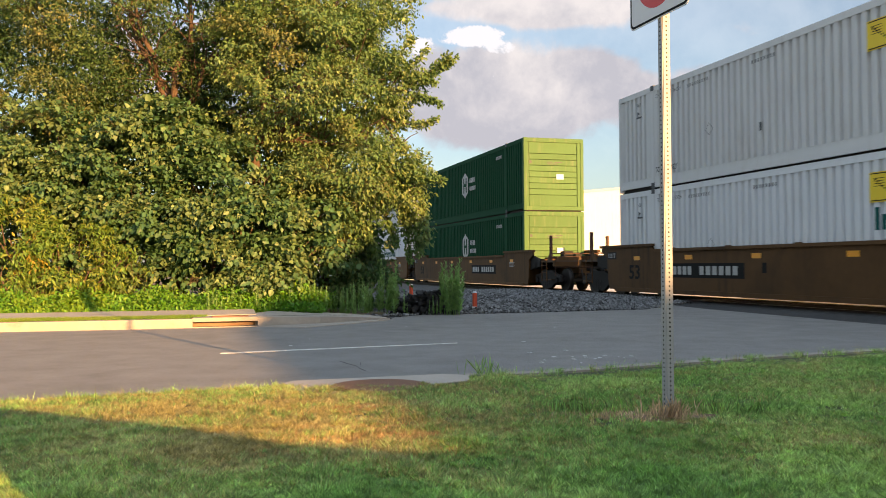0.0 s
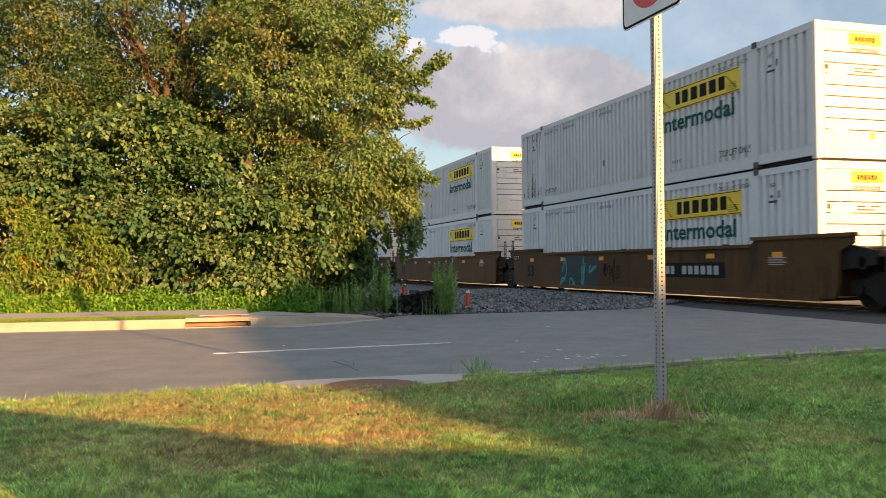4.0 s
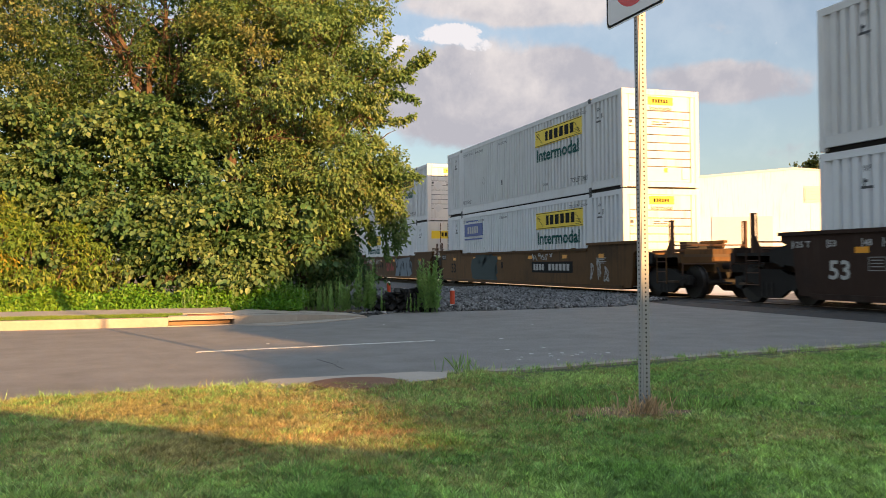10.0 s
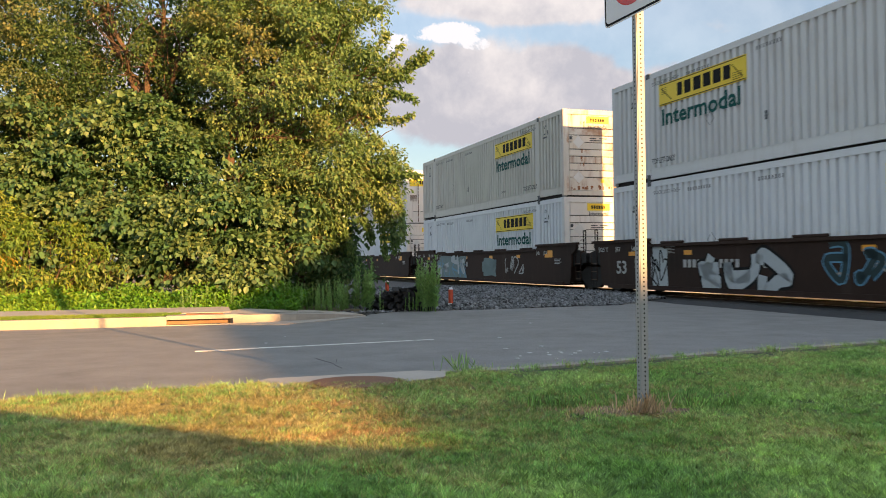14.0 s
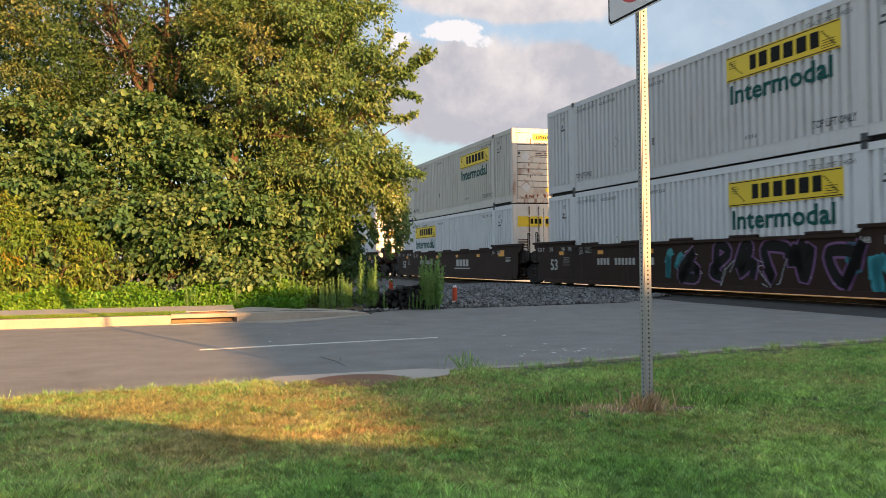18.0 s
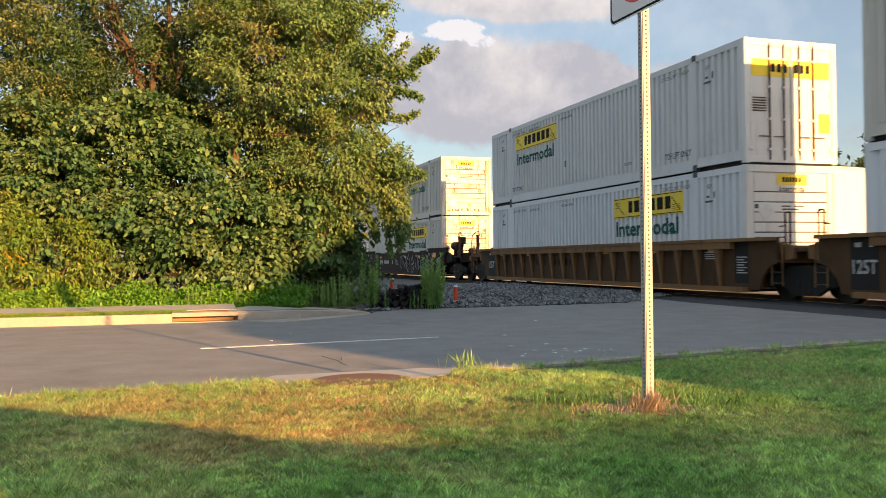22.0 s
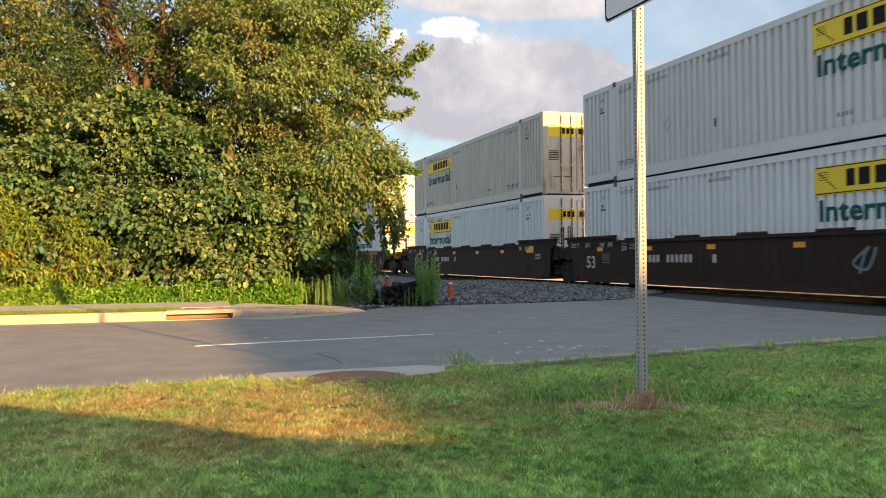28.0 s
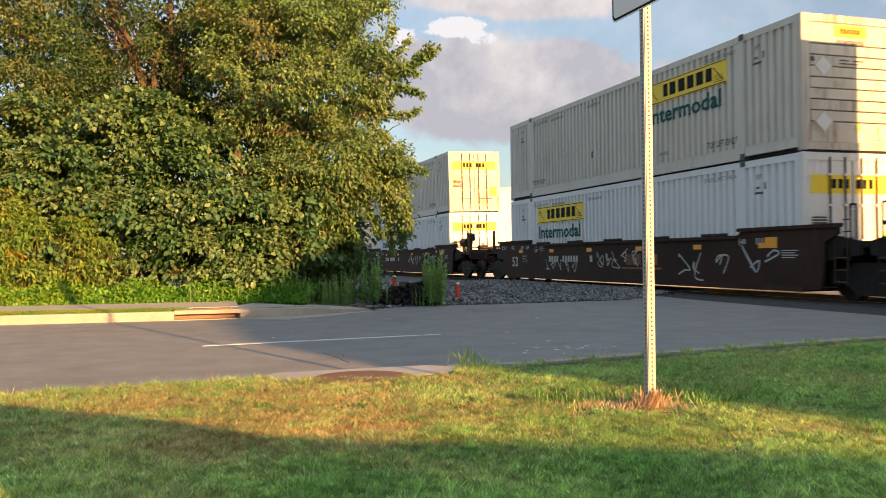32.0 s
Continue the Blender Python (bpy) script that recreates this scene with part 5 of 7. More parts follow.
for i, rows in {
    2: [(1.2, 0.5, 0.35, 0.35, 15, M_BLACK, 0.06, 1, None)],
    3: [(4.4, 0.20, 2.9, 1.12, 11, M_GRAF_TEAL, 0.06, 4, M_GRAF_DARK), (1.3, 0.4, 1.1, 0.85, 12, M_BLACK, 0.04, 4, None)],
    4: [(-0.95, 0.2, 1.4, 1.0, 21, M_BLACK, 0.06, 2, M_GRAF_PALE), (-2.2, 0.62, 0.95, 0.62, 23, M_BLACK, 0.03, 4, M_GRAF_PALE), (-3.35, 0.20, 2.3, 1.15, 22, M_BLACK, 0.05, 3, M_GRAF_PALE)],
    5: [(6.3, 0.42, 1.0, 0.55, 36, M_BLACK, 0.06, 3, None), (2.9, 0.98, 1.6, 0.34, 31, M_WLET, 0.035, 5, None), (2.2, 0.7, 1.2, 0.6, 32, M_BLACK, 0.05, 4, None), (0.1, 0.55, 1.7, 0.5, 34, M_GRAF_RED, 0.14, 5, None), (-1.95, 0.18, 3.5, 1.15, 33, M_BLACK, 0.06, 5, M_GRAF_SLATE), (-6.4, 0.5, 1.6, 0.8, 35, M_BLACK, 0.05, 4, None)],
    6: [(4.6, 0.24, 3.0, 1.1, 43, M_GRAF_DARK, 0.3, 3, M_GRAF_DARK), (-1.7, 1.06, 1.8, 0.26, 41, M_WLET, 0.035, 6, None), (-6.2, 0.35, 1.2, 0.8, 42, M_WLET, 0.04, 3, None)],
    7: [(4.6, 0.35, 3.4, 0.9, 51, M_GRAF_PALE, 0.035, 6, None)],
    8: [(5.5, 0.25, 4.2, 1.05, 61, M_GRAF_PALE, 0.20, 4, M_GRAF_GREEN), (5.5, 0.25, 4.2, 1.05, 64, M_GRAF_BLUE, 0.05, 4, None), (-0.6, 0.4, 1.6, 0.75, 62, M_GRAF_GREEN, 0.12, 2, M_GRAF_GREEN), (-3.0, 0.5, 1.9, 0.7, 63, M_WLET, 0.05, 4, None)],
    9: [(5.9, 0.25, 0.8, 1.1, 74, M_BLACK, 0.05, 2, M_GRAF_PALE), (3.8, 0.2, 3.4, 1.14, 71, M_BLACK, 0.44, 3, None, M_GRAF_PALE), (-0.3, 0.2, 6.0, 1.12, 72, M_GRAF_BLUE, 0.22, 6, None, M_GRAF_DARK), (-0.6, 0.3, 4.0, 0.9, 73, M_WLET, 0.03, 5, None)],
    11: [(0.6, 0.28, 1.3, 0.95, 82, M_GRAF_TEAL, 0.24, 3, None), (-5.6, 0.28, 1.5, 1.0, 84, M_GRAF_TEAL, 0.22, 3, None), (0.0, 0.2, 6.2, 1.16, 81, M_GRAF_PURPLE, 0.34, 6, None, M_BLACK), (0.0, 0.25, 6.0, 1.0, 85, M_GRAF_PALE, 0.018, 5, None)],
    12: [(-5.0, 0.35, 0.8, 0.8, 92, M_GRAF_TEAL, 0.16, 2, None), (-0.3, 0.22, 5.3, 1.14, 91, M_WLET, 0.27, 7, None, M_BLACK), (0.7, 0.7, 0.7, 0.45, 93, M_WLET, 0.025, 3, None), (-5.9, 0.6, 0.9, 0.5, 94, M_WLET, 0.025, 4, None)],
        17: [(-3.0, 0.4, 2.2, 0.8, 101, M_GRAF_GREEN, 0.06, 3, None)],
    18: [(-0.8, 0.55, 2.6, 0.6, 111, M_WLET, 0.03, 6, None), (-3.8, 0.4, 2.0, 0.7, 112, M_GRAF_PALE, 0.03, 3, None)],
    19: [(4.8, 0.45, 2.6, 0.5, 121, M_WLET, 0.03, 5, None), (1.0, 0.6, 2.6, 0.6, 122, M_WLET, 0.03, 5, None), (-3.4, 0.3, 2.4, 0.85, 123, M_WLET, 0.04, 3, None), (-6.0, 0.55, 1.6, 0.7, 124, M_GRAF_PALE, 0.04, 2, None)],
    20: [(5.0, 0.4, 3.0, 0.7, 131, M_WLET, 0.03, 5, None)],
}.items():
    for row in rows:
        scrawl(WHO[(i, "wagon")], *row[:8], fill=row[8])
        if len(row) > 9:
            scrawl(WHO[(i, "wagon")], *row[:5], row[9], row[6] * 0.68, row[7], lift=0.0012)
placed("lettering", lettering("EVADE", 0.36, 2.1, 0.0, 0.0), M_WLET, WHO[(5, "wagon")], near(5.2, 0.97, 1.3968), "thin white sprayed letters")
# dirt run down the front bay of one upper box
rnd = random.Random(77)
grime = []
for q in range(34):
    a, b = rnd.uniform(0.0, 1.75), rnd.uniform(0.25, 1.3) * rnd.random()
    grime.append((a, rnd.choice((0.0, 0.0, 2.35 - b)) + rnd.uniform(0, 0.1), rnd.uniform(0.012, 0.04), b))
placed_bars(WHO[(3, False)], grime, M_RUST, near(7.92, 0.34, 1.287), "grime")
placed_bars(WHO[(2, "wagon")], [(0.0, 0.06, 0.46, 0.46), (0.68, 0.06, 0.46, 0.46), (1.36, 0.06, 0.46, 0.46)], M_RUST, near(-0.1, 0.64, 1.392))
# one upper box wears its panel without the word below it
for ob in list(WHO[(1, False)].children):
    if ob.get("label") == "dark teal lettering":
        bpy.data.objects.remove(ob)
# a bare swoosh of plain bars on two wagons, a blue panel on one lower box
for i, x in ((19, -0.9), (10, -1.5)):
    placed_bars(WHO[(i, "wagon")], [(0.0, 0.12, 0.35, 0.3), (0.45, 0.12, 0.35, 0.3), (0.9, 0.12, 0.35, 0.3), (1.35, 0.12, 0.3, 0.3), (-0.25, 0.0, 2.1, 0.05)], M_WLET if i == 10 else M_TAN, near(x, 0.6, 1.3925))
part("advert_panel", boxes((3.55, 5.75, 1.27, 1.297, 1.92, 2.45)), M_BLUE, WHO[(6, True)], "blue panel with pale bars")
placed_bars(WHO[(6, True)], bar_word(5, 1.4, 0.3), M_WLET, near(5.35, 2.03, 1.298))
placed_bars(WHO[(6, True)], [(0.0, 0.0, 2.2, 0.06), (0.2, 0.78, 1.5, 0.05)], M_BLUE, near(5.75, 1.76, 1.292))

# ---- plants ----
RNG = np.random.default_rng(7)


def unit_rows(v):
    return v / np.maximum(1e-6, np.linalg.norm(v, axis=1, keepdims=True))


def leaf_cloud(name, pos, axis, normal, length, width, mat, small=False):
    """Leaves of six corners (small ones: four), folded along the midrib. pos, axis, normal: (n, 3); length, width: (n,)."""
    n = len(pos)
    axis = unit_rows(axis)
    side = unit_rows(np.cross(axis, normal))
    up = np.cross(side, axis)
    L, W = length[:, None], width[:, None]
    if small:
        v = np.stack([pos, pos + axis * L * 0.42 + side * W * 0.5 + up * W * 0.14, pos + axis * L - up * L * 0.08, pos + axis * L * 0.42 - side * W * 0.5 + up * W * 0.14], axis=1)
        base = np.arange(n)[:, None] * 4
        return fast_mesh(name, v.reshape(-1, 3), np.concatenate([base + np.array([[0, 1, 2]]), base + np.array([[0, 2, 3]])], axis=0), mat)
    v = np.empty((n, 6, 3), dtype=np.float32)
    v[:, 0] = pos
    v[:, 1] = pos + axis * L * 0.30 + side * W * 0.46 + up * W * 0.14
    v[:, 2] = pos + axis * L * 0.68 + side * W * 0.36 + up * W * 0.08
    v[:, 3] = pos + axis * L - up * L * 0.10
    v[:, 4] = pos + axis * L * 0.68 - side * W * 0.36 + up * W * 0.08
    v[:, 5] = pos + axis * L * 0.30 - side * W * 0.46 + up * W * 0.14
    base = np.arange(n)[:, None] * 6
    f = np.concatenate([base + np.array([[0, 1, 2, 3]]), base + np.array([[0, 3, 4, 5]])], axis=0)
    return fast_mesh(name, v.reshape(-1, 3), f, mat)


OPEN = [-0.18]     # how far the crowns are broken up by gaps; lower is denser
HOLLOW = []     # openings in the crowns through which limbs show: x, y, z, half width, half height


def crown_points(blobs, n, inner=0.72, bough=10):
    """Points on boughs, small puffs that stand out of a bunch of ellipsoids (centre, radii, share), and their outward directions."""
    share = np.array([b[6] for b in blobs], dtype=float)
    nb = max(4 * len(blobs), n // (4 if OPEN[0] < -1 else bough))
    B = np.array([b[:6] for b in blobs])[RNG.choice(len(blobs), size=nb, p=share / share.sum())]
    d = unit_rows(RNG.normal(size=(nb, 3)))
    r = inner + (1 - inner) * RNG.random(nb) ** 0.6
    r *= 1 + 0.16 * np.sin(d[:, 0] * 7 + B[:, 0] * 3) * np.cos(d[:, 2] * 6 + B[:, 1]) + 0.10 * np.sin(d[:, 2] * 15 + d[:, 0] * 11)
    c = B[:, :3] + d * B[:, 3:] * r[:, None]
    x, y, z = c.T
    gap = np.sin(x * 2.9 + 1.4 * np.sin(z * 2.3)) * np.sin(z * 3.3 + 1.1 * np.sin(x * 2.1 + y)) + 0.5 * np.sin(x * 6.1 + z * 4.7)
    ok = (gap > OPEN[0]) | (RNG.random(nb) < 0.10)
    size = (np.clip(0.27 * B[:, 3:].mean(axis=1), 0.05, 0.46) * (0.55 + 0.8 * RNG.random(nb)))[ok]
    c, out = c[ok], unit_rows(d / B[:, 3:])[ok]
    n = int(n * ok.mean())
    w = size ** 1.6
    pick = RNG.choice(len(c), size=n, p=w / w.sum())
    off = unit_rows(RNG.normal(size=(n, 3)) + 0.35 * out[pick])
    p = c[pick] + off * (size[pick] * (0.5 + 0.5 * RNG.random(n) ** 0.5))[:, None] * np.array([1.15, 1.15, 0.7])
    x, y, z = p.T
    keep = np.ones(n, dtype=bool)
    for hx, hy, hz, rx, rz in HOLLOW:
        keep &= (((x - hx) / rx) ** 2 + ((z - hz) / rz) ** 2 > 1) | (y > hy) | (RNG.random(n) < 0.22)
    return p[keep], unit_rows(out[pick] * 0.7 + off * 0.8)[keep]


def foliage(name, blobs, clumps, per, spread, length, mat, droop=0.5, ratio=0.55, inner=0.7, floor=0.05, layered=False):
    c, out = crown_points(blobs, clumps, inner)
    keep = c[:, 2] > floor
    c, out = c[keep], out[keep]
    n = len(c) * per
    twig = unit_rows(out + RNG.normal(size=c.shape) * 0.6 + np.array([0, 0, -0.25 * droop]))
    along = RNG.random(n) * 1.6 - 0.8
    rep = np.repeat(np.arange(len(c)), per)
    pos = c[rep] + twig[rep] * (along * spread * 1.5)[:, None] + RNG.normal(size=(n, 3)) * spread * np.array([0.55, 0.55, 0.35])
    if layered:
        # shelves of leaves: flat fans that hang outwards, with dark gaps between them
        fan = RNG.normal(size=(n, 3)) * spread * np.array([1.0, 1.0, 0.18])
        reach = (fan * out[rep]).sum(axis=1)
        pos = c[rep] + fan + np.array([0, 0, -0.55]) * np.maximum(reach, -0.05)[:, None]
    pos[:, 2] = np.maximum(pos[:, 2], floor)
    axis = unit_rows(out[rep] * 0.7 + RNG.normal(size=(n, 3)) * 0.6 + np.array([0, 0, -droop]))
    normal = unit_rows(out[rep] * 0.9 + RNG.normal(size=(n, 3)) * 0.55 + np.array([0, 0, 0.7]))
    if layered:
        axis = unit_rows(out[rep] * 0.9 + RNG.normal(size=(n, 3)) * 0.45 + np.array([0, 0, -droop]))
        normal = unit_rows(out[rep] * 0.7 + RNG.normal(size=(n, 3)) * 0.5 + np.array([0, 0, 0.8]))
        length = length * (0.7 + 0.5 * RNG.random(n))
    length = length * (0.6 + 0.7 * RNG.random(n))
    return leaf_cloud(name, pos.astype(np.float32), axis, normal, length, length * ratio * (0.8 + 0.4 * RNG.random(n)), mat, not layered)


def twig_cloud(a, b):
    """Thin three-sided twigs from a to b."""
    n = len(a)
    d = unit_rows(b - a)
    u = unit_rows(np.cross(d, np.array([0.3, 0.2, 0.9])))
    w = np.cross(d, u)
    ring = [u * 0.006, (-0.5 * u + 0.87 * w) * 0.006, (-0.5 * u - 0.87 * w) * 0.006]
    v = np.stack([a + ring[0], a + ring[1], a + ring[2], b], axis=1).reshape(-1, 3)
    f = (np.arange(n)[:, None, None] * 4 + np.array([(0, 1, 3), (1, 2, 3), (2, 0, 3)])[None]).reshape(-1, 3)
    return fast_mesh("twig_growth", v, f, M_BARK)


def sprays(blobs, n, reach, per, length, mat, droop=0.6, ratio=0.5):
    """Leafy twigs that stand out of the crown and arch over: a mesh of leaves and one of twigs."""
    c, out = crown_points(blobs, n, 0.9)
    n = len(c)
    out = unit_rows(out + RNG.normal(size=c.shape) * 0.35 + np.array([0.12, -0.1, 0.05]))
    R = reach * (0.5 + 0.8 * RNG.random(n))
    rep = np.repeat(np.arange(n), per)
    u = RNG.random(n * per) * 1.15 - 0.15
    bend = np.stack([np.zeros(n * per), np.zeros(n * per), -droop * R[rep] * np.maximum(u, 0) ** 2 * 0.6], axis=1)
    pos = c[rep] + out[rep] * (R[rep] * u)[:, None] + bend + RNG.normal(size=(n * per, 3)) * 0.035
    axis = unit_rows(out[rep] * 0.5 + RNG.normal(size=(n * per, 3)) * 0.7 + np.array([0, 0, -droop]))
    normal = unit_rows(RNG.normal(size=(n * per, 3)) * 0.6 + np.array([0, -0.3, 0.8]))
    ln = length * (0.6 + 0.7 * RNG.random(n * per))
    return leaf_cloud("leaf_sprays", pos, axis, normal, ln, ln * ratio, mat, True), twig_cloud(c - out * 0.3, c + out * R[:, None] * 0.9 - np.array([0, 0, 1]) * (droop * R * 0.45)[:, None])


def limb(bm, pts, r0, r1, sides=8):
    """A tapered, bent limb through points."""
    for i in range(len(pts) - 1):
        a, b = i / (len(pts) - 1), (i + 1) / (len(pts) - 1)
        rod(bm, pts[i], pts[i + 1], r0 + (r1 - r0) * a, sides, r0 + (r1 - r0) * b)


def bent(p, q, wig, seed, n=5):
    rnd = random.Random(seed)
    p, q = Vector(p), Vector(q)
    out = [p]
    for i in range(1, n):
        out.append(p.lerp(q, i / n) + Vector((rnd.uniform(-wig, wig), rnd.uniform(-wig, wig), rnd.uniform(-wig, wig) * 0.5)))
    return out + [q]


def tree(label, foot, forks, blobs, clumps, per, spread, length, mat, r=0.16, seed=1, droop=0.5, warm=None, out=0, boughs=()):
    """A tree: trunk, limbs to each fork point, twigs, and a crown of leaves. Its parts hang under an Empty at its foot."""
    t = tagged(empty("tree", pose(*foot)), label, "tree", "trees of the thicket")
    f = Vector(foot)
    mid = Vector(forks[0])
    bm = bmesh.new()
    limb(bm, [p - f for p in bent(foot, mid, 0.12, seed)], r, r * 0.75, 10)
    part("trunk", bm, M_BARK, t)
    rnd = random.Random(seed)
    for i, q in enumerate(forks[1:]):
        bm = bmesh.new()
        pts = [p - f for p in bent(mid, q, 0.22, seed * 31 + i, 6)]
        limb(bm, pts, r * 0.62, r * 0.18, 7)
        for p in pts[2:]:
            for _ in range(4):
                e = p + Vector((rnd.uniform(-1.2, 1.2), rnd.uniform(-1.0, 0.8), rnd.uniform(-0.3, 1.1)))
                limb(bm, bent(p, e, 0.1, rnd.random(), 3), r * 0.14, 0.006, 5)
        part("limb", bm, M_BARK, t)
    me = foliage("crown", [(b[0] - f.x, b[1] - f.y, b[2] - f.z, *b[3:]) for b in blobs], clumps, per, spread, length, mat, droop, floor=0.3)
    ob = new("crown", me)
    ob.parent = t
    if out:
        for me in sprays([(b[0] - f.x, b[1] - f.y, b[2] - f.z, *b[3:]) for b in blobs], out, 0.36, 16, length, mat, droop):
            ob = new(me.name, me)
            ob.parent = t
            ob["kind"] = "stuff"
    for a, b, c, n in boughs:
        a, b, c = (np.array(p) - np.array(foot) for p in (a, b, c))
        bm = bmesh.new()
        limb(bm, [Vector(a * (1 - u) ** 2 + 2 * b * u * (1 - u) + c * u * u) for u in (0, 0.25, 0.5, 0.75, 1)], 0.022, 0.004, 5)
        ob = part("bough", bm, M_BARK, t)
        u = np.round(RNG.random((n, 1)) ** 0.8 * 9 + RNG.normal(size=(n, 1)) * 0.22) / 9
        u = np.clip(u + RNG.normal(size=(n, 1)) * 0.03, 0, 1.02)
        pos = a * (1 - u) ** 2 + 2 * b * u * (1 - u) + c * u * u + RNG.normal(size=(n, 3)) * np.array([0.075, 0.12, 0.06]) * (1.25 - 0.75 * u)
        axis = unit_rows((c - a)[None] * 0.5 + RNG.normal(size=(n, 3)) * 0.8 + np.array([0, 0, -droop]))
        ln = length * (0.6 + 0.7 * RNG.random(n))
        lv = new("leaves", leaf_cloud("leaves", pos, axis, RNG.normal(size=(n, 3)) * 0.6 + np.array([0.2, -0.5, 0.7]), ln, ln * 0.6, mat, True))
        lv.parent = ob
    if warm:
        me = foliage("crown", [(b[0] - f.x, b[1] - f.y, b[2] - f.z, *b[3:]) for b in warm[0]], warm[1], per, spread, length, warm[2], droop, floor=0.3)
        ob = new("crown", me)
        ob.parent = t
    return t


HOLLOW[:] = [(-0.1, 0.0, 5.0, 0.55, 0.8), (-0.75, 0.0, 6.3, 0.45, 0.8), (0.55, 0.0, 6.1, 0.4, 0.7)]
tree("tall leafy tree with a forked trunk and drooping twigs", (-6.9, 20.3, 0), [(-7.0, 20.0, 4.4), (-8.3, 20.2, 8.5), (-6.4, 19.6, 8.0), (-5.5, 19.8, 6.6), (-7.6, 19.2, 7.4)],
     [(-8.4, 20.3, 7.2, 2.8, 2.2, 2.6, 3), (-6.0, 20.6, 7.8, 2.6, 2.2, 2.4, 2.5), (-10.5, 19.5, 6.0, 2.2, 2.0, 2.4, 2), (-7.6, 20.6, 5.2, 1.9, 1.2, 1.3, 1.2), (-10.8, 19.6, 8.6, 2.0, 1.6, 1.8, 1.4), (-12.6, 19.8, 5.6, 1.4, 1.4, 2.4, 1.2), (-5.4, 19.7, 5.0, 0.7, 0.5, 0.9, 0.7)], 9200, 17, 0.15, 0.082, M_LEAF, 0.14, 3,
     warm=([(-8.6, 19.2, 6.6, 1.8, 1.2, 1.3, 1), (-9.6, 18.6, 4.6, 1.2, 1.0, 0.9, 1)], 600, M_LEAF_GOLD), out=500)
HOLLOW[:] = []
# leafy boughs that reach out of the wide crown: root, bend, tip, number of leaves
OPEN[0] = -0.05
BOUGHS = [((-1.75, 18.8, 5.2), (-1.45, 18.7, 5.75), (-1.16, 18.6, 6.04), 260), ((-1.65, 18.8, 5.05), (-1.2, 18.7, 5.45), (-0.86, 18.6, 5.78), 300),
          ((-1.7, 18.8, 4.8), (-0.85, 18.7, 5.15), (-0.25, 18.6, 5.56), 620), ((-1.3, 18.8, 5.0), (-0.75, 18.6, 5.28), (-0.42, 18.5, 5.60), 380),
          ((-1.6, 18.8, 4.6), (-1.0, 18.7, 4.85), (-0.62, 18.6, 4.55), 460), ((-1.9, 18.8, 4.3), (-1.15, 18.7, 3.98), (-0.68, 18.6, 4.22), 420),
          ((-2.2, 18.9, 6.3), (-1.7, 18.8, 6.6), (-1.32, 18.7, 6.62), 260), ((-1.9, 18.8, 4.0), (-1.45, 18.7, 3.75), (-1.35, 18.6, 3.55), 220),
          ((-2.2, 18.7, 2.9), (-1.1, 18.5, 3.0), (-0.56, 18.4, 2.86), 640), ((-1.3, 18.6, 2.6), (-0.95, 18.5, 2.2), (-0.88, 18.4, 1.5), 420),
          ((-1.5, 18.8, 5.3), (-1.05, 18.7, 5.1), (-0.66, 18.6, 5.02), 300),
          ((-1.7, 19.0, 2.7), (-1.35, 18.9, 2.2), (-1.30, 18.9, 1.15), 620), ((-1.5, 19.0, 2.6), (-1.12, 18.9, 2.1), (-1.08, 18.9, 1.3), 620), ((-2.0, 19.1, 2.5), (-1.75, 19.0, 2.0), (-1.62, 19.0, 1.45), 460),
          ((-2.5, 19.3, 2.4), (-2.3, 19.2, 1.9), (-2.1, 19.2, 1.25), 520), ((-1.3, 18.8, 2.9), (-0.95, 18.7, 2.6), (-0.92, 18.7, 1.9), 420)]
tree("wide-crowned tree leaning over the verge with yellowing leaves", (-5.0, 19.8, 0), [(-4.9, 19.4, 3.9), (-1.9, 19.0, 5.2), (-2.6, 19.2, 6.6), (-3.8, 19.4, 7.6), (-1.6, 18.8, 3.6), (-3.4, 18.6, 4.6)],
     [(-3.6, 19.5, 5.6, 1.9, 1.9, 1.7, 3), (-3.5, 20.0, 7.9, 2.2, 2.0, 1.7, 2.4), (-2.4, 19.0, 5.0, 1.05, 1.2, 1.0, 1.6), (-1.65, 18.9, 5.5, 0.5, 0.6, 0.32, 0.4), (-1.75, 18.9, 6.3, 0.45, 0.5, 0.5, 0.35), (-1.5, 18.8, 4.5, 0.4, 0.4, 0.3, 0.25), (-2.55, 18.9, 3.1, 1.3, 1.3, 0.8, 2.2), (-1.32, 18.6, 2.75, 0.55, 0.6, 0.45, 0.55), (-1.15, 18.5, 2.1, 0.3, 0.3, 0.6, 0.25), (-1.0, 18.4, 1.35, 0.16, 0.16, 0.5, 0.08), (-1.6, 18.5, 2.0, 0.35, 0.3, 0.5, 0.2), (-3.4, 18.7, 2.5, 1.0, 0.8, 1.0, 1.2)],
     9600, 14, 0.12, 0.09, M_LEAF_WARM, 0.13, 5, out=800, warm=([(-2.6, 18.4, 2.9, 0.9, 0.5, 0.7, 1), (-2.4, 18.6, 4.6, 1.0, 0.8, 0.8, 1), (-4.2, 18.6, 6.0, 1.0, 0.7, 1.0, 0.8)], 450, M_LEAF_GOLD), boughs=BOUGHS)
OPEN[0] = -1.2
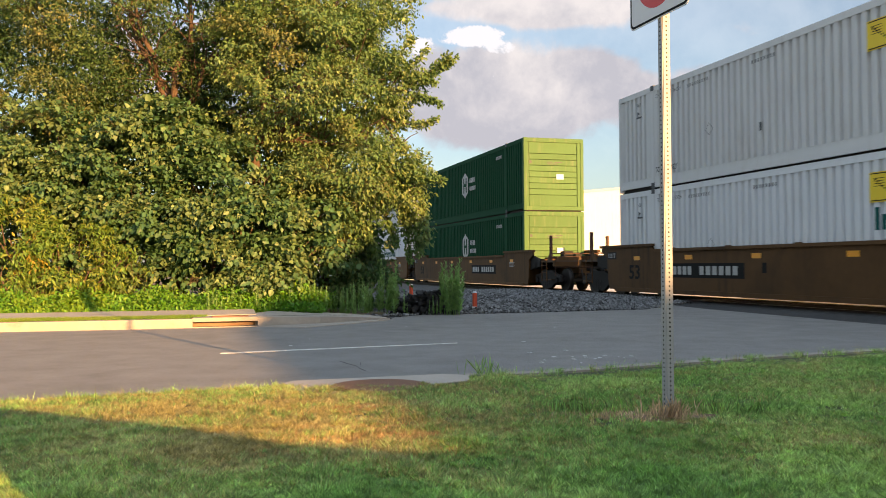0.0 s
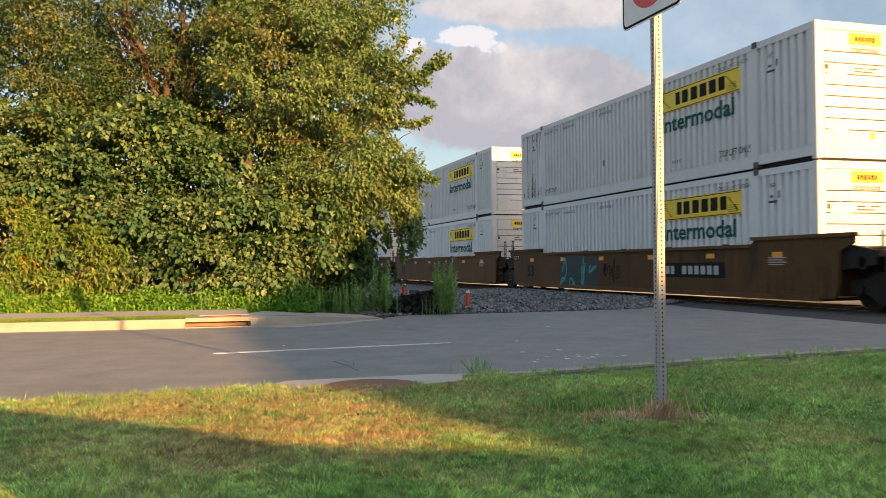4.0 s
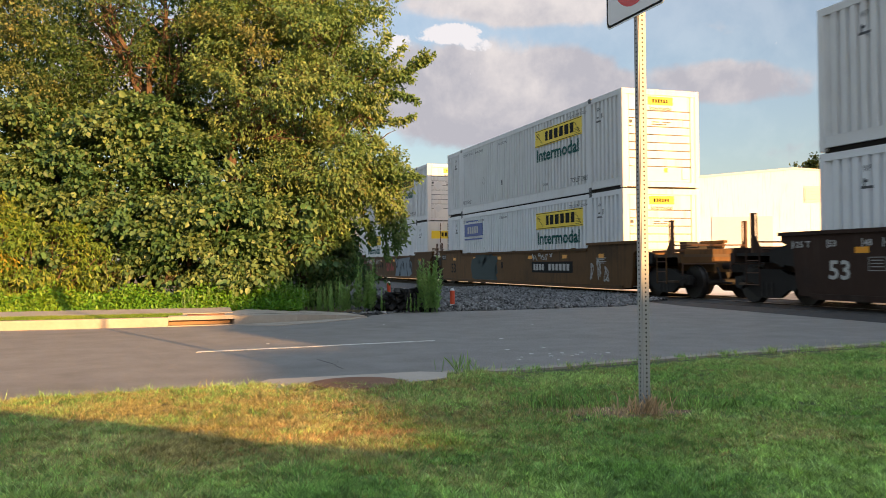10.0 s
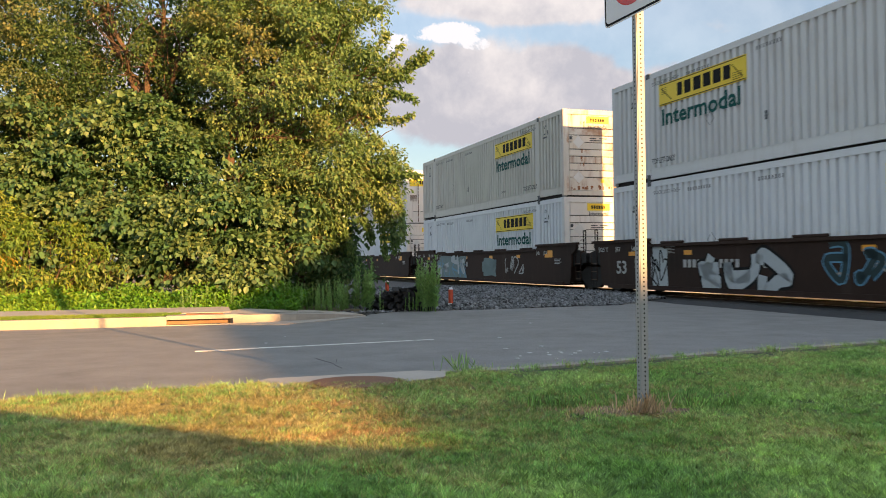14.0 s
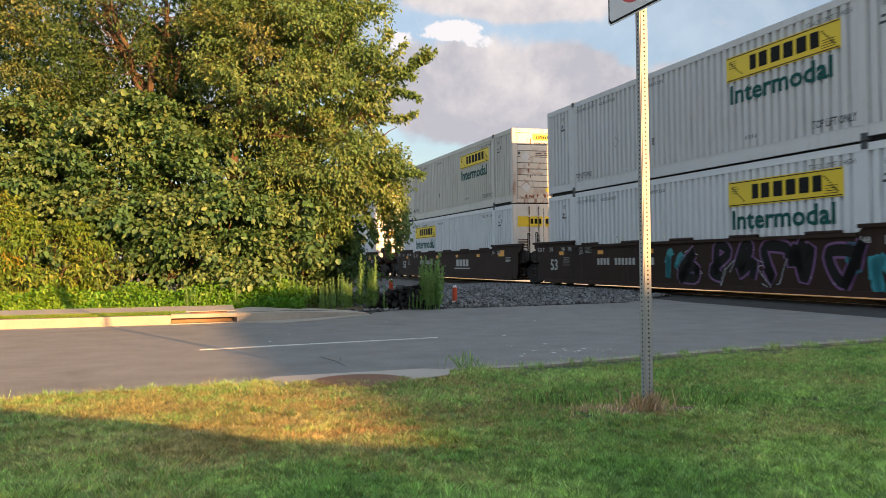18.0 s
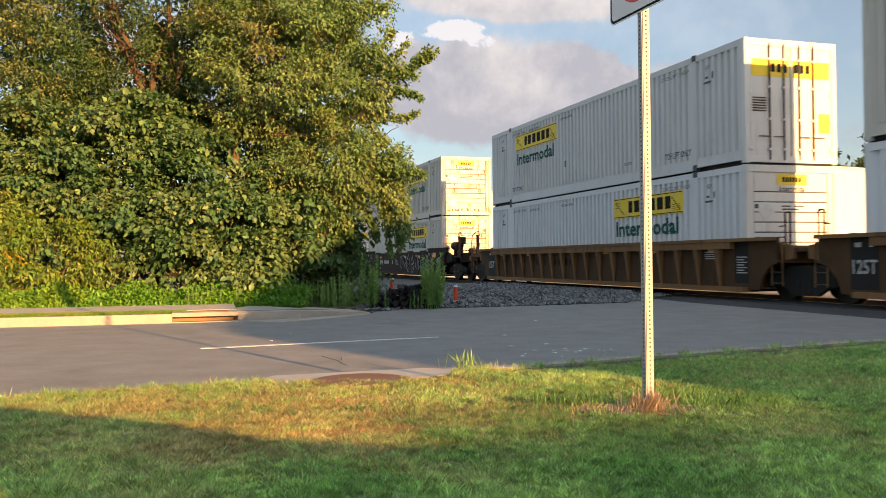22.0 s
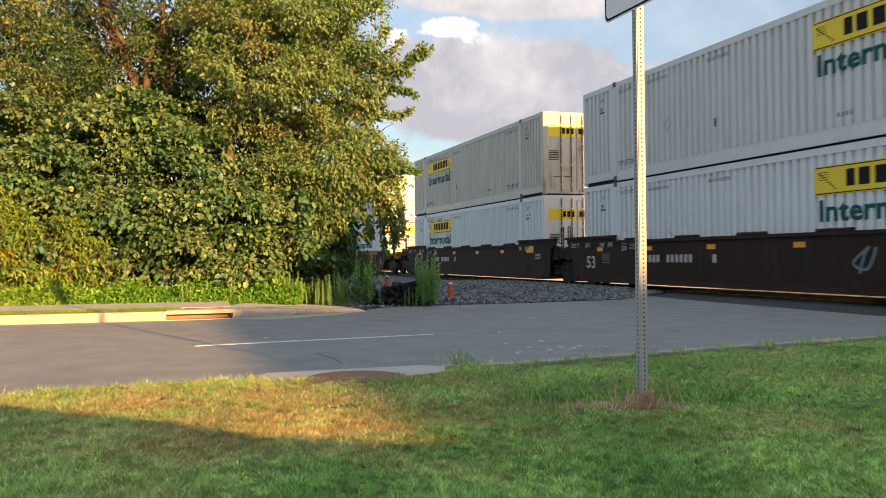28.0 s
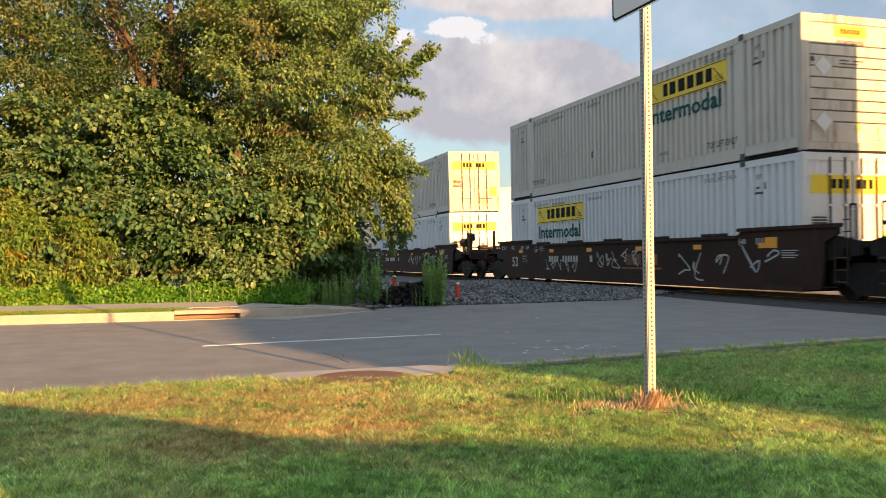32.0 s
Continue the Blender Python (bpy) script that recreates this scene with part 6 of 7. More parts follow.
tree("slender shaded tree behind the thicket", (-3.3, 22.0, 0), [(-3.2, 21.8, 1.6), (-2.9, 21.4, 2.8), (-3.6, 21.5, 3.0)],
     [(-3.0, 21.3, 2.2, 0.6, 0.7, 0.9, 0.7), (-4.0, 21.8, 2.6, 1.3, 1.0, 1.5, 1.2), (-5.5, 22.5, 3.0, 2.2, 1.0, 2.4, 1.6), (-8.5, 22.5, 3.5, 2.4, 1.0, 2.8, 1.6), (-4.5, 23.0, 6.0, 2.4, 0.9, 2.4, 2.0), (-8.5, 23.0, 7.5, 3.0, 0.9, 2.8, 2.2), (-11.8, 22.5, 4.0, 2.4, 0.9, 4.0, 1.8), (-14.0, 21.5, 3.0, 2.0, 0.9, 3.0, 1.5), (-11.2, 21.4, 2.4, 1.6, 0.7, 1.8, 1.3), (-13.6, 22.0, 7.0, 2.2, 0.9, 2.6, 1.3), (-10.2, 23.0, 5.6, 1.6, 0.7, 1.8, 1.0), (-6.5, 22.6, 5.2, 2.4, 0.8, 2.0, 2.0), (-10.2, 22.2, 2.0, 1.6, 0.7, 1.6, 1.3), (-7.2, 22.2, 1.9, 1.9, 0.7, 1.5, 1.3), (-12.6, 21.6, 1.6, 1.6, 0.7, 1.3, 1.0)], 5600, 9, 0.22, 0.17, M_LEAF, 0.09, 8)

OPEN[0] = -0.35


def shrub(label, foot, blobs, clumps, per, spread, length, mat, droop=0.7, ratio=0.8, seed=1, layered=False):
    s = tagged(empty("shrub", pose(*foot)), label, "shrub", "shrubs of the thicket")
    f = Vector(foot)
    rnd = random.Random(seed)
    for b in blobs:
        for _ in range(3):
            bm = bmesh.new()
            q = Vector((b[0] + rnd.uniform(-0.4, 0.4), b[1] + rnd.uniform(-0.3, 0.3), b[2] + 0.5 * b[5]))
            limb(bm, [p - f for p in bent(f + Vector((rnd.uniform(-0.3, 0.3), 0, 0)), q, 0.15, rnd.random(), 4)], 0.035, 0.01, 6)
            part("stem", bm, M_BARK, s)
    ob = new("leaves", foliage("leaves", [(b[0] - f.x, b[1] - f.y, b[2] - f.z, *b[3:]) for b in blobs], clumps, per, spread, length, mat, droop, ratio, 0.7, 0.05, layered))
    ob.parent = s
    for me in sprays([(b[0] - f.x, b[1] - f.y, b[2] - f.z, *b[3:]) for b in blobs], min(220, clumps), 0.45, 14, length, mat, 0.9, ratio):
        ob = new(me.name, me)
        ob.parent = s
        ob["kind"] = "stuff"
    return s


shrub("large shrub smothered in broad round vine leaves", (-5.3, 18.3, 0), [(-6.6, 18.1, 4.1, 0.9, 0.6, 0.45, 0.7), (-3.3, 18.1, 2.1, 0.75, 0.5, 0.35, 0.6), (-3.1, 17.9, 1.35, 0.5, 0.4, 0.35, 0.4), (-5.2, 17.5, 2.1, 0.7, 0.5, 0.25, 0.4), (-4.4, 17.4, 1.45, 0.8, 0.5, 0.2, 0.4), (-5.5, 18.2, 2.6, 1.1, 0.9, 0.9, 1.6), (-4.6, 17.8, 2.0, 0.9, 0.8, 0.8, 1.3), (-5.3, 17.6, 1.3, 1.0, 0.7, 0.8, 1.3), (-4.1, 17.6, 1.0, 0.6, 0.6, 0.8, 1.0), (-4.0, 18.4, 2.6, 0.8, 0.7, 0.6, 0.8), (-6.0, 18.4, 3.5, 1.1, 0.9, 0.6, 1.0)], 2900, 15, 0.15, 0.112, M_VINE, 0.6, 0.85, seed=2, layered=True)
shrub("dense green shrub with hanging broad leaves", (-7.6, 18.3, 0), [(-6.9, 17.9, 2.2, 0.9, 0.8, 0.9, 1.3), (-7.9, 18.2, 3.0, 1.1, 0.9, 0.9, 1.5), (-7.0, 18.4, 3.8, 1.2, 0.9, 0.6, 1.1), (-9.2, 18.4, 3.4, 1.3, 0.9, 1.2, 1.5), (-8.2, 17.9, 1.7, 1.0, 0.7, 0.8, 1.1), (-6.5, 17.7, 1.0, 0.8, 0.6, 0.7, 0.9), (-10.3, 18.2, 2.2, 1.1, 0.8, 1.6, 1.2)], 2900, 15, 0.15, 0.112, M_VINE, 0.6, 0.85, seed=3, layered=True)
shrub("yellow-green shrub with narrow leaflets", (-8.3, 16.9, 0), [(-8.0, 17.0, 1.0, 0.9, 0.6, 1.0, 1), (-9.3, 16.9, 1.3, 1.1, 0.7, 1.2, 1), (-7.2, 17.0, 0.8, 0.6, 0.5, 0.7, 0.6)], 1400, 10, 0.13, 0.11, M_SUMAC, 0.7, 0.34, seed=4)
shrub("shrub with a few yellowed leaf sprays", (-8.9, 16.7, 0), [(-8.75, 16.7, 1.45, 0.28, 0.2, 0.34, 1), (-9.0, 16.8, 0.9, 0.3, 0.2, 0.3, 0.7)], 26, 8, 0.12, 0.10, M_YELLOWLEAF, 0.7, 0.4, seed=9)
shrub("dark shrub in the shade under the trees", (-3.6, 19.6, 0), [(-3.6, 19.8, 1.0, 1.2, 0.7, 1.0, 1), (-3.0, 20.3, 0.8, 0.7, 0.6, 0.8, 1), (-2.7, 19.8, 1.3, 0.55, 0.5, 0.8, 0.8), (-2.2, 20.2, 0.5, 0.5, 0.4, 0.5, 0.5)], 1500, 9, 0.14, 0.10, M_VINE, seed=6)


def ground_cover():
    n = 22000
    x = -12 + 9.2 * RNG.random(n)
    e = np.array([edge_at(a, FAR_EDGE[:5]) for a in x]) + 2.08
    d = RNG.random(n) ** 1.3 * 1.5
    h = (0.10 + 0.42 * np.minimum(1, d / 0.7)) * (0.65 + 0.5 * np.sin(x * 2.3) ** 2 * RNG.random(n))
    pos = np.stack([x, e + d - 0.05, 0.10 + h * RNG.random(n) ** 0.5], axis=1)
    axis = RNG.normal(size=(n, 3)) * 0.7 + np.array([0.1, -0.6, 0.1])
    normal = RNG.normal(size=(n, 3)) * 0.4 + np.array([0.2, -0.4, 0.9])
    ln = 0.05 + 0.055 * RNG.random(n)
    ob = new("ground_cover", leaf_cloud("ground_cover", pos, axis, normal, ln, ln * 0.55, M_COVER))
    tagged(ob, "low bright green creepers along the pavement", "ground cover", kind="stuff")


ground_cover()


def weed(name, foot, height, lean, seed, bushy=1.0):
    """A tall weed: a stem with narrow leaves all the way up and a feathery head."""
    rng = np.random.default_rng(seed)
    t = empty(name, pose(*foot))
    bm = bmesh.new()
    top = Vector((lean[0], lean[1], height))
    limb(bm, [Vector((0, 0, -0.03)), top * 0.5 + Vector((lean[0] * -0.1, 0, 0)), top], 0.006, 0.002, 5)
    part("stem", bm, M_WEED, t)
    n = int(130 * bushy)
    h = 0.08 + 0.92 * rng.random(n)
    a = rng.random(n) * 6.283
    pos = np.stack([lean[0] * h, lean[1] * h, height * h], axis=1)
    axis = np.stack([np.cos(a), np.sin(a), 0.9 + 0.5 * rng.random(n)], axis=1)
    normal = np.stack([-np.cos(a) * 0.5, -np.sin(a) * 0.5, np.ones(n)], axis=1)
    ln = (0.055 + 0.07 * rng.random(n)) * (1.25 - 0.7 * h)
    ob = new("leaves", leaf_cloud("leaves", pos, axis, normal, ln, ln * 0.24, M_WEED))
    ob.parent = t
    return t


def weeds():
    made = []
    for k in range(6):
        w = weed("tall_weed", (0, 0, 0), 0.62 + 0.06 * k, (RNG.normal() * 0.04, RNG.normal() * 0.04), 100 + k)
        tagged(w, "tall slender green weed with a feathery tip", "weed", "weeds beside the pavement end")
        made.append(w)
    rnd = random.Random(5)
    spots = [(rnd.uniform(-3.9, -2.0), rnd.uniform(16.7, 17.7), rnd.uniform(0.45, 0.85)) for _ in range(95)]
    spots += [(rnd.uniform(-1.95, -1.45), rnd.uniform(17.2, 18.0), rnd.uniform(0.9, 1.25)) for _ in range(14)]
    spots += [(rnd.gauss(-0.36, 0.11), rnd.uniform(17.2, 17.8), rnd.uniform(0.85, 1.35)) for _ in range(24)]
    spots += [(rnd.uniform(-1.35, -0.55), rnd.uniform(17.2, 17.35), rnd.uniform(0.3, 0.55)) for _ in range(6)]
    spots += [(rnd.uniform(-5.2, -3.9), rnd.uniform(16.0, 16.6), rnd.uniform(0.5, 0.8)) for _ in range(16)]
    for i, (x, y, s) in enumerate(spots):
        m = Matrix.LocRotScale((x, y, 0.0), Euler((rnd.uniform(-0.06, 0.06), rnd.uniform(-0.06, 0.06), rnd.uniform(0, 6.28))), (s, s, s))
        if i < len(made):
            made[i].matrix_basis = m
        else:
            src = made[i % len(made)]
            c = copy_thing(src, Matrix())
            c.matrix_basis = m


weeds()


def grass():
    """Mown blades over the lawn: green ones, straw in drifts and towards the sun patch, and scorched patches."""
    rng = np.random.default_rng(21)
    green, dry, brown = [], [], []
    for n, y0, y1, x0, x1 in ((105000, 2.3, 4.6, -2.6, 2.7), (98000, 4.6, 9.3, -3.6, 5.0)):
        x = x0 + (x1 - x0) * rng.random(n)
        y = y0 + (y1 - y0) * rng.random(n)
        e = np.interp(x, [p[0] for p in NEAR_EDGE], [p[1] for p in NEAR_EDGE]) - 0.12 - 0.05 * np.clip((x - 0.3) / 0.4, 0, 1)
        ok = (y < e) & (np.abs(x) < 0.56 * y + 0.2)
        ok &= ~((x > -1.24) & (x < 0.0) & (y > 6.34 + 0.10 * np.clip(x + 1, 0, 1) - 0.10 * np.abs(np.sin(x * 9))))
        ok &= ~((((x - 1.0) / 0.40) ** 2 + ((y - 4.90) / 0.14) ** 2 < 1) & (rng.random(n) < 0.75))
        # thin spots where the thatch shows
        knot = np.sin(x * 71 + 2.2 * np.sin(y * 43)) * np.sin(y * 79 + 2.4 * np.sin(x * 37)) + 0.5 * np.sin(x * 23 + 2 * np.sin(y * 19)) * np.sin(y * 27 + x * 11)
        ok &= (knot > -0.12) | (rng.random(n) < 0.30)
        thin = np.sin(x * 5.1 + 2.0 * np.sin(y * 3.7)) * np.sin(y * 6.3 + 1.5 * np.sin(x * 4.1))
        ok &= (thin > -0.72) | (rng.random(n) < 0.55)
        x, y, e = x[ok], y[ok], e[ok]
        d = e - y
        z = 0.09 + 0.05 * (1 - np.exp(-d / 0.9)) + 0.02 * np.sin(x * 1.3) * np.minimum(1, d / 2) * np.cos(y * 0.9)
        z -= 0.045 * np.exp(-d / 0.3) * np.clip((x - 0.3) / 0.4, 0, 1)
        p = np.stack([x, y, z - 0.003], axis=1)
        drift = 0.65 + 0.24 * np.sin(x * 2.3 + 1.7 * np.sin(y * 1.9)) * np.sin(y * 2.7 + np.sin(x * 3.1)) + 0.20 * np.sin(x * 7.0 + 2 * np.sin(y * 4.0)) * np.sin(y * 8.0 + x)
        # straw share also follows sun patch and foreground shade, painting both into the blades
        drift += 0.22 * np.exp(-(((x + 0.9) / 1.3) ** 2 + ((y - 4.6) / 1.2) ** 2)) + 0.4 * np.exp(-(((x - 1.75) / 0.25) ** 2 + ((y - 4.15) / 0.12) ** 2))
        drift -= 0.47 * np.clip((x + 0.4) / 1.3, 0, 1) + 0.28 * np.exp(-(((x + 2.1) / 0.7) ** 2 + ((y - 4.0) / 0.5) ** 2))
        drift -= 0.38 * np.clip((3.75 - y) / 0.6, 0, 1)
        scorch = np.exp(-(((x + 0.45) / 0.42) ** 2 + ((y - 4.25) / 0.28) ** 2)) + 0.6 * np.exp(-(((x + 0.62) / 0.3) ** 2 + ((y - 5.2) / 0.35) ** 2))
        scorch += 0.5 * np.exp(-(((x + 0.05) / 0.14) ** 2 + ((y - 4.25) / 0.2) ** 2)) + 0.35 * np.exp(-(((x - 1.0) / 0.5) ** 2 + ((y - 4.82) / 0.16) ** 2))
        scorch += 0.18 * np.exp(-(((x + 0.9) / 0.4) ** 2 + ((y - 3.75) / 0.18) ** 2))
        u = rng.random(len(x))
        burnt = rng.random(len(x)) < 0.5 * scorch
        straw = (u < drift) & ~burnt
        green.append(p[~straw & ~burnt])
        dry.append(p[straw])
        brown.append(p[burnt])
    # the lawn goes on at both sides and behind, a little coarser
    n = 16000
    x, y = -8 + 16 * rng.random(n), -5 + 13 * rng.random(n)
    e = np.interp(x, [p[0] for p in NEAR_EDGE], [p[1] for p in NEAR_EDGE]) - 0.14
    ok = (y < e) & ((np.abs(x) > 0.56 * y + 0.2) | (y < 2.3))
    d = np.maximum(e - y, 0)
    z = 0.09 + 0.05 * (1 - np.exp(-d / 0.9)) + 0.02 * np.sin(x * 1.3) * np.minimum(1, d / 2) * np.cos(y * 0.9)
    wide = np.stack([x, y, z - 0.003], axis=1)[ok]
    tagged(new("grass", blades("grass", wide, 0.045, 0.014, M_GRASS, rng, 5, 0.8)), "short green grass on the rest of the lawn", "grass", kind="stuff")
    tagged(new("grass", blades("grass", np.concatenate(green), 0.028, 0.0070, M_GRASS, rng, 11, 0.75, 0.7)), "short mown green grass blades of the lawn", "grass", kind="stuff")
    tagged(new("dry_grass", blades("dry_grass", np.concatenate(dry), 0.027, 0.0068, M_DRYGRASS, rng, 10, 0.85, 0.6)), "straw-coloured dry blades among the lawn grass", "grass", kind="stuff")
    tagged(new("dry_grass", blades("dry_grass", np.concatenate(brown), 0.026, 0.0064, M_BROWNGRASS, rng, 10, 0.9)), "scorched orange-brown blades in the dry patches", "grass", kind="stuff")


grass()

# ---- sign on its perforated post ----


def rounded_plate(half, tall, r, y0, y1, z0=0.0):
    """A flat plate with rounded corners, standing in the x-z plane."""
    bm = bmesh.new()
    pts = []
    for cx, cz, a0 in ((half - r, z0 + r, -90), (half - r, z0 + tall - r, 0), (-half + r, z0 + tall - r, 90), (-half + r, z0 + r, 180)):
        for i in range(6):
            a = radians(a0 + i * 18)
            pts.append((cx + r * math.cos(a), cz + r * math.sin(a)))
    prism(bm, pts, y0, y1)
    return bm


def sign_post():
    s = tagged(empty("street_sign", pose(1.122, 4.86, 0.13)), "white and red road sign on a perforated galvanised square post", "street sign")
    w = 0.0254
    turn = pose(0, 0, 0, 0, 0, 19.7)
    bm = boxes((-w, w, -w, w, -0.1, 2.80))
    bmesh.ops.bevel(bm, geom=[e for e in bm.edges if abs(e.verts[0].co.z - e.verts[1].co.z) > 1], offset=0.005, segments=2, affect="EDGES")
    at(part("post", bm, M_GALV, s), turn)
    bm = bmesh.new()
    for i in range(106):
        z = 0.06 + i * 0.0254
        rod(bm, (0, -w - 0.0006, z), (0, -w + 0.001, z), 0.0056, 8)
        rod(bm, (-w - 0.0006, 0, z), (-w + 0.001, 0, z), 0.0056, 8)
    hole = part("perforation", bm, M_HOLE, s)
    at(hole, turn)
    hole["kind"] = "stuff"
    # the plate is bolted to the post's left face; its own axes: x along its width, z up
    plate = at(part("sign_plate", rounded_plate(0.305, 0.61, 0.04, -0.0015, 0.0015), M_SIGNWHITE, s), pose(-0.032, -0.012, 2.265, 0, 0, -70.3))
    part("border", rounded_plate(0.297, 0.594, 0.036, -0.0024, -0.0016, 0.008), M_BLACK, plate)
    part("face", rounded_plate(0.284, 0.568, 0.03, -0.0032, -0.0025, 0.021), M_SIGNWHITE, plate)
    bm = bmesh.new()
    rod(bm, (0, -0.0033, 0.305), (0, -0.0040, 0.305), 0.235, 40)
    part("red_disc", bm, M_SIGNRED, plate)
    bm = bmesh.new()
    rod(bm, (0, -0.0041, 0.305), (0, -0.0046, 0.305), 0.175, 40)
    part("white_disc", bm, M_SIGNWHITE, plate)
    part("slash", at_m(boxes((-0.18, 0.18, -0.0055, -0.0047, -0.024, 0.024)), pose(0, 0, 0.305, 0, 40, 0)), M_SIGNRED, plate)
    return s


sign_post()

# ---- markers, timber, buildings ----
for x, y, h in ((0.14, 19.62, 0.42), (-1.62, 24.0, 0.50)):
    p = tagged(empty("marker_post", pose(x, y, 0)), "short red marker post with a white cap", "marker post", "marker posts by the track")
    bm = bmesh.new()
    rod(bm, (0, 0, -0.1), (0, 0, h - 0.05), 0.055, 14)
    part("post", bm, M_REDPOST, p)
    bm = bmesh.new()
    rod(bm, (0, 0, h - 0.05), (0, 0, h), 0.055, 14, 0.03)
    part("cap", bm, M_SIGNWHITE, p)
    bm = bmesh.new()
    rod(bm, (0, 0, 0.0), (0, 0, 0.06), 0.057, 14)
    part("foot_band", bm, M_SIGNWHITE, p)

# unseen wall added behind the camera; its top edge is shaped to shade the foreground
bm = bmesh.new()
prism(bm, [(0, -0.2), (6.5, -0.2), (6.5, 1.476), (3.87, 1.281), (3.0, 1.205), (2.19, 1.144), (1.5, 1.173), (0, 1.168)], -0.3, 0)
tagged(at(part("wall_south", bm, M_CONCRETE), pose(0.80, 0.27, 0, 0, 0, -28.5)), "unseen low wall added behind the viewer to shade the foreground", "wall", kind="structure")

# a heap of tarred timber beside the weeds
def timber_heap():
    h = tagged(empty("timber_heap", pose(-0.88, 17.62, 0)), "heap of black tarred timber offcuts beside the weeds", "timber heap")
    rnd = random.Random(12)
    src = part("timber", soft_box(-0.06, 0.06, -0.25, 0.25, -0.035, 0.035, 0.006), M_TIMBER, h)
    k = 0
    for row, cnt in enumerate((13, 12, 11, 10, 8, 6, 4)):
        for i in range(cnt):
            m = Matrix.LocRotScale(((i - cnt / 2 + 0.5) * 0.105 + rnd.uniform(-0.04, 0.04), rnd.uniform(-0.12, 0.12), 0.04 + row * 0.066), Euler((rnd.uniform(-0.3, 0.3), rnd.uniform(-1.4, 1.4), rnd.uniform(-0.6, 0.6))), (rnd.uniform(0.5, 1.0), rnd.uniform(0.6, 1.2), rnd.uniform(0.6, 1.0)))
            if k == 0:
                src.matrix_basis = m
            else:
                share("timber", src, m, h)
            k += 1


timber_heap()

# bare earth and dead stalks round the sign post, litter on the road
bm = bmesh.new()
ring = [bm.verts.new((0.98 + 0.42 * math.cos(a) * (1 + 0.2 * math.sin(3 * a)), 4.90 + 0.16 * math.sin(a) * (1 + 0.2 * math.cos(4 * a)), 0.136)) for a in [i * 0.35 for i in range(18)]]
bm.faces.new(ring)
tagged(part("bare_patch", bm, M_DIRT), "bare brown earth round the sign post", "earth", kind="structure")


def tuft(name, label, x, y, z, rx, ry, n, h, mat, seed):
    rng = np.random.default_rng(seed)
    pos = np.stack([x + rng.normal(size=n) * rx, y + rng.normal(size=n) * ry, np.full(n, z)], axis=1)
    axis = np.stack([rng.normal(size=n) * 0.4, rng.normal(size=n) * 0.4, np.ones(n)], axis=1)
    nor = rng.normal(size=(n, 3)) + np.array([0, -0.7, 0.2])
    ln = h * (0.4 + 0.8 * rng.random(n))
    ob = new(name, leaf_cloud(name, pos, axis, nor, ln, np.full(n, 0.0045), mat))
    return tagged(ob, label, "grass", kind="stuff")


tuft("dead_grass", "dead brown stalks round the sign post", 1.13, 4.83, 0.135, 0.06, 0.04, 170, 0.12, M_STRAW, 1)
tuft("dead_grass", "dead brown grass on the bare patch", 0.95, 4.90, 0.135, 0.20, 0.07, 260, 0.04, M_STRAW, 2)
tuft("tall_grass", "tuft of tall green grass at the kerb", 0.12, 6.95, 0.10, 0.08, 0.04, 34, 0.17, M_WEED, 3)
tuft("tall_grass", "tuft of tall grass at the kerb", 1.45, 4.98, 0.135, 0.18, 0.06, 120, 0.09, M_GRASS, 4)
tuft("tall_grass", "tuft of tall grass at the kerb", 0.70, 5.02, 0.135, 0.16, 0.05, 120, 0.09, M_GRASS, 5)
LEAF_AT = (-1.27, 3.41, 0.168)
leaf = new("fallen_leaf", leaf_cloud("fallen_leaf", np.array([LEAF_AT, LEAF_AT]) + np.array([(0, 0, 0), (0.03, 0.02, 0.004)]), np.array([(1.0, 0.3, 0.1), (0.4, 1.0, 0.2)]), np.array([(0.1, -0.5, 1.0), (-0.2, -0.4, 1.0)]), np.array([0.048, 0.04]), np.array([0.04, 0.03]), M_DEADLEAF))
tagged(leaf, "curled red-brown fallen leaf lying in the grass", "leaf")


def kerb_stalks():
    rng = np.random.default_rng(31)
    n = 600
    x = -3.3 + 7.8 * rng.random(n)
    x += 0.16 * np.sin(x * 9.0)
    y = np.interp(x, [p[0] for p in NEAR_EDGE], [p[1] for p in NEAR_EDGE]) - 0.15 - 0.2 * rng.random(n)
    keep = (x < -1.62) | (x > 0.02)
    base = np.stack([x, y, np.full(n, 0.10)], axis=1)[keep]
    tagged(new("seed_stalks", blades("seed_stalks", base, 0.08, 0.0024, M_DRYGRASS, rng, 1, 0.32)), "thin seeding grass stalks along the kerb", "grass", kind="stuff")


kerb_stalks()


def kerb_fringe():
    rng = np.random.default_rng(33)
    n = 5200
    x = -3.3 + 9.5 * rng.random(n)
    x += 0.10 * np.sin(x * 13.0) + 0.05 * np.sin(x * 41.0)
    y = np.interp(x, [p[0] for p in NEAR_EDGE], [p[1] for p in NEAR_EDGE]) - 0.08 - 0.16 * rng.random(n) ** 1.5
    keep = (x < -1.42) | (x > 0.02)
    base = np.stack([x, y, np.full(n, 0.085)], axis=1)[keep]
    tagged(new("grass", blades("grass", base, 0.055, 0.0055, M_GRASS, rng, 1, 0.45, 0.5)), "longer unmown grass leaning over the kerb", "grass", kind="stuff")


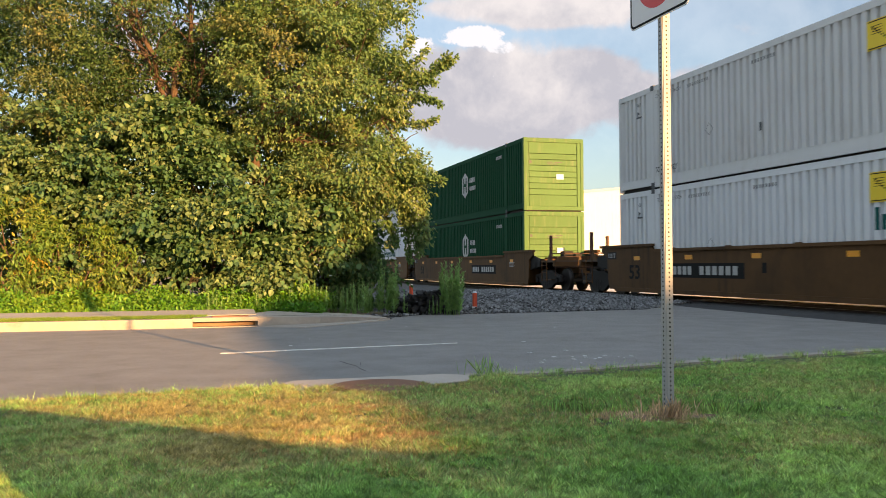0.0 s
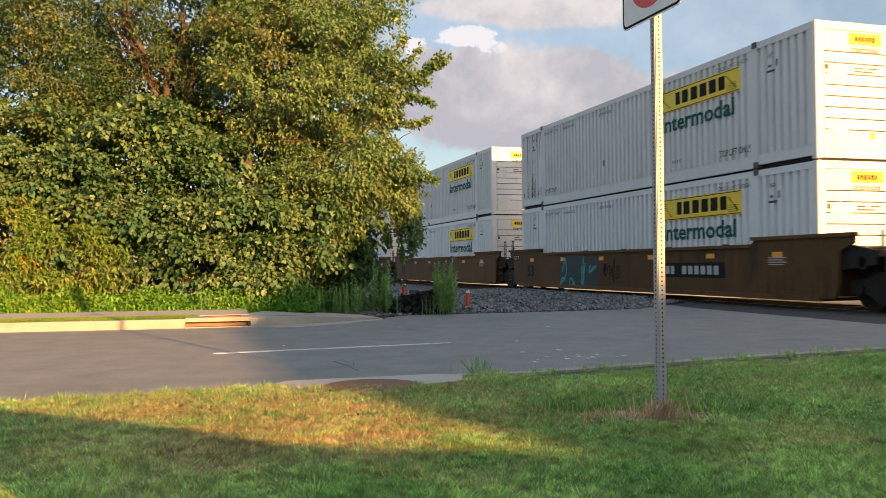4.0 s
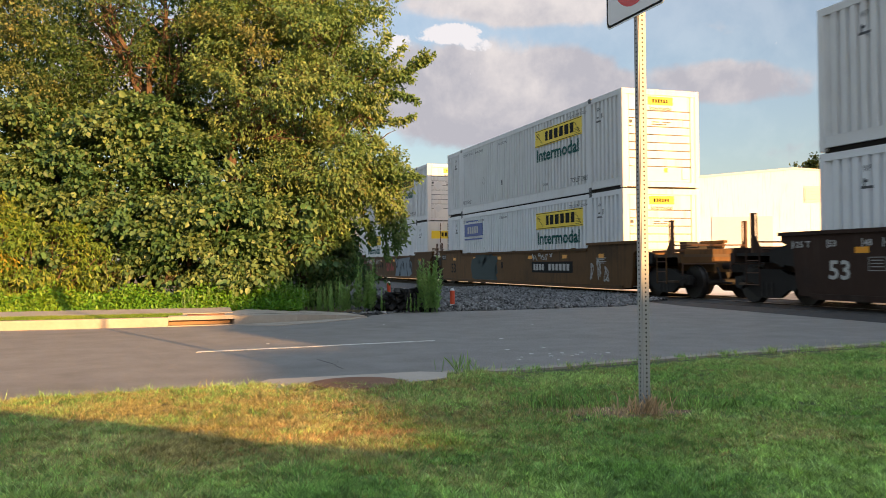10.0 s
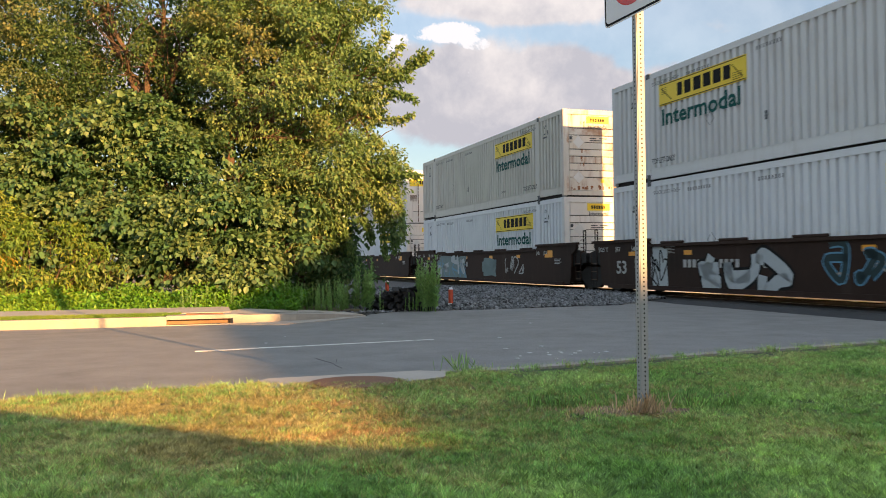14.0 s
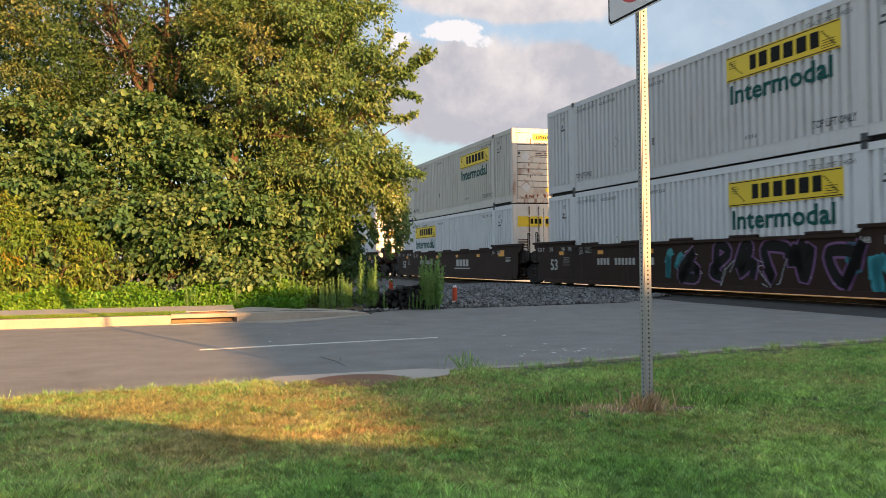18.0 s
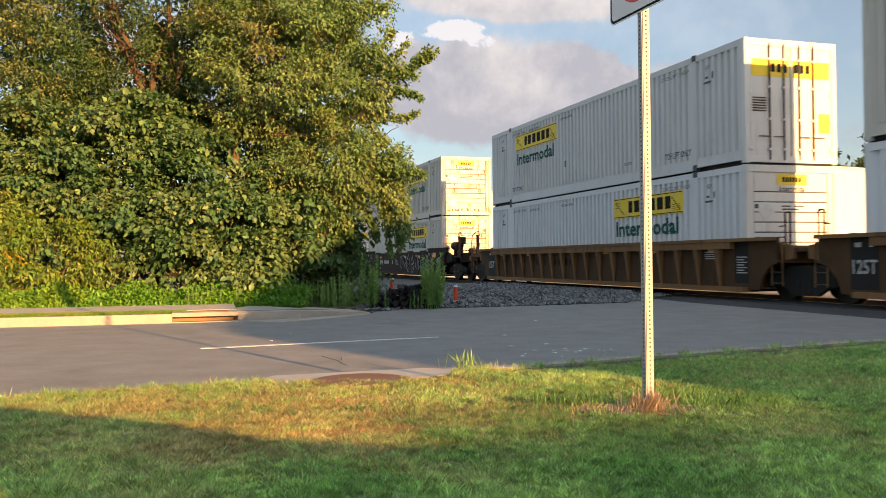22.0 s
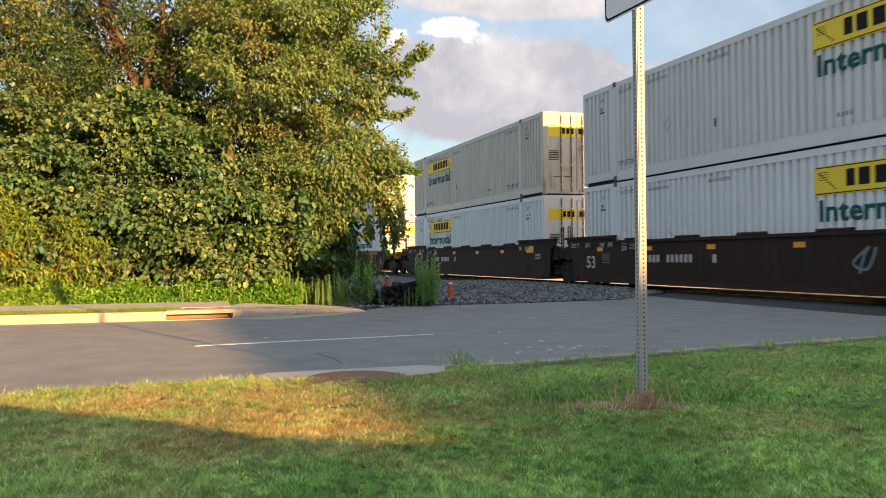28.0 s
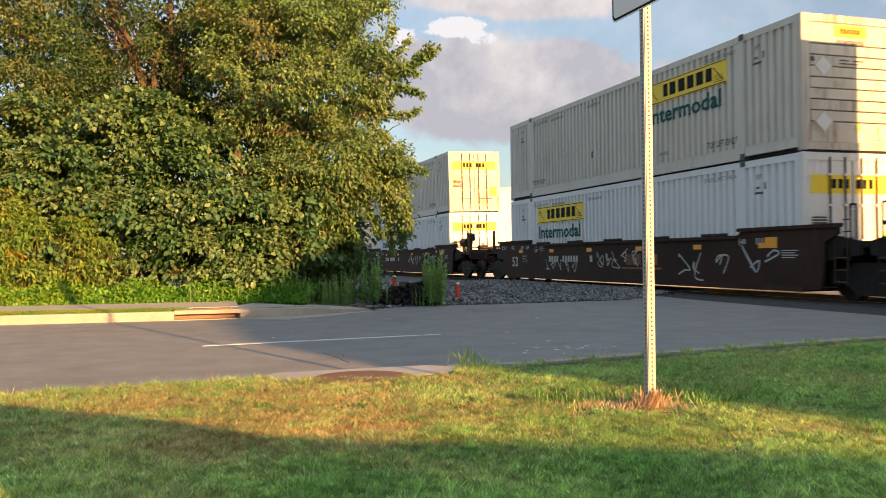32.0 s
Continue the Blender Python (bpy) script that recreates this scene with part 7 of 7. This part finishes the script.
kerb_fringe()
rnd = random.Random(9)
for k in range(22):
    if k < 14:
        x, y = rnd.gauss(1.25, 0.35), rnd.gauss(9.2, 0.45)
    else:
        x, y = rnd.uniform(-2.5, 3.0), rnd.uniform(8.9, 14.0)
    a, r = rnd.uniform(0, 6.28), rnd.uniform(0.010, 0.034)
    bm = bmesh.new()
    slab(bm, [(x + r * math.cos(a + q) * (1 if q % 2 else 0.5), y + r * math.sin(a + q) * 1.2) for q in (0, 1.2, 2.3, 3.4, 4.9)], 0.001, 0.006)
    tagged(part("litter_scrap", bm, M_LITTER), "small pale scrap lying on the asphalt", "litter", "scraps on the road")
for pts in ([(-1.36, 8.97), (-1.22, 8.70), (-1.12, 8.52), (-1.08, 8.36), (-0.99, 8.14)], [(-1.13, 8.85), (-1.10, 8.62)]):
    bm = bmesh.new()
    for p, q in zip(pts, pts[1:]):
        slab(bm, [(p[0] - 0.003, p[1]), (q[0] - 0.003, q[1]), (q[0] + 0.003, q[1]), (p[0] + 0.003, p[1])], 0.0, 0.003)
    tagged(part("road_crack", bm, M_TAR), "dark crack wandering across the asphalt", "crack", kind="structure")

# white steel hall beyond the line
def hall():
    h = tagged(empty("steel_hall", pose(23.8, 58.0, 0, 0, 0, -8)), "large white metal-sided hall with a low gable", "building")
    bm = bmesh.new()
    prism(bm, [(-26, -0.2), (22, -0.2), (22, 5.0), (0, 7.15), (-26, 5.4)], 0, 30)
    part("wall", bm, M_SHED, h)
    bm = bmesh.new()
    prism(bm, [(-26.4, 5.35), (0, 7.15), (22.4, 4.95), (22.4, 5.10), (0, 7.3), (-26.4, 5.50)], -0.06, 30.4)
    part("roof", bm, M_SHEDROOF, h)
    rib = part("siding_rib", boxes((-0.02, 0.02, -0.012, 0.0, 0, 5.3)), M_SHED, h)
    rib.matrix_basis = pose(-24.0, 0, 0)
    for k in range(1, 46):
        share("siding_rib", rib, pose(-24.0 + k, 0, 0), h)
    vent = part("louvre_frame", boxes((0.6, 1.75, -0.06, 0.0, 4.9, 6.0)), M_SHEDROOF, h)
    for k in range(9):
        part("louvre_slat", boxes((0.68, 1.67, -0.10, -0.062, 4.98 + k * 0.11, 5.03 + k * 0.11)), M_SHEDROOF, vent)
    part("door", boxes((-5.5, -1.5, -0.07, 0.0, 0, 4.0)), M_SHEDROOF, h)
    return h


hall()


def far_tree(x, y, h, seed):
    return tree("dark distant tree behind the hall", (x, y, 0), [(x, y, h * 0.4), (x - 1, y, h * 0.8), (x + 1.2, y, h * 0.75)],
                [(x, y, h * 0.68, h * 0.3, h * 0.25, h * 0.3, 2), (x + h * 0.2, y, h * 0.55, h * 0.22, h * 0.2, h * 0.2, 1), (x - h * 0.2, y, h * 0.55, h * 0.22, h * 0.2, h * 0.2, 1)], 1300, 10, 0.34, 0.42, M_FARLEAF, 0.25, seed)


for k, (x, y, h) in enumerate(((46, 104, 14.2), (52, 100, 16.4), (60, 104, 15.2), (38, 112, 11))):
    far_tree(x, y, h, 40 + k)


def motions():
    for thing, i, z in TRAIN:
        rows = [(t, rail_pose(run(t) - OFFSET[i] - END, z, LEAN.get(i, 0.0) if z else 0.0)) for t in (0.0, 4.0, 8.0, 12.0, 16.0, 20.0, 24.0, 28.0, 32.0)]
        walk(thing, rows)


motions()
